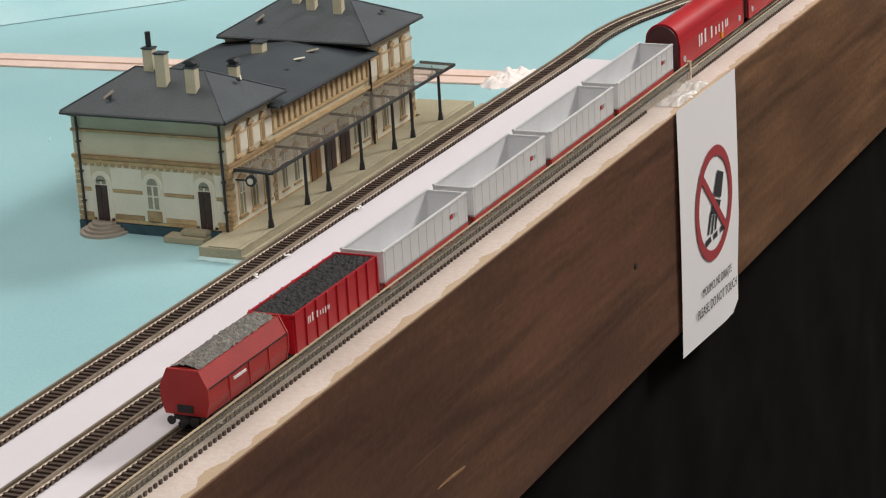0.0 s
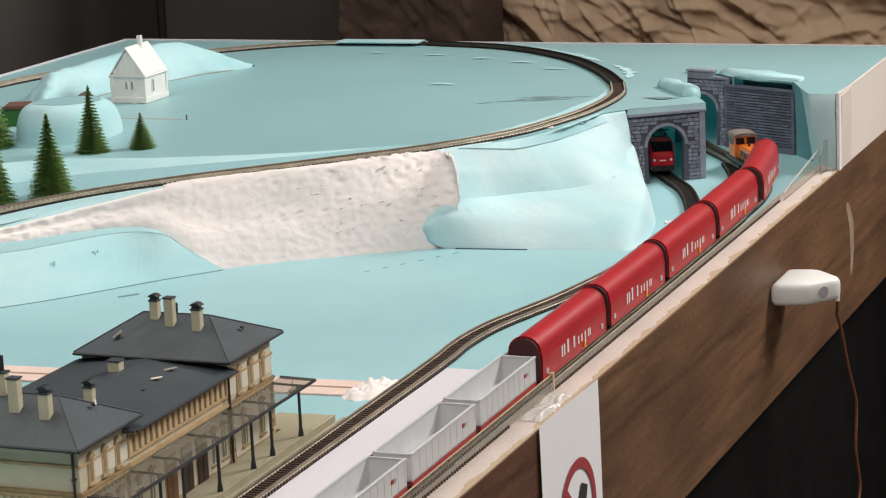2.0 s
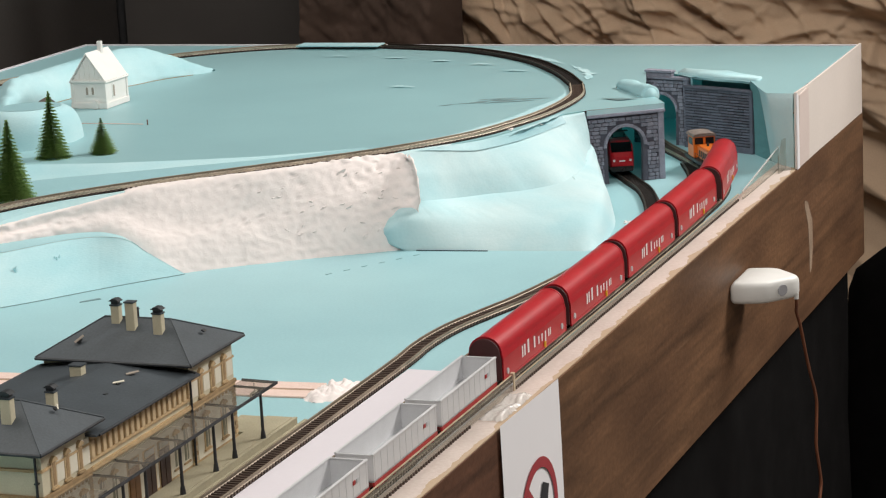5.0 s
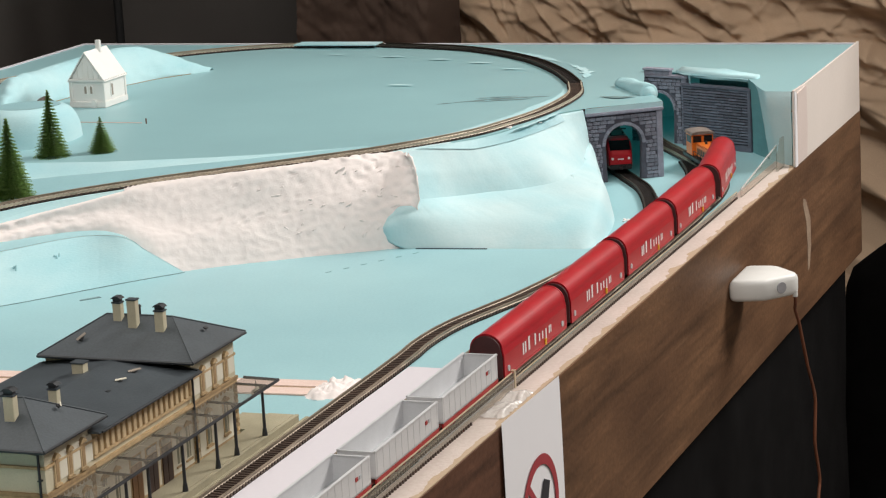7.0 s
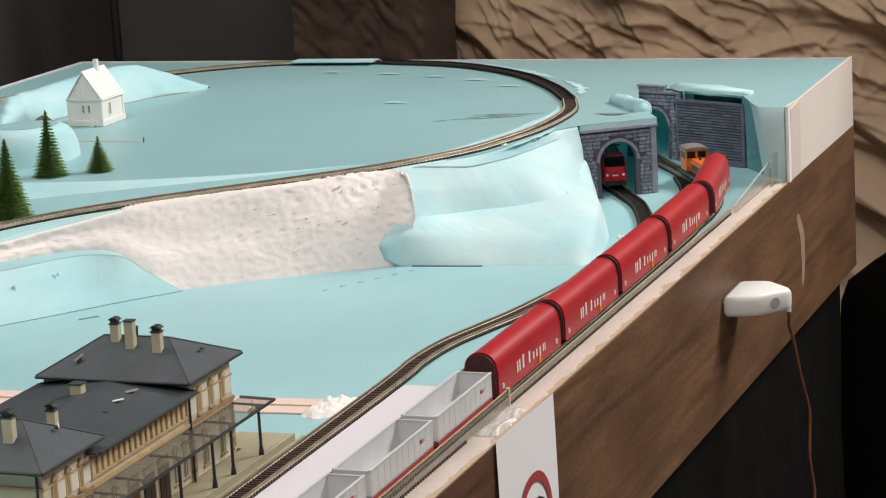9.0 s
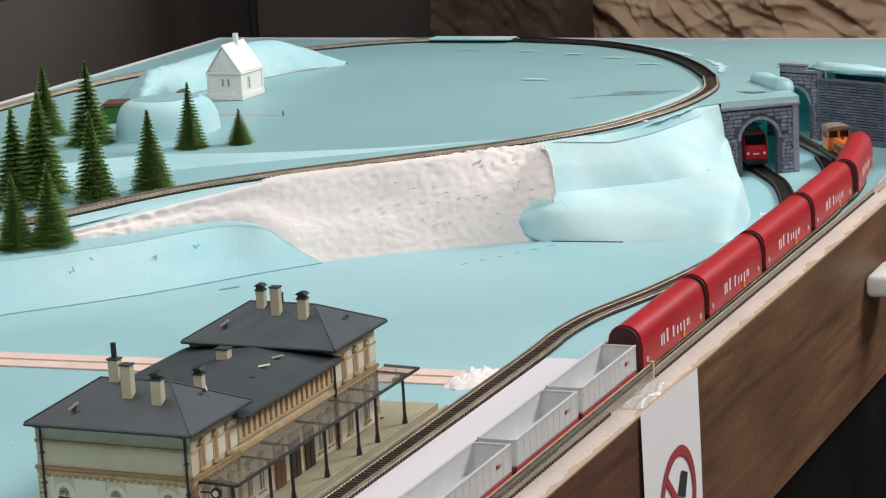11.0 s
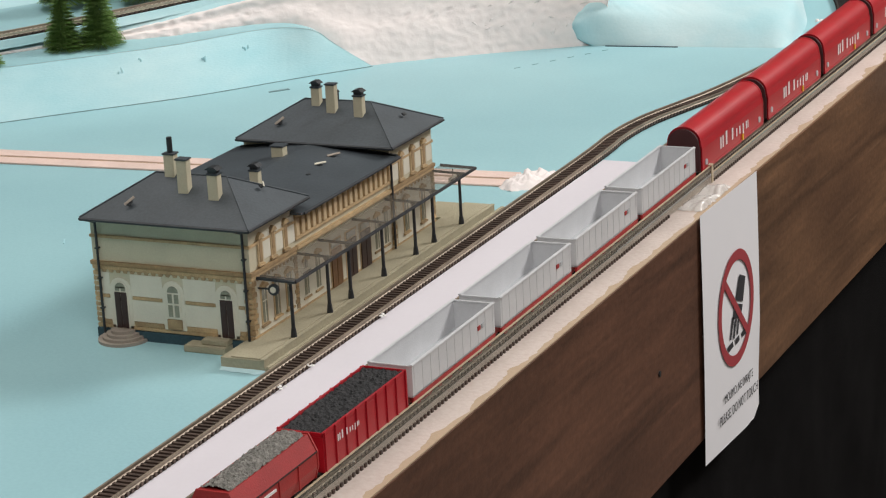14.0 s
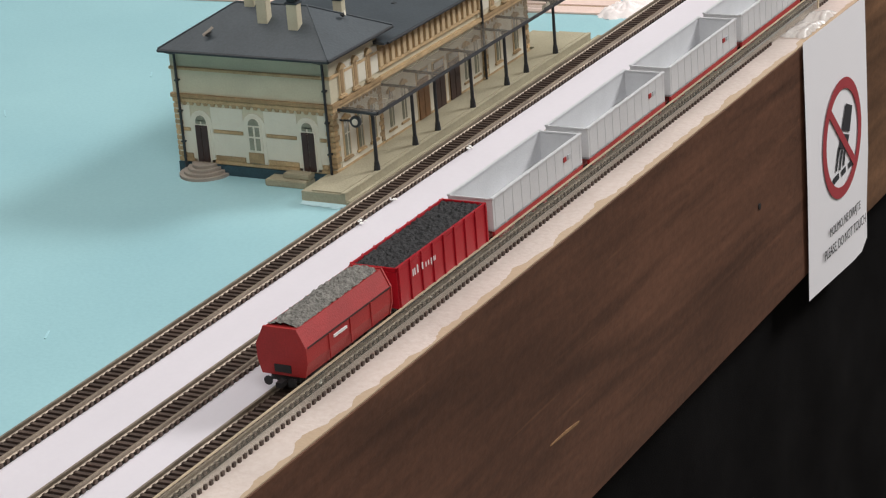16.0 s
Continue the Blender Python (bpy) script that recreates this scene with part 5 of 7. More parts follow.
# middle block
st("wall", box(FX1 - 0.001, GX0 + 0.001, FY0 + 0.001, FY1 - 0.004, 0.010, 0.108), CREAM, None, "cream rendered wall of the middle block")
st("plinth", box(FX1, GX0, FY0 + 0.0002, FY1, 0, 0.0098), TEAL)
bm = bmesh.new()
prism(bm, [(0.250, 0.1105), (0.250, 0.1125), (0.346, 0.1235), (0.440, 0.1125), (0.440, 0.1105)], "x", FX1 - 0.006, GX0 + 0.0005)
st("roof", bm, SLATE, None, "dark grey low pitched slate roof")
st("gutter", cyl(bmesh.new(), (FX1, 0.2495, 0.1108), (GX0, 0.2495, 0.1108), 0.0015, seg=6), IRON)
st("flashing", prism(bmesh.new(), [(0.252, 0.1125), (0.252, 0.1138), (0.346, 0.1252), (0.436, 0.1138), (0.436, 0.1125), (0.346, 0.1238)], "x", GX0 - 0.0035, GX0 + 0.0005), IRON, None, "black flashing")
for z0, z1, d, m in ((0.0735, 0.0775, 0.003, STONE), (0.083, 0.0865, 0.002, STONE), (0.1045, 0.108, 0.002, STONE), (0.0105, 0.0145, 0.001, STONE)):
    st("band", box(FX1, GX0, FY0 - d, FY0 + 0.002, z0, z1, bevel=0.0004), m)
st("loggia_back", box(FX1, GX0, FY0 - 0.0002, FY0 + 0.002, 0.0865, 0.1045), STONE_DARK)
for i in range(19):
    xx = FX1 + 0.004 + (GX0 - FX1 - 0.008) * i / 18
    st("pilaster", box(xx - 0.0034, xx + 0.0034, FY0 - 0.0024, FY0 + 0.001, 0.0866, 0.1045, bevel=0.0005), OCHRE)
for xa, xb in ((FX0 + 0.009, FX1 - 0.006), (FX1 + 0.001, GX0 - 0.006), (GX0 + 0.009, GX1 - 0.009)):
    st("front_panel", box(xa, xb, FY0 - 0.0007, FY0 + 0.0015, 0.0147, 0.0688), PALE, None, "pale rendered front panel")
for xx in (-0.507, -0.482, -0.457):
    front_window(xx, FY0, True)
    front_window(xx, FY0, False)
for xx in (-0.198, -0.170, -0.142):
    front_window(xx, FY0, True)
for xx in (-0.192, -0.150):
    front_window(xx, FY0, False)
for xx in (-0.494, -0.469, -0.445, -0.212, -0.184, -0.156, -0.128):
    st("panel", box(xx - 0.0072, xx + 0.0072, FY0 - 0.0010, FY0 + 0.001, 0.083, 0.1095, bevel=0.0004), PALE, None, "pale wall panel")
for xx in (-0.420, -0.395, -0.262, -0.240):
    front_window(xx, FY0 + 0.001, False)
for xx, m, lab in ((-0.356, DOOR_BROWN, "brown station door"), (-0.322, DOOR, "dark station door"), (-0.290, DOOR, "dark station door")):
    fr = st("surround", box(xx - 0.0135, xx + 0.0135, FY0 - 0.0010, FY0 + 0.002, 0.0128, 0.062, bevel=0.0004), STONE, None, "ochre stone door surround")
    st("door", box(xx - 0.0105, xx - 0.0003, FY0 - 0.0020, FY0, 0.0130, 0.052, bevel=0.0003), m, fr, lab)
    st("door", box(xx + 0.0003, xx + 0.0105, FY0 - 0.0020, FY0, 0.0130, 0.052, bevel=0.0003), m, fr, lab)
    st("pane", box(xx - 0.010, xx + 0.010, FY0 - 0.0018, FY0, 0.0535, 0.060), PANE, fr)
end_opening(FX0, 0.405, 0.0165, 0.0115, 0.0585, True)
end_opening(FX0, 0.347, 0.0165, 0.0255, 0.0595, False)
end_opening(FX0, 0.2895, 0.0165, 0.0115, 0.0600, True)
for y0, y1 in ((0.418, 0.4305), (0.360, 0.392), (0.302, 0.334), (0.2705, 0.2765)):
    st("string_course", box(FX0 - 0.0012, FX0 + 0.001, y0, y1, 0.0410, 0.0442, bevel=0.0004), STONE)
    st("base_panel", box(FX0 - 0.0014, FX0 + 0.001, y0, y1, 0.0145, 0.0190, bevel=0.0004), STONE)
    for z0, z1 in ((0.0192, 0.0406), (0.0446, 0.0662)):
        st("panel", box(FX0 - 0.0007, FX0 + 0.001, y0 - 0.0015, y1 + 0.0015, z0, z1), PALE, None, "pale rendered panel")
for y in (0.4255, 0.2665):
    bm = bmesh.new()
    cyl(bm, (FX0 - 0.018, y, 0.1225), (FX0 - 0.003, y, 0.1165), 0.0013, seg=8)
    cyl(bm, (FX0 - 0.003, y, 0.1165), (FX0 - 0.003, y, 0.001), 0.0013, seg=8)
    for z in (0.03, 0.06, 0.09):
        bx(bm, FX0 - 0.0046, FX0, y - 0.0019, y + 0.0019, z, z + 0.0014)
    st("downpipe", bm, IRON, None, "dark rain pipe")
st("downpipe", cyl(bmesh.new(), (GX0 - 0.003, FY0 - 0.003, 0.110), (GX0 - 0.003, FY0 - 0.003, 0.013), 0.0013, seg=8), IRON)
chimney(-0.486, 0.3625, 0.150, 0.1755, 0.009, False, True)
chimney(-0.5045, 0.338, 0.140, 0.1762, 0.009, False)
chimney(-0.510, 0.3025, 0.136, 0.1655, 0.009)
chimney(-0.179, 0.3645, 0.146, 0.1698, 0.008)
chimney(-0.188, 0.342, 0.140, 0.1760, 0.0085, False)
chimney(-0.192, 0.308, 0.136, 0.1662, 0.0085)
chimney(-0.388, 0.3275, 0.114, 0.1355, 0.008)
chimney(-0.283, 0.357, 0.114, 0.1325, 0.011, False)
for x, y, z in ((-0.470, 0.362, 0.158), (-0.158, 0.35, 0.156)):
    bm = cyl(bmesh.new(), (x, y, z - 0.006), (x, y, z + 0.005), 0.0012, seg=8)
    cyl(bm, (x, y, z + 0.005), (x, y, z + 0.0075), 0.0022, 0.0008, seg=8)
    st("vent_pipe", bm, IRON)
# small roof hatches: a dark opening, most with a pale lid leaning over it
for x, y, z, ry2, rx2, m, size, turn in ((-0.529, 0.385, 0.1375, -29, 0, STEP, 1.3, -38), (-0.468, 0.276, 0.1450, 0, 33, PALE, 0.7, 50), (-0.214, 0.392, 0.1385, -27, 0, STEP, 1.3, -38), (-0.160, 0.272, 0.1415, 0, 32, None, 1.0, 40), (-0.330, 0.300, 0.1182, 0, 6.5, None, 0.8, 0), (-0.296, 0.304, 0.1188, 0, 6.5, PALE, 1.3, -60), (-0.262, 0.306, 0.1190, 0, 6.5, STEP, 1.5, -50)):
    bm = box(-0.0030, 0.0030, -0.0020, 0.0020, -0.001, 0.0006, bevel=0.0004)
    place = pose(x, y, z, rx2, ry2, 0)
    bmesh.ops.transform(bm, matrix=place, verts=bm.verts[:])
    hatch = st("roof_hatch", bm, IRON)
    if m:
        bm = box(-0.0046 * size, 0.0046 * size, -0.0013 * size, 0.0013 * size, 0, 0.0008, bevel=0.0003)
        bmesh.ops.transform(bm, matrix=place @ pose(0.001, 0, 0.0018, 10, -12, turn), verts=bm.verts[:])
        st("hatch_lid", bm, m, hatch, "pale leaning hatch lid")

# canopy over the platform
CX0, CX1, CY = -0.518, -0.098, 0.2205
POSTS = (-0.510, -0.435, -0.389, -0.314, -0.2375, -0.192, -0.121)
for x in POSTS:
    bm = cyl(bmesh.new(), (x, 0.2300, 0.0125), (x, 0.2300, 0.068), 0.0019, 0.0015, seg=10)
    cyl(bm, (x, 0.2300, 0.0125), (x, 0.2300, 0.021), 0.0032, 0.0022, seg=10)
    cyl(bm, (x, 0.2300, 0.063), (x, 0.2300, 0.068), 0.0016, 0.0032, seg=10)
    st("canopy_post", bm, IRON, None, "dark iron canopy post")
    bm = bmesh.new()
    cyl(bm, (x, CY, 0.0685), (x, FY0, 0.0695), 0.0014, seg=6)
    st("canopy_beam", bm, IRON)
edges = [CX0] + list(POSTS[1:]) + [CX1]
for a, b in zip(edges, edges[1:]):
    n = max(1, round((b - a) / 0.04))
    for i in range(n):
        xa, xb = a + (b - a) * i / n, a + (b - a) * (i + 1) / n
        bm = bmesh.new()
        loft(bm, [[Vector((xa + 0.0005, CY, 0.0697)), Vector((xa + 0.0005, FY0 - 0.001, 0.0708))], [Vector((xb - 0.0005, CY, 0.0697)), Vector((xb - 0.0005, FY0 - 0.001, 0.0708))]])
        bmesh.ops.solidify(bm, geom=bm.faces[:], thickness=0.0006)
        st("canopy_pane", bm, CANOPY_GLASS, None, "smoky glass canopy pane")
st("canopy_fascia", box(CX0, CX1, CY - 0.0014, CY + 0.0006, 0.0677, 0.0709, bevel=0.0004), IRON, None, "dark canopy fascia")
for x in (CX0, CX1):
    bm = bmesh.new()
    cyl(bm, (x, CY, 0.0690), (x, FY0, 0.0700), 0.0017, seg=6)
    st("canopy_edge", bm, IRON)
clock = st("clock", cyl(bmesh.new(), (FX0 + 0.0095, 0.2445, 0.0595), (FX0 + 0.0125, 0.2445, 0.0595), 0.0055, seg=16), IRON, None, "round platform clock with a white face")
st("clock_face", cyl(bmesh.new(), (FX0 + 0.0090, 0.2445, 0.0595), (FX0 + 0.0130, 0.2445, 0.0595), 0.0031, seg=16), PALE, clock)
st("bracket", box(FX0 + 0.0105, FX0 + 0.0115, 0.2485, FY0, 0.059, 0.0605), IRON, clock)
for x in (-0.45, -0.105):
    sb = st("name_board", box(x - 0.011, x + 0.011, 0.2440, 0.2452, 0.054, 0.061, bevel=0.0003), PALE, None, "pale hanging board with grey bars")
    st("bar", box(x - 0.008, x + 0.008, 0.2434, 0.2441, 0.0565, 0.0582), IRON, sb)
    st("hanger", box(x - 0.0004, x + 0.0004, 0.2443, 0.2449, 0.061, 0.069), IRON, sb)

# ---- white house ----
house = thing("white_house", 1.277, 1.165, 0.1255, "plain white printed model house with a steep roof", "house")
house.scale = (0.94, 0.80, 1.04)
part("wall", prism(bmesh.new(), [(0, 0), (0.082, 0), (0.082, 0.044), (0.041, 0.088), (0, 0.044)], "x", 0, 0.084), PRINT, house)
bm = bmesh.new()
prism(bm, [(-0.003, 0.0425), (0.041, 0.0905), (0.041, 0.0935), (-0.005, 0.0440)], "x", -0.002, 0.086)
prism(bm, [(0.085, 0.0425), (0.087, 0.0440), (0.041, 0.0935), (0.041, 0.0905)], "x", -0.002, 0.086)
for i in range(15):
    xx = -0.003 + 0.0063 * i
    bx(bm, xx, xx + 0.0012, -0.0045, -0.003, 0.044, 0.0475)
part("roof", bm, PRINT, house, "white roof")
part("chimney", box(0.048, 0.056, 0.034, 0.044, 0.075, 0.107, bevel=0.0006), PRINT, house)
part("cornice", box(-0.003, 0.0, -0.002, 0.084, 0.0435, 0.0475, bevel=0.0006), PRINT, house)
part("base_course", box(-0.003, 0.087, -0.003, 0.085, 0, 0.010, bevel=0.0008), PRINT, house)
for cx, cy in ((-0.002, -0.002), (-0.002, 0.078), (0.080, -0.002)):
    part("corner_pier", box(cx, cx + 0.006, cy, cy + 0.006, 0.010, 0.043, bevel=0.0006), PRINT, house)
for yy in (0.030, 0.044):
    wnd = part("window", prism(bmesh.new(), [(yy + p, q) for p, q in arched(0.0085, 0.022, 0.038)], "x", -0.0016, 0.001), PRINT, house)
    part("pane", prism(bmesh.new(), [(yy + p, q) for p, q in arched(0.005, 0.0235, 0.036)], "x", -0.0020, -0.001), STEP, wnd, "beige window opening")
wnd = part("window", prism(bmesh.new(), [(0.030 + p, q) for p, q in arched(0.0105, 0.016, 0.039)], "y", -0.0016, 0.001), PRINT, house)
part("pane", prism(bmesh.new(), [(0.030 + p, q) for p, q in arched(0.006, 0.0175, 0.037)], "y", -0.0020, -0.001), STEP, wnd, "beige window opening")
part("door", prism(bmesh.new(), [(0.024 + p, q) for p, q in arched(0.012, 0.0, 0.014)], "x", -0.006, 0.001), PRINT, house)
for i in range(6):
    yy = 0.010 + i * 0.0125
    part("gable_rib", box(-0.0016, 0.001, yy, yy + 0.0022, 0.048, 0.048 + min(yy, 0.082 - yy) * 0.85, bevel=0.0003), PRINT, house)


# ---- fir trees ----
def fir(seed, tiers):
    """A bottle-brush fir: tiers of level twigs, thick with needles to their blunt tips, round a tapered trunk; one unit high."""
    rnd = random.Random(seed)
    verts, faces = [], []
    for t in range(tiers):
        f = t / (tiers - 1)
        z = 0.05 + 0.90 * f
        reach = 0.262 * (1 - f) ** 0.95 + 0.014
        n = int(16 + 34 * (1 - f))
        turn = rnd.random()
        for k2 in range(n + n // 3):
            inner = k2 >= n
            a = 2 * math.pi * (k2 + turn + rnd.uniform(-0.35, 0.35)) / n * (2 if inner else 1)
            r = reach * (rnd.uniform(0.45, 0.72) if inner else rnd.uniform(0.80, 1.08))
            d = Vector((math.cos(a), math.sin(a), 0))
            s = Vector((-d.y, d.x, 0))
            lift = rnd.uniform(0.2, 0.8) * 0.9 / tiers if inner else 0.0
            base = Vector((0, 0, z + 0.020 + lift))
            tip = d * r + Vector((0, 0, z + lift - 0.10 * r + rnd.uniform(-0.006, 0.006)))
            w = min(0.034, 0.012 + 0.10 * r)
            for q in range(8):
                p = base.lerp(tip, 0.16 + 0.115 * q)
                for sd in (-1, 1):
                    b = len(verts)
                    e = p + s * sd * w * rnd.uniform(0.7, 1.1) + d * rnd.uniform(0.006, 0.018) + Vector((0, 0, rnd.uniform(-0.009, 0.003)))
                    verts += [p - d * 0.010, p + d * 0.010 + Vector((0, 0, 0.003)), e]
                    faces.append((b, b + 1, b + 2))
            b = len(verts)
            verts += [base + s * 0.007, base - s * 0.007, tip - s * 0.004, tip + s * 0.004 + d * 0.008, (base + tip) / 2 + Vector((0, 0, -0.012))]
            faces += [(b, b + 1, b + 2), (b, b + 2, b + 3), (b, b + 2, b + 4)]
    me = bpy.data.meshes.new("crown")
    me.from_pydata([v * S for v in verts], [], faces)
    me.materials.append(NEEDLE)
    bm = cyl(bmesh.new(), (0, 0, 0), (0, 0, 0.97), 0.022, 0.003, seg=8)
    for v in bm.verts:
        v.co *= S
    tm = bpy.data.meshes.new("trunk")
    bm.to_mesh(tm)
    bm.free()
    tm.materials.append(BARK)
    return me, tm


FIRS = [fir(1, 20), fir(2, 15), fir(3, 19), fir(4, 21)]
for i, (x, y, h, tall) in enumerate(((0.838, 1.021, 0.125, 0.106), (0.880, 0.957, 0.125, 0.057), (0.622, 0.968, 0.105, 0.120), (0.562, 1.030, 0.102, 0.130), (0.850, 1.212, 0.125, 0.136), (0.915, 1.335, 0.125, 0.120), (0.560, 1.115, 0.103, 0.158), (0.527, 1.140, 0.101, 0.140), (0.413, 1.013, 0.066, 0.118), (0.378, 1.050, 0.066, 0.110), (0.700, 1.215, 0.108, 0.110), (0.27, 1.115, 0.064, 0.11))):
    tree = thing("fir_tree", x, y, h - 0.002, "small model fir with flat needled branches" if tall < 0.08 else "model fir with dark green layered needles", "tree", rz=i * 47, group="model firs")
    crown, trunk = FIRS[1] if tall < 0.08 else FIRS[(0, 2, 3)[i % 3]]
    wide = tall * (1.55 if tall < 0.08 else (0.98, 1.1, 1.05)[i % 3])
    k2 = Matrix.Diagonal((wide, wide, tall, 1))
    piece("crown", crown, tree, k2)
    piece("trunk", trunk, tree, k2)


# ---- plexiglass guard along the front edge ----
for x0, x1, lab in ((X0 + 0.03, 0.139, "low clear plexiglass guard along the near edge"), (0.147, 1.225, "low clear plexiglass guard along the front edge")):
    g = thing("plexiglass_guard", x0, 0.0355, 0.0008, lab, "guard", group="plexiglass guards")
    tall = 0.0185 if x0 < 0 else 0.0092
    part("sheet", box(0, x1 - x0, 0.0, 0.0016, 0, tall), PLEXI, g)
    part("top_edge", box(0, x1 - x0, -0.0002, 0.0018, tall, tall + 0.0012, bevel=0.0003), PLEXI_EDGE, g, "tan cut edge of the plexiglass")
    # added row of lugs, imitating the sleeper ends refracted in the clear guard
    row = bmesh.new()
    for i in range(int(min(x1 - x0, 1.72) / PITCH)):
        bx(row, i * PITCH + 0.002, i * PITCH + 0.0050, -0.0022, -0.0004, 0.0, 0.0034)
    tagged(part("toothed_strip", row, SLEEPER, g, "row of dark lugs imitating sleeper ends refracted in the guard"), kind="stuff")
clip = thing("guard_clip", 0.143, 0.0335, 0.0008, "small pale clip joining two guards", "clip")
part("upright", box(-0.0022, 0.0022, 0, 0.0014, 0, 0.0200), PLEXI_EDGE, clip)
part("cap", box(-0.0036, 0.0036, 0, 0.0060, 0.0200, 0.0214, bevel=0.0003), PLEXI_EDGE, clip)
end = thing("plexiglass_guard", 1.44, 0.020, 0.0008, "short clear plexiglass piece at the corner", "guard")
part("sheet", prism(bmesh.new(), [(0, 0), (0.05, 0), (0.05, 0.05), (0.03, 0.05), (0.012, 0.03), (0, 0.03)], "y", 0, 0.003), PLEXI, end)
bar_root = thing("edge_bar", 1.23, 0.030, 0.0008, "pale bar closing the deck edge", "bar")
part("rail", prism(bmesh.new(), [(0, 0), (0.25, 0), (0.25, 0.036), (0, 0.012)], "y", 0, 0.002), PLEXI, bar_root)
part("top_edge", prism(bmesh.new(), [(0, 0.012), (0.25, 0.036), (0.25, 0.0372), (0, 0.0132)], "y", -0.0002, 0.0022), TAPE, bar_root)


def tape():
    bm = bmesh.new()
    rows = []
    for i in range(41):
        row = []
        for j in range(21):
            x, y = 0.020 + 0.105 * i / 40, 0.006 + 0.028 * j / 20
            n = noise.noise(Vector((x * 42, y * 60, 2))) + 0.3 * noise.noise(Vector((x * 120, y * 150, 5)))
            e = min(i, 40 - i, j, 20 - j)
            row.append(Vector((x + 0.004 * noise.noise(Vector((y * 200, 1, 1))), y + 0.004 * noise.noise(Vector((x * 150, 4, 1))), 0.0014 + (0.0040 + 0.0052 * n) * min(1, e / 3.0))))
        rows.append(row)
    loft(bm, rows)
    single("tape", bm, TAPE, 0, 0, 0.0006, "crumpled clear tape stuck on the edge", "tape", smooth=True)


tape()


# ---- notice ----
def words(text, size, x, z, material, parent, name):
    cu = bpy.data.curves.new(name, "FONT")
    cu.body, cu.size, cu.extrude, cu.align_x = text, size, 0.00005, "CENTER"
    tmp = bpy.data.objects.new(name, cu)
    scene.collection.objects.link(tmp)
    bpy.context.view_layer.update()
    me = bpy.data.meshes.new_from_object(tmp)
    bpy.data.objects.remove(tmp)
    me.materials.clear()
    me.materials.append(material)
    ob = new(name, me)
    ob.parent = parent
    ob.matrix_basis = pose(x, -0.0022, z, 90, 0, 0)
    return ob


notice = thing("notice", 0, 0, 0, "white paper notice with a red prohibition ring", "notice")
bm = bmesh.new()
rows = []
for i in range(21):
    row = []
    for j in range(21):
        u, v = i / 20, j / 20
        x = -0.0105 + 0.205 * u
        z = 0.006 - 0.003 * u - v * (0.2895 + 0.0085 * u)
        if u > 0.9 and v > 0.9:
            z += 0.012 * (u - 0.9) * (v - 0.9) * 100
        curl = -0.0020 + 0.005 * max(0, u - 0.75) * 4 * max(0, v - 0.6) * 2 - 0.0014 * math.sin(v * 3)
        row.append(Vector((x, min(curl, -0.0006), z)))
    rows.append(row)
loft(bm, rows)
part("sheet", bm, PAPER, notice, "white printed paper", True)
MX, MZ = 0.1030, -0.1335      # middle of the ring


def ring(r0, r1, y):
    bm = bmesh.new()
    loft(bm, [[Vector((MX + r * math.cos(t), y, MZ + r * 1.03 * math.sin(t))) for r in (r0, r1)] for t in [2 * math.pi * i / 64 for i in range(65)]])
    return bm


def ink(points, y, material, name, label):
    bm = bmesh.new()
    bm.faces.new([bm.verts.new((px, y, pz)) for px, pz in points])
    part(name, bm, material, notice, label)


part("ring", ring(0.0535, 0.0655, -0.0046), RED_INK, notice, "dark red ring")
d, n2 = Vector((0.707, -0.707)) * 0.0565, Vector((0.707, 0.707)) * 0.0048
ink([(MX + q.x, MZ + q.y) for q in (d + n2, n2 - d, -d - n2, d - n2)], -0.0048, RED_INK, "slash", "dark red slash")
# sleeve, back of the palm, three fingers reaching down, and the line that they touch
for shape in ([(0.117, -0.098), (0.139, -0.107), (0.128, -0.134), (0.101, -0.124)],
              [(0.099, -0.127), (0.127, -0.137), (0.118, -0.151), (0.090, -0.143)],
              [(0.089, -0.140), (0.095, -0.143), (0.083, -0.166), (0.078, -0.164)],
              [(0.098, -0.146), (0.104, -0.148), (0.095, -0.168), (0.090, -0.167)],
              [(0.108, -0.149), (0.114, -0.151), (0.108, -0.167), (0.103, -0.166)],
              [(0.070, -0.170), (0.088, -0.169), (0.091, -0.176), (0.071, -0.178)],
              [(0.098, -0.170), (0.112, -0.169), (0.113, -0.176), (0.099, -0.177)],
              [(0.122, -0.169), (0.136, -0.168), (0.136, -0.175), (0.123, -0.176)]):
    ink(shape, -0.0044, BLACK_INK, "pictogram", "black pictogram shape")
for text, size, z, wide in (("MOLIMO, NE DIRAJTE", 0.0105, -0.2340, 0.74), ("PLEASE, DO NOT TOUCH", 0.0118, -0.2560, 0.74)):
    o = words(text, size, 0, 0, BLACK_INK, notice, "lettering")
    o.matrix_basis = pose(0.107 * S, -0.0034, z * S, 90, 1.5, 0) @ Matrix.Diagonal((wide, 0.95, 1, 1))

# ---- white plastic box with its cable ----
adapter = thing("plastic_box", 1.010, 0.0, -0.113, "white plastic box fixed to the front board", "box")
corners = [Vector(p) for p in ((0.0, 0.0), (0.113, 0.0), (0.120, -0.046), (0.074, -0.091), (0.058, -0.088), (0.012, -0.050), (0.002, -0.018))]
round_way = []
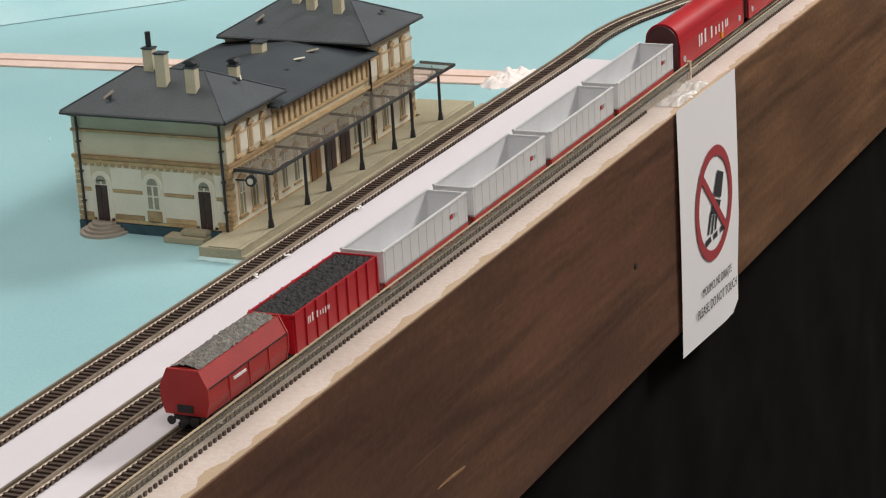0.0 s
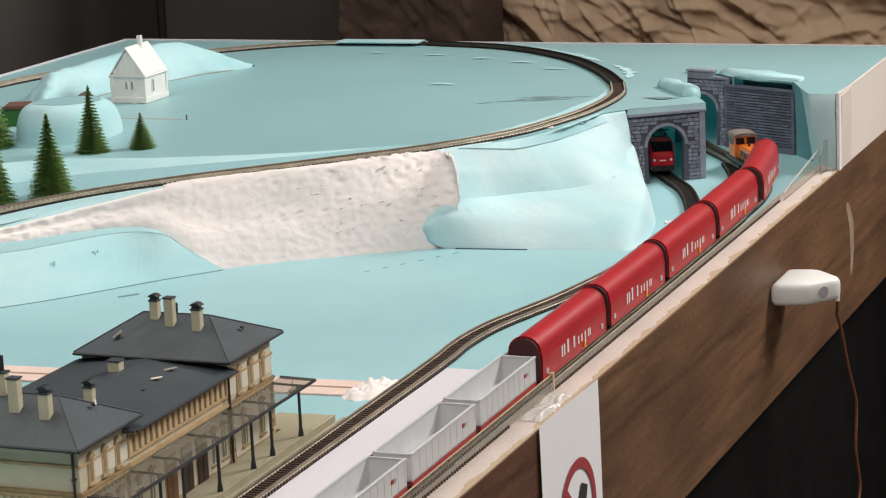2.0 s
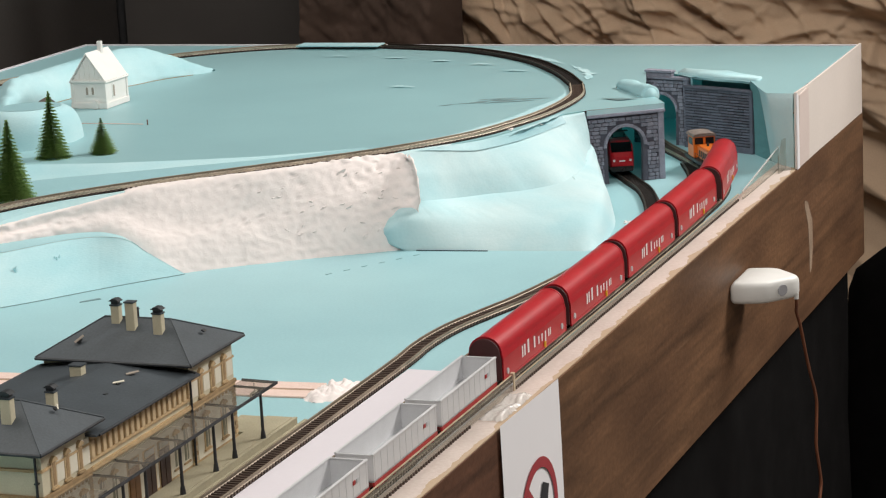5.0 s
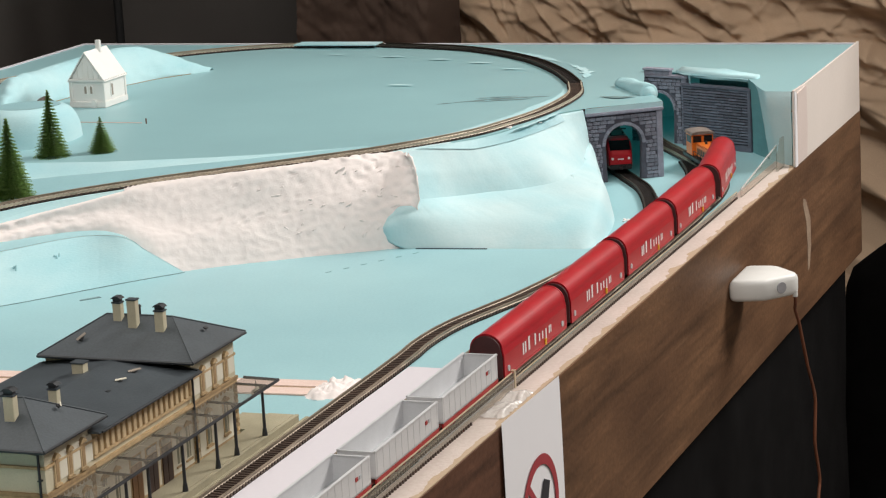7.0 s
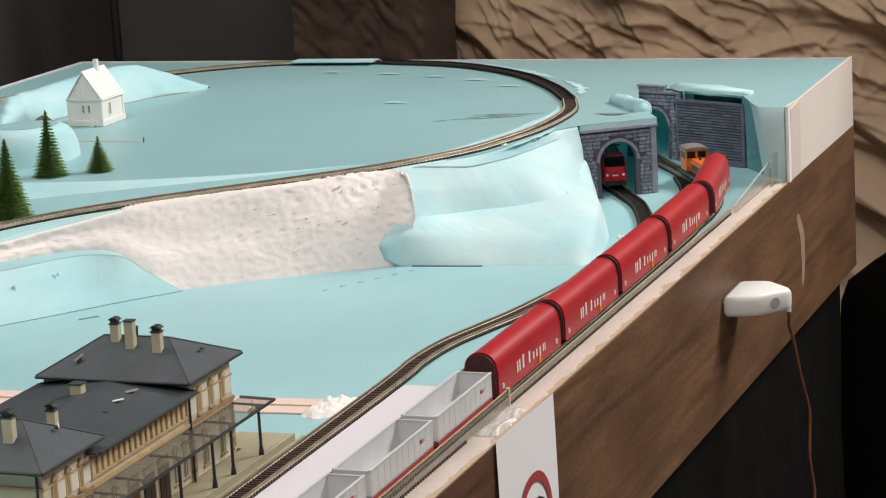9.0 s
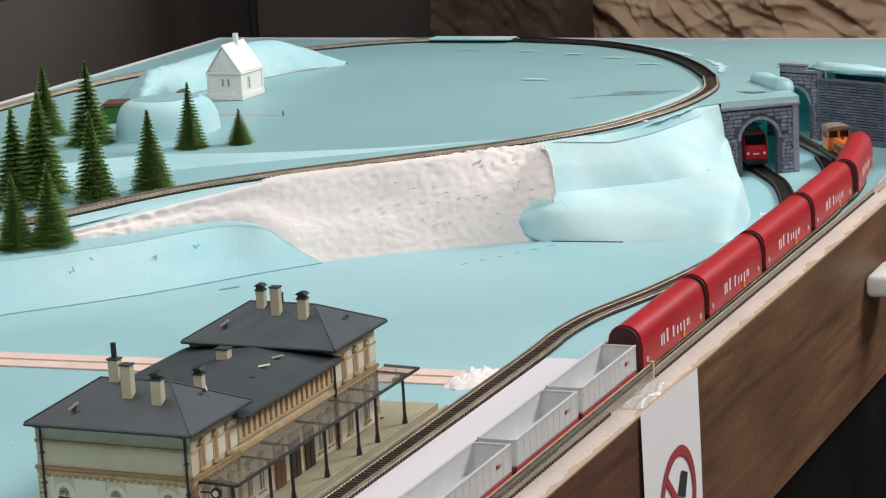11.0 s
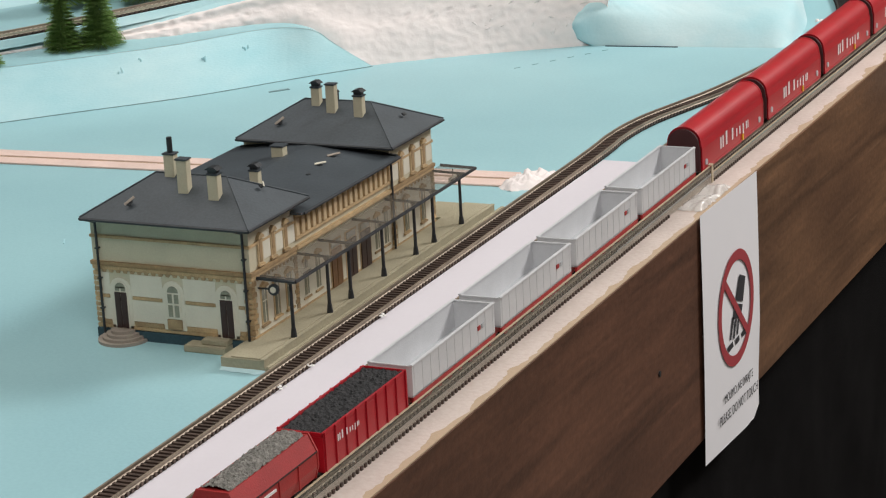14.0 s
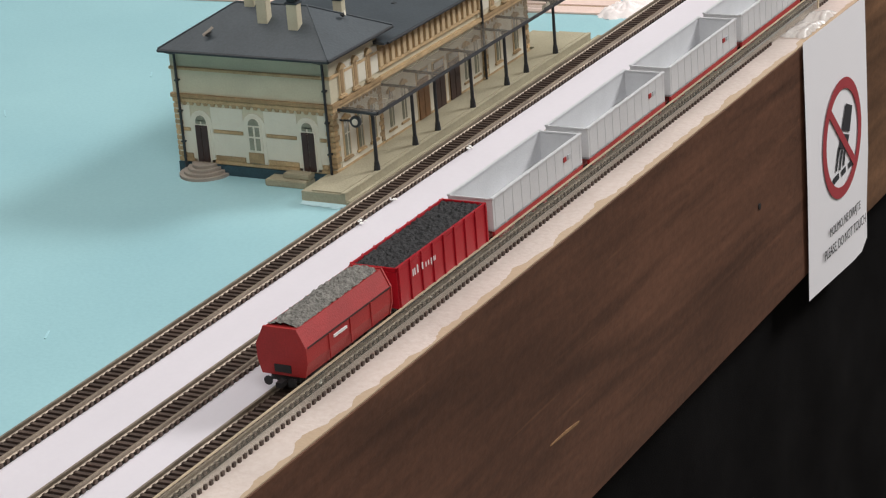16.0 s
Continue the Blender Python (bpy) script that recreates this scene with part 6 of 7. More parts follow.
for q, c in enumerate(corners):
    before, after = corners[q - 1], corners[(q + 1) % len(corners)]
    a, b = c + (before - c) * min(0.4, 0.011 / (before - c).length), c + (after - c) * min(0.4, 0.011 / (after - c).length)
    round_way += [a * (1 - t) ** 2 + c * 2 * t * (1 - t) + b * t * t for t in (0, 0.2, 0.4, 0.6, 0.8, 1)]
mid_point = sum(corners, Vector((0, 0))) / len(corners)
bm = bmesh.new()
shells = [[Vector((*p.lerp(mid_point, shrink), z)) for p in round_way] for z, shrink in ((0.0, 0.16), (0.0012, 0.08), (0.004, 0.03), (0.008, 0.0), (0.024, 0.0), (0.0285, 0.03), (0.0315, 0.08), (0.033, 0.17))]
vs = loft(bm, shells, True)
bm.faces.new(vs[0])
bm.faces.new(vs[-1])
part("body", bm, WHITE_PLASTIC, adapter, "white moulded plastic", True)
part("button", cyl(bmesh.new(), (0.0385, -0.0715, 0.0165), (0.0375, -0.0728, 0.0165), 0.0085, seg=20), COACH_GREY, adapter, "grey round button")
part("cable_socket", cyl(bmesh.new(), (0.066, -0.086, -0.003), (0.066, -0.086, 0.006), 0.004, seg=12), WHITE_PLASTIC, adapter)
cu = spline([(1.076, -0.086, -0.112), (1.086, -0.084, -0.130), (1.110, -0.078, -0.146), (1.135, -0.078, -0.173), (1.163, -0.078, -0.216), (1.193, -0.078, -0.260), (1.226, -0.078, -0.300), (1.240, -0.078, -0.328), (1.233, -0.078, -0.374), (1.232, -0.078, -0.397), (1.256, -0.078, -0.447), (1.262, -0.078, -0.468), (1.249, -0.078, -0.495), (1.245, -0.076, -0.60), (1.24, -0.072, -1.40)], 0.01)
bm = bmesh.new()
sides = [(math.cos(2 * math.pi * i / 8) * 0.0026, math.sin(2 * math.pi * i / 8) * 0.0026) for i in range(8)]
loft(bm, [[p + Vector((a, b, 0)) for a, b in sides] for p in cu], True)
single("cable", bm, COPPER, 0, 0, 0, "thin brown cable hanging from the plastic box", "cable", smooth=True)


# ---- trains ----
RAIL_TOP = 0.0086


def ride(laid, s, length):
    """Where a vehicle stands whose rear end is s along the track: x, y and heading."""
    way = laid[1]

    def at_s(d):
        k2 = min(len(way) - 1.001, max(0, d / PITCH))
        i = int(k2)
        return way[i].lerp(way[i + 1], k2 - i)
    a, b = at_s(s + 0.18 * length), at_s(s + 0.82 * length)
    d = b - a
    c = (a + b) / 2
    return c.x, c.y, math.degrees(math.atan2(d.y, d.x))


def wheels(root, places, r=0.0062):
    for x in places:
        bm = bmesh.new()
        for s in (-1, 1):
            cyl(bm, (x, s * 0.0098, r), (x, s * 0.0122, r), r, seg=14)
            cyl(bm, (x, s * 0.0090, r), (x, s * 0.0098, r), r * 1.12, seg=14)
        cyl(bm, (x, -0.0135, r), (x, 0.0135, r), 0.0012, seg=8)
        part("wheelset", bm, BLACK, root)


def bogies(root, xs, spread=0.011, material=BLACK):
    for x in xs:
        bm = bmesh.new()
        for s in (-1, 1):
            prism(bm, [(x - spread * 1.5, 0.005), (x - spread * 1.3, 0.0095), (x + spread * 1.3, 0.0095), (x + spread * 1.5, 0.005), (x + spread * 0.5, 0.0035), (x - spread * 0.5, 0.0035)], "y", s * 0.0150 - 0.0012, s * 0.0150 + 0.0012)
        bx(bm, x - 0.004, x + 0.004, -0.015, 0.015, 0.006, 0.010)
        part("bogie", bm, material, root, "bogie frame")
        wheels(root, (x - spread, x + spread))


def ends(root, length, width, z, material=BLACK):
    for s in (-1, 1):
        x = s * length / 2
        for y in (-width * 0.62, width * 0.62):
            bm = cyl(bmesh.new(), (x, y, z), (x + s * 0.005, y, z), 0.0013, seg=8)
            cyl(bm, (x + s * 0.005, y, z), (x + s * 0.006, y, z), 0.0036, seg=12)
            part("buffer", bm, material, root)
        part("coupling", box(*sorted((x, x + s * 0.008)), -0.0025, 0.0025, z - 0.004, z), BLACK, root)


def letters(root, runs, y, material=LETTER):
    """Plain upright bars in place of the maker's lettering."""
    for x0, x1, z0, z1 in runs:
        part("lettering", box(x0, x1, *sorted((y, y + (0.0003 if y > 0 else -0.0003))), z0, z1), material, root)


RUNS = [(0, 0.0024, 0, 0.0105), (0.0048, 0.0072, 0, 0.0105), (0.0118, 0.0150, 0, 0.0125), (0.0250, 0.0280, 0.0, 0.0105), (0.0345, 0.0368, 0, 0.0072), (0.0415, 0.0438, 0, 0.0072), (0.0490, 0.0513, -0.0025, 0.0072), (0.0562, 0.0585, 0.0, 0.0070), (0.0602, 0.0618, 0.0, 0.0070)]


def covered_wagon(x, y, rz):
    L, w = 0.2455, 0.0212
    root = thing("covered_wagon", x, y, RAIL_TOP, "glossy red covered wagon with a rounded roof and white lettering", "wagon", rz, "red covered wagons")
    prof = [(-w, 0.011), (-w, 0.036), (-w * 0.93, 0.0425)] + [(-w * 0.93 * math.cos(a), 0.0425 + 0.0185 * math.sin(a)) for a in [math.pi * i / 22 for i in range(1, 22)]] + [(w * 0.93, 0.0425), (w, 0.036), (w, 0.011)]
    bm = prism(bmesh.new(), prof, "x", -L / 2 + 0.005, L / 2 - 0.005)
    body = part("body", bm, RED, root, "glossy red body shell")
    for s in (-1, 1):
        xa = s * (L / 2 - 0.005)
        part("end_wall", prism(bmesh.new(), [(a * 0.93, 0.011 + (b - 0.011) * 0.965) for a, b in prof], "x", *sorted((xa, xa + s * 0.0035))), MAROON, body, "dark maroon end wall")
        part("rim", prism(bmesh.new(), [(a * 1.015, 0.011 + (b - 0.011) * 1.012) for a, b in prof], "x", *sorted((xa - s * 0.003, xa))), RED, body)
    for s in (-1, 1):
        part("sill", box(-L / 2 + 0.006, L / 2 - 0.006, *sorted((s * w * 0.90, s * (w + 0.0006))), 0.0085, 0.0115, bevel=0.0004), RED, body)
        for xx in (-0.104, 0.100):
            part("roller", cyl(bmesh.new(), (xx, s * w, 0.0185), (xx, s * (w + 0.0012), 0.0185), 0.0036, seg=14), SILVER_IN, body, "grey roller plate")
        part("lever", box(0.030, 0.034, *sorted((s * w, s * (w + 0.0018))), 0.010, 0.0175, bevel=0.0004), YELLOW, body, "yellow lever")
    letters(root, [(-0.052 + a * 1.75, -0.052 + b * 1.75, 0.0200 + c * 1.30, 0.0200 + d2 * 1.30) for a, b, c, d2 in RUNS], -w - 0.0002)
    part("underframe", box(-L / 2 + 0.004, L / 2 - 0.004, -0.012, 0.012, 0.0065, 0.011), BLACK, root)
    bogies(root, (-0.072, 0.072))
    ends(root, L, 0.016, 0.0085)
    return root


def open_wagon(x, y, rz, L=0.184):
    w, z0, z1, t = 0.0205, 0.0155, 0.0430, 0.0013
    root = thing("open_wagon", x, y, RAIL_TOP, "empty light grey open wagon with a red underframe", "wagon", rz, "grey open wagons")
    h2 = L / 2 - 0.003
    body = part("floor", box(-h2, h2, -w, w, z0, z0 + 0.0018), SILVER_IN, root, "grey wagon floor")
    for s in (-1, 1):
        part("side_wall", box(-h2, h2, *sorted((s * w, s * (w - t))), z0, z1), SILVER, body, "light grey ribbed side")
        part("end_wall", box(*sorted((s * h2, s * (h2 - t))), -w + t, w - t, z0, z1 - 0.0006), SILVER, body)
        part("top_rim", box(-h2 - 0.0006, h2 + 0.0006, *sorted((s * (w + 0.0009), s * (w - t - 0.0010))), z1, z1 + 0.0020, bevel=0.0005), SILVER, body)
        part("top_rim", box(*sorted((s * (h2 + 0.0006), s * (h2 - t - 0.0003))), -w, w, z1 - 0.0004, z1 + 0.0012, bevel=0.0003), SILVER, body)
        for i in range(11):
            xx = -h2 + 0.004 + (2 * h2 - 0.008) * i / 10
            part("rib", box(xx - 0.0008, xx + 0.0008, *sorted((s * (w - 0.0004), s * (w + 0.0003))), z0 + 0.001, z1 + 0.0002, bevel=0.00025), SILVER, body)
        part("sill", box(-h2, h2, *sorted((s * (w - 0.002), s * (w + 0.0004))), 0.0100, 0.0156, bevel=0.0003), RED_DULL, root, "red frame sill")
        for i in range(8):
            xx = -h2 + 0.012 + (2 * h2 - 0.024) * i / 7
            part("bracket", box(xx - 0.003, xx + 0.003, *sorted((s * (w - 0.002), s * (w - 0.0002))), 0.0062, 0.0102, bevel=0.0005), RED_DULL, root)
        for i in range(2):
            part("mark", box(0.050 + 0.009 * i, 0.055 + 0.009 * i, *sorted((s * w, s * (w + 0.0010))), 0.030, 0.034), RED_DULL if i == 0 else SILVER_IN, body)
    part("underframe", box(-h2, h2, -0.012, 0.012, 0.0065, 0.0155), RED_DULL, root)
    bogies(root, (-0.055, 0.055), 0.009, RED)
    ends(root, L - 0.004, 0.016, 0.0088)
    return root


def coal_wagon(x, y, rz, L=0.162):
    w, z0, z1 = 0.0205, 0.0115, 0.045
    root = thing("coal_wagon", x, y, RAIL_TOP, "red open wagon filled with black coal", "wagon", rz)
    h2 = L / 2 - 0.003
    body = part("body", box(-h2, h2, -w, w, z0, z1 - 0.004), RED, root, "red wagon body")
    for s in (-1, 1):
        part("top_rim", box(-h2, h2, *sorted((s * w, s * (w - 0.0018))), z1 - 0.004, z1, bevel=0.0004), RED, body)
        part("top_rim", box(*sorted((s * h2, s * (h2 - 0.0018))), -w, w, z1 - 0.004, z1 - 0.0003, bevel=0.0004), RED, body)
        for i in range(9):
            xx = -h2 + 0.003 + (2 * h2 - 0.006) * i / 8
            part("rib", box(xx - 0.0011, xx + 0.0011, *sorted((s * w, s * (w + 0.0011))), z0, z1, bevel=0.0003), RED, body)
    bm = bmesh.new()
    loft(bm, [[Vector((-h2 + 0.002 + (2 * h2 - 0.004) * i / 50, -w + 0.002 + (2 * w - 0.004) * j / 16, z1 - 0.0015 + 0.0022 * noise.noise(Vector((i * 0.7, j * 0.7, 3))))) for j in range(17)] for i in range(51)])
    part("coal", bm, COAL, body, "black coal load")
    letters(root, [(-0.055 + a * 0.62, -0.055 + b * 0.62, 0.030 + c * 0.55, 0.030 + d2 * 0.55) for a, b, c, d2 in RUNS], -w - 0.0011)
    part("underframe", box(-h2, h2, -0.012, 0.012, 0.0065, 0.0115), BLACK, root)
    bogies(root, (-0.05, 0.05), 0.009)
    ends(root, L - 0.004, 0.016, 0.0088)
    return root


def hopper_wagon(x, y, rz, L=0.134):
    w, z0 = 0.0205, 0.0115
    root = thing("hopper_wagon", x, y, RAIL_TOP, "red hopper wagon heaped with grey gravel", "wagon", rz)
    h2 = L / 2 - 0.004
    prof = [(-w * 0.86, z0), (-w, 0.022), (-w, 0.034), (-w * 0.66, 0.048), (w * 0.66, 0.048), (w, 0.034), (w, 0.022), (w * 0.86, z0)]
    body = part("body", prism(bmesh.new(), prof, "x", -h2, h2), RED_DULL, root, "dull red hopper body")
    for s in (-1, 1):
        part("end_rim", prism(bmesh.new(), [(a * 1.03, z0 + (b - z0) * 1.02) for a, b in prof], "x", *sorted((s * h2, s * (h2 + 0.0018)))), RED_DULL, body)
        for xx in (-h2 * 0.5, 0.0, h2 * 0.5):
            part("rib", box(xx - 0.0007, xx + 0.0007, *sorted((s * w, s * (w + 0.0008))), 0.014, 0.034), RED_DULL, body)
        part("seam", box(-h2, h2, *sorted((s * w, s * (w + 0.0006))), 0.0335, 0.0348), MAROON, body)
        part("mark", box(-0.025, -0.006, *sorted((s * w * 0.93, s * (w + 0.0010))), 0.0280, 0.0300), LETTER, body)
    part("opening", box(-0.0006 - h2 - 0.0019, -h2 - 0.0012, -0.007, 0.007, 0.014, 0.020), BLACK, body, "dark end recess")
    bm = bmesh.new()
    loft(bm, [[Vector((-h2 + 0.003 + (2 * h2 - 0.006) * i / 50, (-0.62 + 1.24 * j / 16) * w, 0.0484 + 0.0042 * math.sin(math.pi * j / 16) * (0.6 + 0.4 * math.sin(math.pi * i / 50)) + 0.0022 * noise.noise(Vector((i * 0.6, j * 0.6, 8))))) for j in range(17)] for i in range(51)])
    part("gravel", bm, GRAVEL, body, "heap of grey gravel")
    part("underframe", box(-h2, h2, -0.012, 0.012, 0.0065, 0.0115), BLACK, root)
    bogies(root, (-0.042, 0.042), 0.009)
    ends(root, L - 0.004, 0.016, 0.0088)
    return root


def shunter(x, y, rz, L=0.142):
    root = thing("shunting_engine", x, y, RAIL_TOP, "small orange shunting engine with a grey cab roof", "engine", rz)
    h2 = L / 2 - 0.004
    part("frame", box(-h2, h2, -0.0195, 0.0195, 0.0085, 0.0145, bevel=0.0006), BLACK, root, "black frame with steps")
    part("bonnet", box(-h2 + 0.003, 0.012, -0.0125, 0.0125, 0.0145, 0.037, bevel=0.0022), ORANGE, root, "orange engine bonnet")
    part("bonnet", box(0.048, h2 - 0.002, -0.0125, 0.0125, 0.0145, 0.030, bevel=0.0022), ORANGE, root, "orange engine bonnet")
    cab = part("cab", box(0.012, 0.048, -0.0185, 0.0185, 0.0145, 0.050, bevel=0.0010), ORANGE, root, "orange cab")
    bm = prism(bmesh.new(), [(-0.0205, 0.050), (0.0205, 0.050), (0.018, 0.0535), (0.009, 0.0555), (-0.009, 0.0555), (-0.018, 0.0535)], "x", 0.008, 0.052)
    part("cab_roof", bm, ROCK, cab, "brownish grey cab roof")
    for xx in (0.0116, 0.0476):
        for yy in (-0.0092, 0.0092):
            part("window", box(xx - 0.0002, xx + 0.0010, yy - 0.0070, yy + 0.0070, 0.037, 0.0475), COACH_GLASS, cab)
    for s in (-1, 1):
        part("window", box(0.017, 0.043, *sorted((s * 0.0183, s * 0.0189)), 0.0355, 0.0470), COACH_GLASS, cab)
        bm = bmesh.new()
        for xx in (-0.060, -0.040, -0.020, 0.004):
            cyl(bm, (xx, s * 0.0185, 0.0145), (xx, s * 0.0185, 0.0245), 0.0005, seg=6)
        cyl(bm, (-0.060, s * 0.0185, 0.0245), (0.004, s * 0.0185, 0.0245), 0.0005, seg=6)
        part("handrail", bm, BLACK, root)
        for i in range(5):
            xx = -0.048 + i * 0.011
            part("grille", box(xx - 0.0035, xx + 0.0035, *sorted((s * 0.0124, s * 0.0129)), 0.020, 0.030), BLACK, root)
    for yy in (-0.008, 0.008):
        part("headlight", cyl(bmesh.new(), (-h2 + 0.0022, yy, 0.032), (-h2 + 0.004, yy, 0.032), 0.0026, seg=12), LETTER, root, "pale round headlight")
    part("exhaust", cyl(bmesh.new(), (-0.01, 0, 0.036), (-0.01, 0, 0.042), 0.0022, seg=10), BLACK, root)
    wheels(root, (-0.042, -0.014, 0.014, 0.042), 0.0075)
    ends(root, L - 0.004, 0.017, 0.010)
    return root


def electric_engine(x, y, rz, L=0.305):
    w = 0.0212
    root = thing("electric_engine", x, y, RAIL_TOP, "glossy red electric engine with dark roof gear", "engine", rz)
    h2 = L / 2 - 0.006
    xs = [(-h2, 0.80, 0.014, 0.030), (-h2 + 0.004, 0.92, 0.011, 0.036), (-h2 + 0.018, 1.0, 0.010, 0.0535), (-h2 + 0.026, 1.0, 0.010, 0.0570), (h2 - 0.026, 1.0, 0.010, 0.0570), (h2 - 0.018, 1.0, 0.010, 0.0535), (h2 - 0.004, 0.92, 0.011, 0.036), (h2, 0.80, 0.014, 0.030)]
    rows = []
    for xx, k2, z0, z1 in xs:
        rows.append([Vector((xx, p * w * k2, z0 + (z1 - z0) * q)) for p, q in ((-0.92, 0), (-1, 0.10), (-1, 0.62), (-0.93, 0.84), (-0.74, 0.97), (-0.5, 1), (0.5, 1), (0.74, 0.97), (0.93, 0.84), (1, 0.62), (1, 0.10), (0.92, 0))])
    bm = bmesh.new()
    vs = loft(bm, rows, True)
    bm.faces.new(vs[0])
    bm.faces.new(vs[-1][::-1])
    body = part("body", bm, LOCO_RED, root, "glossy red body shell")
    part("skirt", box(-h2 + 0.006, h2 - 0.006, -w * 0.94, w * 0.94, 0.0075, 0.0125, bevel=0.0008), ROCK, root, "grey skirt")
    for s in (-1, 1):
        bm = bmesh.new()
        xa, xb = s * (h2 - 0.0042), s * (h2 - 0.0168)
        loft(bm, [[Vector((xa + s * 0.0008, -w * 0.80, 0.0370)), Vector((xb + s * 0.0012, -w * 0.80, 0.0515))], [Vector((xa + s * 0.0008, w * 0.80, 0.0370)), Vector((xb + s * 0.0012, w * 0.80, 0.0515))]])
        bmesh.ops.solidify(bm, geom=bm.faces[:], thickness=0.0008)
        part("windscreen", bm, COACH_GLASS, body, "black windscreen")
        for yy in (-0.0135, 0.0135):
            part("headlight", cyl(bmesh.new(), (s * (h2 - 0.003), yy, 0.0235), (s * (h2 + 0.0012), yy, 0.0235), 0.0022, seg=12), LETTER, body, "pale headlight")
        part("front_apron", box(*sorted((s * (h2 - 0.012), s * (h2 + 0.001))), -w * 0.85, w * 0.85, 0.005, 0.0135, bevel=0.001), BLACK, root)
        part("front_mark", box(*sorted((s * (h2 - 0.001), s * (h2 + 0.0006))), -0.005, 0.005, 0.0215, 0.0235), LETTER, body)
        part("side_window", box(*sorted((s * (h2 - 0.026), s * (h2 - 0.035))), -w - 0.0003, w + 0.0003, 0.034, 0.0425), COACH_GLASS, body)
        part("letter_mark", box(0.062, 0.090, *sorted((s * w, s * (w + 0.0004))), 0.026, 0.0335), LETTER, body, "white lettering block")
        bm = bmesh.new()
        bx(bm, -0.090, 0.090, *sorted((s * w * 0.55, s * w * 0.66)), 0.0560, 0.0590, bevel=0.0006)
        part("roof_edge", bm, ROCK, body)
        # folded pantograph
        px = s * 0.086
        bm = bmesh.new()
        for yy in (-0.011, 0.011):
            cyl(bm, (px - 0.022, yy, 0.0600), (px + 0.022, yy * 0.5, 0.0632), 0.0006, seg=6)
            cyl(bm, (px + 0.022, yy * 0.5, 0.0632), (px - 0.018, yy, 0.0650), 0.0006, seg=6)
        for q in (-0.020, -0.014):
            cyl(bm, (px + q, -0.016, 0.0655), (px + q, 0.016, 0.0655), 0.0008, seg=6)
        for q in (-0.02, 0.02):
            for yy in (-0.010, 0.010):
                cyl(bm, (px + q, yy, 0.0565), (px + q, yy, 0.0605), 0.0014, seg=8)
        tagged(part("pantograph", bm, BLACK, body, "folded dark pantograph"), kind="stuff")
    part("roof_tray", box(-0.118, 0.118, -w * 0.55, w * 0.55, 0.0566, 0.0578), BLACK, body, "dark roof tray")
    for xx, sx, sz, m in ((-0.045, 0.014, 0.0040, ROCK), (0.0, 0.020, 0.0030, BLACK), (0.042, 0.012, 0.0046, ROCK), (0.020, 0.006, 0.0050, BLACK)):
        part("roof_gear", box(xx - sx, xx + sx, -0.007, 0.007, 0.0578, 0.0578 + sz, bevel=0.0008), m, body)
    bogies(root, (-0.095, 0.095), 0.018)
    wheels(root, (-0.113, -0.077, 0.077, 0.113), 0.0078)
    ends(root, L - 0.010, 0.017, 0.0105)
    return root


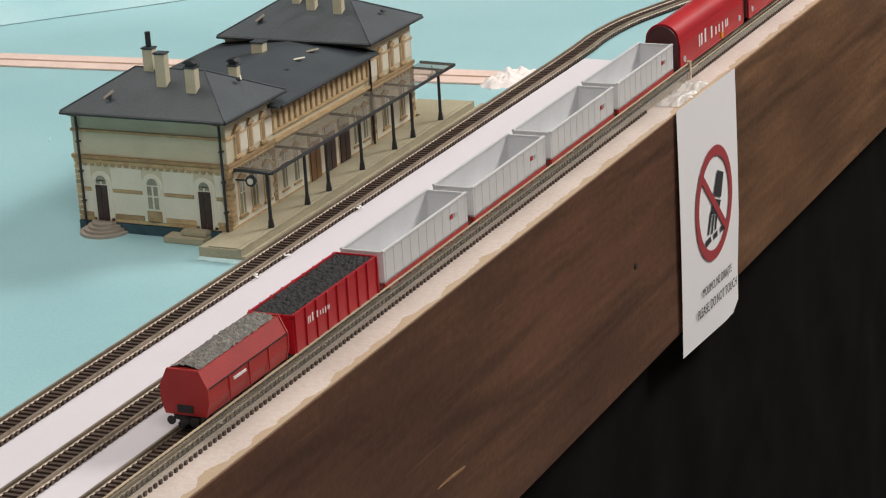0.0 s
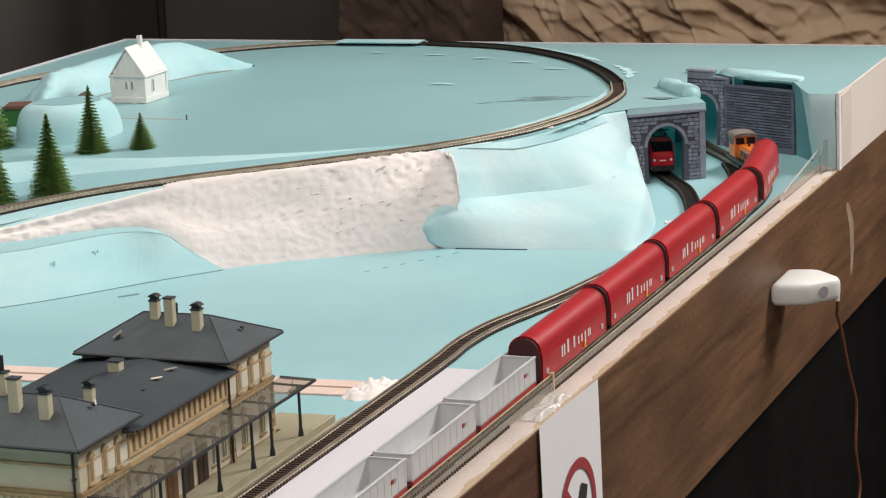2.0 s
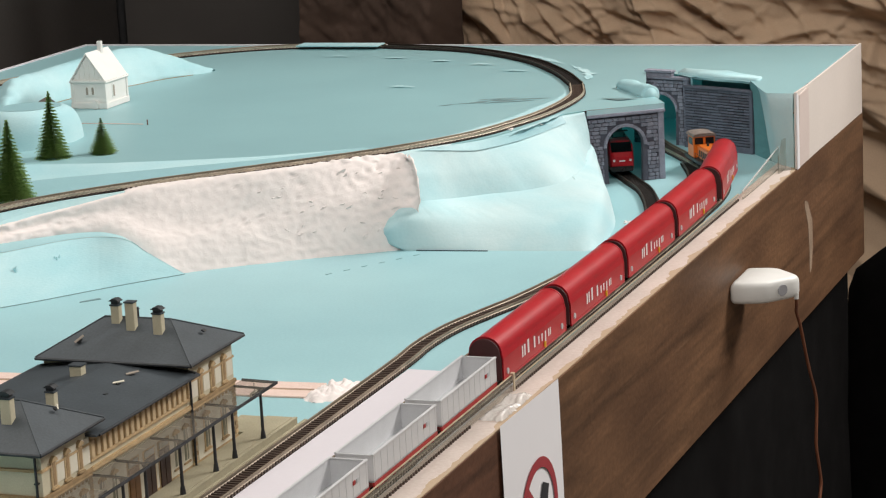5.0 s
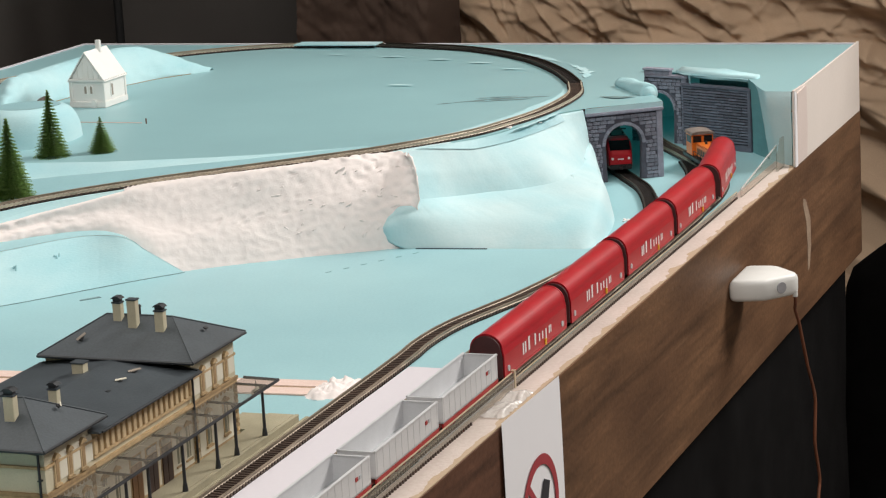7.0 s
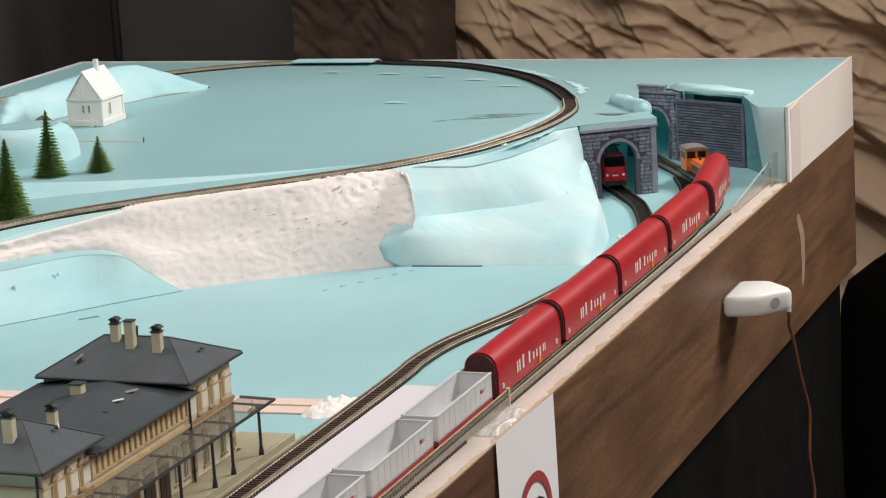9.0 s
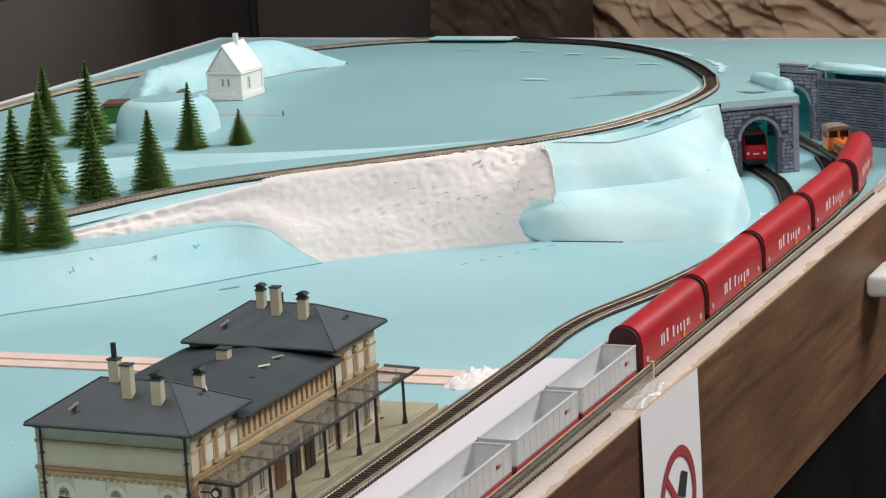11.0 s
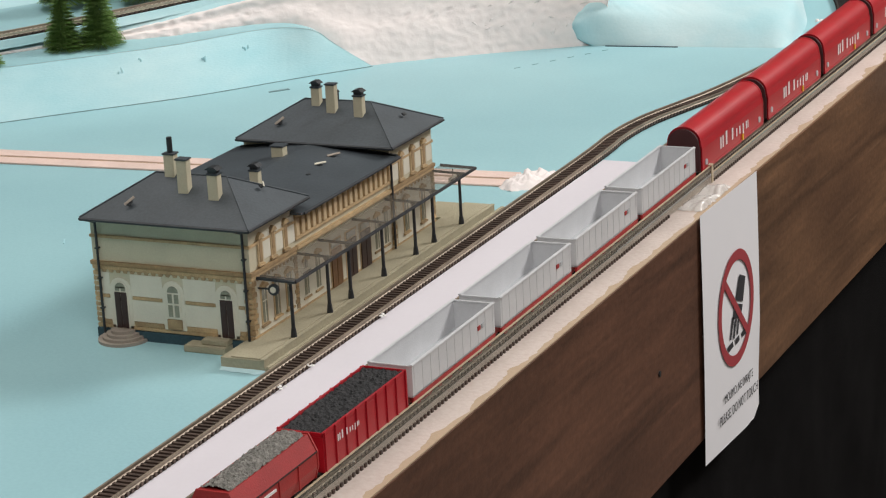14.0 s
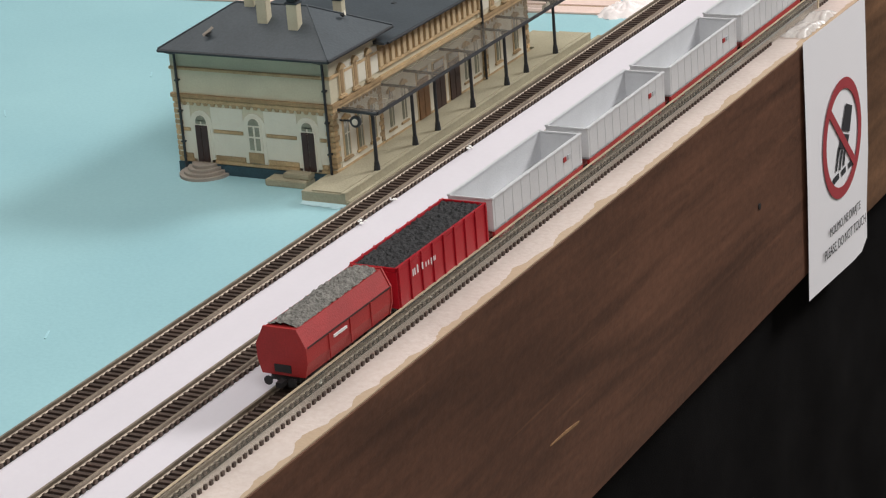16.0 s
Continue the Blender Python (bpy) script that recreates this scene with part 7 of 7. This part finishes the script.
def coach(x, y, rz, L=0.335):
    w = 0.0205
    root = thing("passenger_coach", x, y, RAIL_TOP, "grey passenger coach with a red roof and dark windows", "coach", rz, "passenger coaches")
    h2 = L / 2 - 0.004
    body = part("body", box(-h2, h2, -w, w, 0.0105, 0.0445, bevel=0.0008), COACH_GREY, root, "grey coach side")
    prof = [(-w - 0.0003, 0.0430), (-w, 0.0475), (-w * 0.80, 0.0540), (-w * 0.4, 0.0572), (0, 0.0580), (w * 0.4, 0.0572), (w * 0.80, 0.0540), (w, 0.0475), (w + 0.0003, 0.0430)]
    part("roof", prism(bmesh.new(), prof, "x", -h2 + 0.001, h2 - 0.001), COACH_RED, body, "red roof")
    for s in (-1, 1):
        part("stripe", box(-h2 + 0.001, h2 - 0.001, *sorted((s * w, s * (w + 0.0003))), 0.0115, 0.0165), COACH_RED, body, "dark red stripe")
        part("gangway", box(*sorted((s * h2, s * (h2 + 0.004))), -0.011, 0.011, 0.012, 0.050, bevel=0.0015), BLACK, body, "black gangway")
        part("end_wall", prism(bmesh.new(), [(a * 0.97, b if b > 0.0432 else 0.012) for a, b in prof], "x", *sorted((s * (h2 - 0.0005), s * (h2 + 0.0008)))), BLACK, body)
        for i in range(13):
            xx = -h2 + 0.026 + (2 * h2 - 0.052) * i / 12
            part("window", box(xx - 0.0085, xx + 0.0085, *sorted((s * w, s * (w + 0.0004))), 0.0265, 0.0395, bevel=0.0002), COACH_GLASS, body)
        for xx in (-h2 + 0.009, h2 - 0.009):
            part("door", box(xx - 0.005, xx + 0.005, *sorted((s * w, s * (w + 0.0004))), 0.013, 0.041, bevel=0.0002), COACH_GREY, body)
            part("door_window", box(xx - 0.0025, xx + 0.0025, *sorted((s * w, s * (w + 0.0007))), 0.028, 0.039), COACH_GLASS, body)
    part("underframe", box(-0.09, 0.09, -0.014, 0.014, 0.005, 0.0105, bevel=0.001), BLACK, root)
    bogies(root, (-0.115, 0.115), 0.012)
    ends(root, L - 0.006, 0.016, 0.0095)
    return root


# goods train on the front track: from its tail to the engine
START = 1.70
spot = 0.115 + START
train = [(covered_wagon, 0.2455, 0.256)] * 5
for make, L, pitch in train:
    make(*ride(T3, spot, L))
    spot += pitch
shunter(*ride(T3, spot - 0.004, 0.142))
spot = 0.115 + START - 0.006
for i in range(4):
    spot -= 0.1925
    open_wagon(*ride(T3, spot, 0.184))
spot -= 0.1665
coal_wagon(*ride(T3, spot, 0.162))
spot -= 0.1385
hopper_wagon(*ride(T3, spot, 0.134))
# passenger train waiting in the near tunnel
spot = 0.462
x, y, rz = ride(T6, spot, 0.305)
electric_engine(x, y, rz)
spot += 0.310
for i in range(2):
    coach(*ride(T6, spot, 0.335))
    spot += 0.342

# ---- repeated pieces ----
for laid in (T1, T2, T3, T5, T8):
    lay_sleepers(laid)
for laid in (T4, T6, T7):
    lay_sleepers(laid, 300, DARK_SLEEPER_MESH)
for root, a, b, z0, z1 in BRICKS:
    m = Matrix.Translation(Vector(((a + b) / 2, 0.002, (z0 + z1) / 2)) * S) @ Matrix.Diagonal(((b - a - 0.0011) * S, 0.0042 * S, (z1 - z0 - 0.0011) * S, 1))
    piece("brick", BRICK_MESH, root, m)
for root, a, b, z0, z1, proud in WALL_STONES:
    m = Matrix.Translation(Vector(((a + b) / 2, (0.004 - proud) / 2, (z0 + z1) / 2)) * S) @ Matrix.Diagonal(((b - a - 0.0006) * S, (0.004 + proud) * S, (z1 - z0) * S, 1))
    piece("stone", WALL_STONE_MESH, root, m)
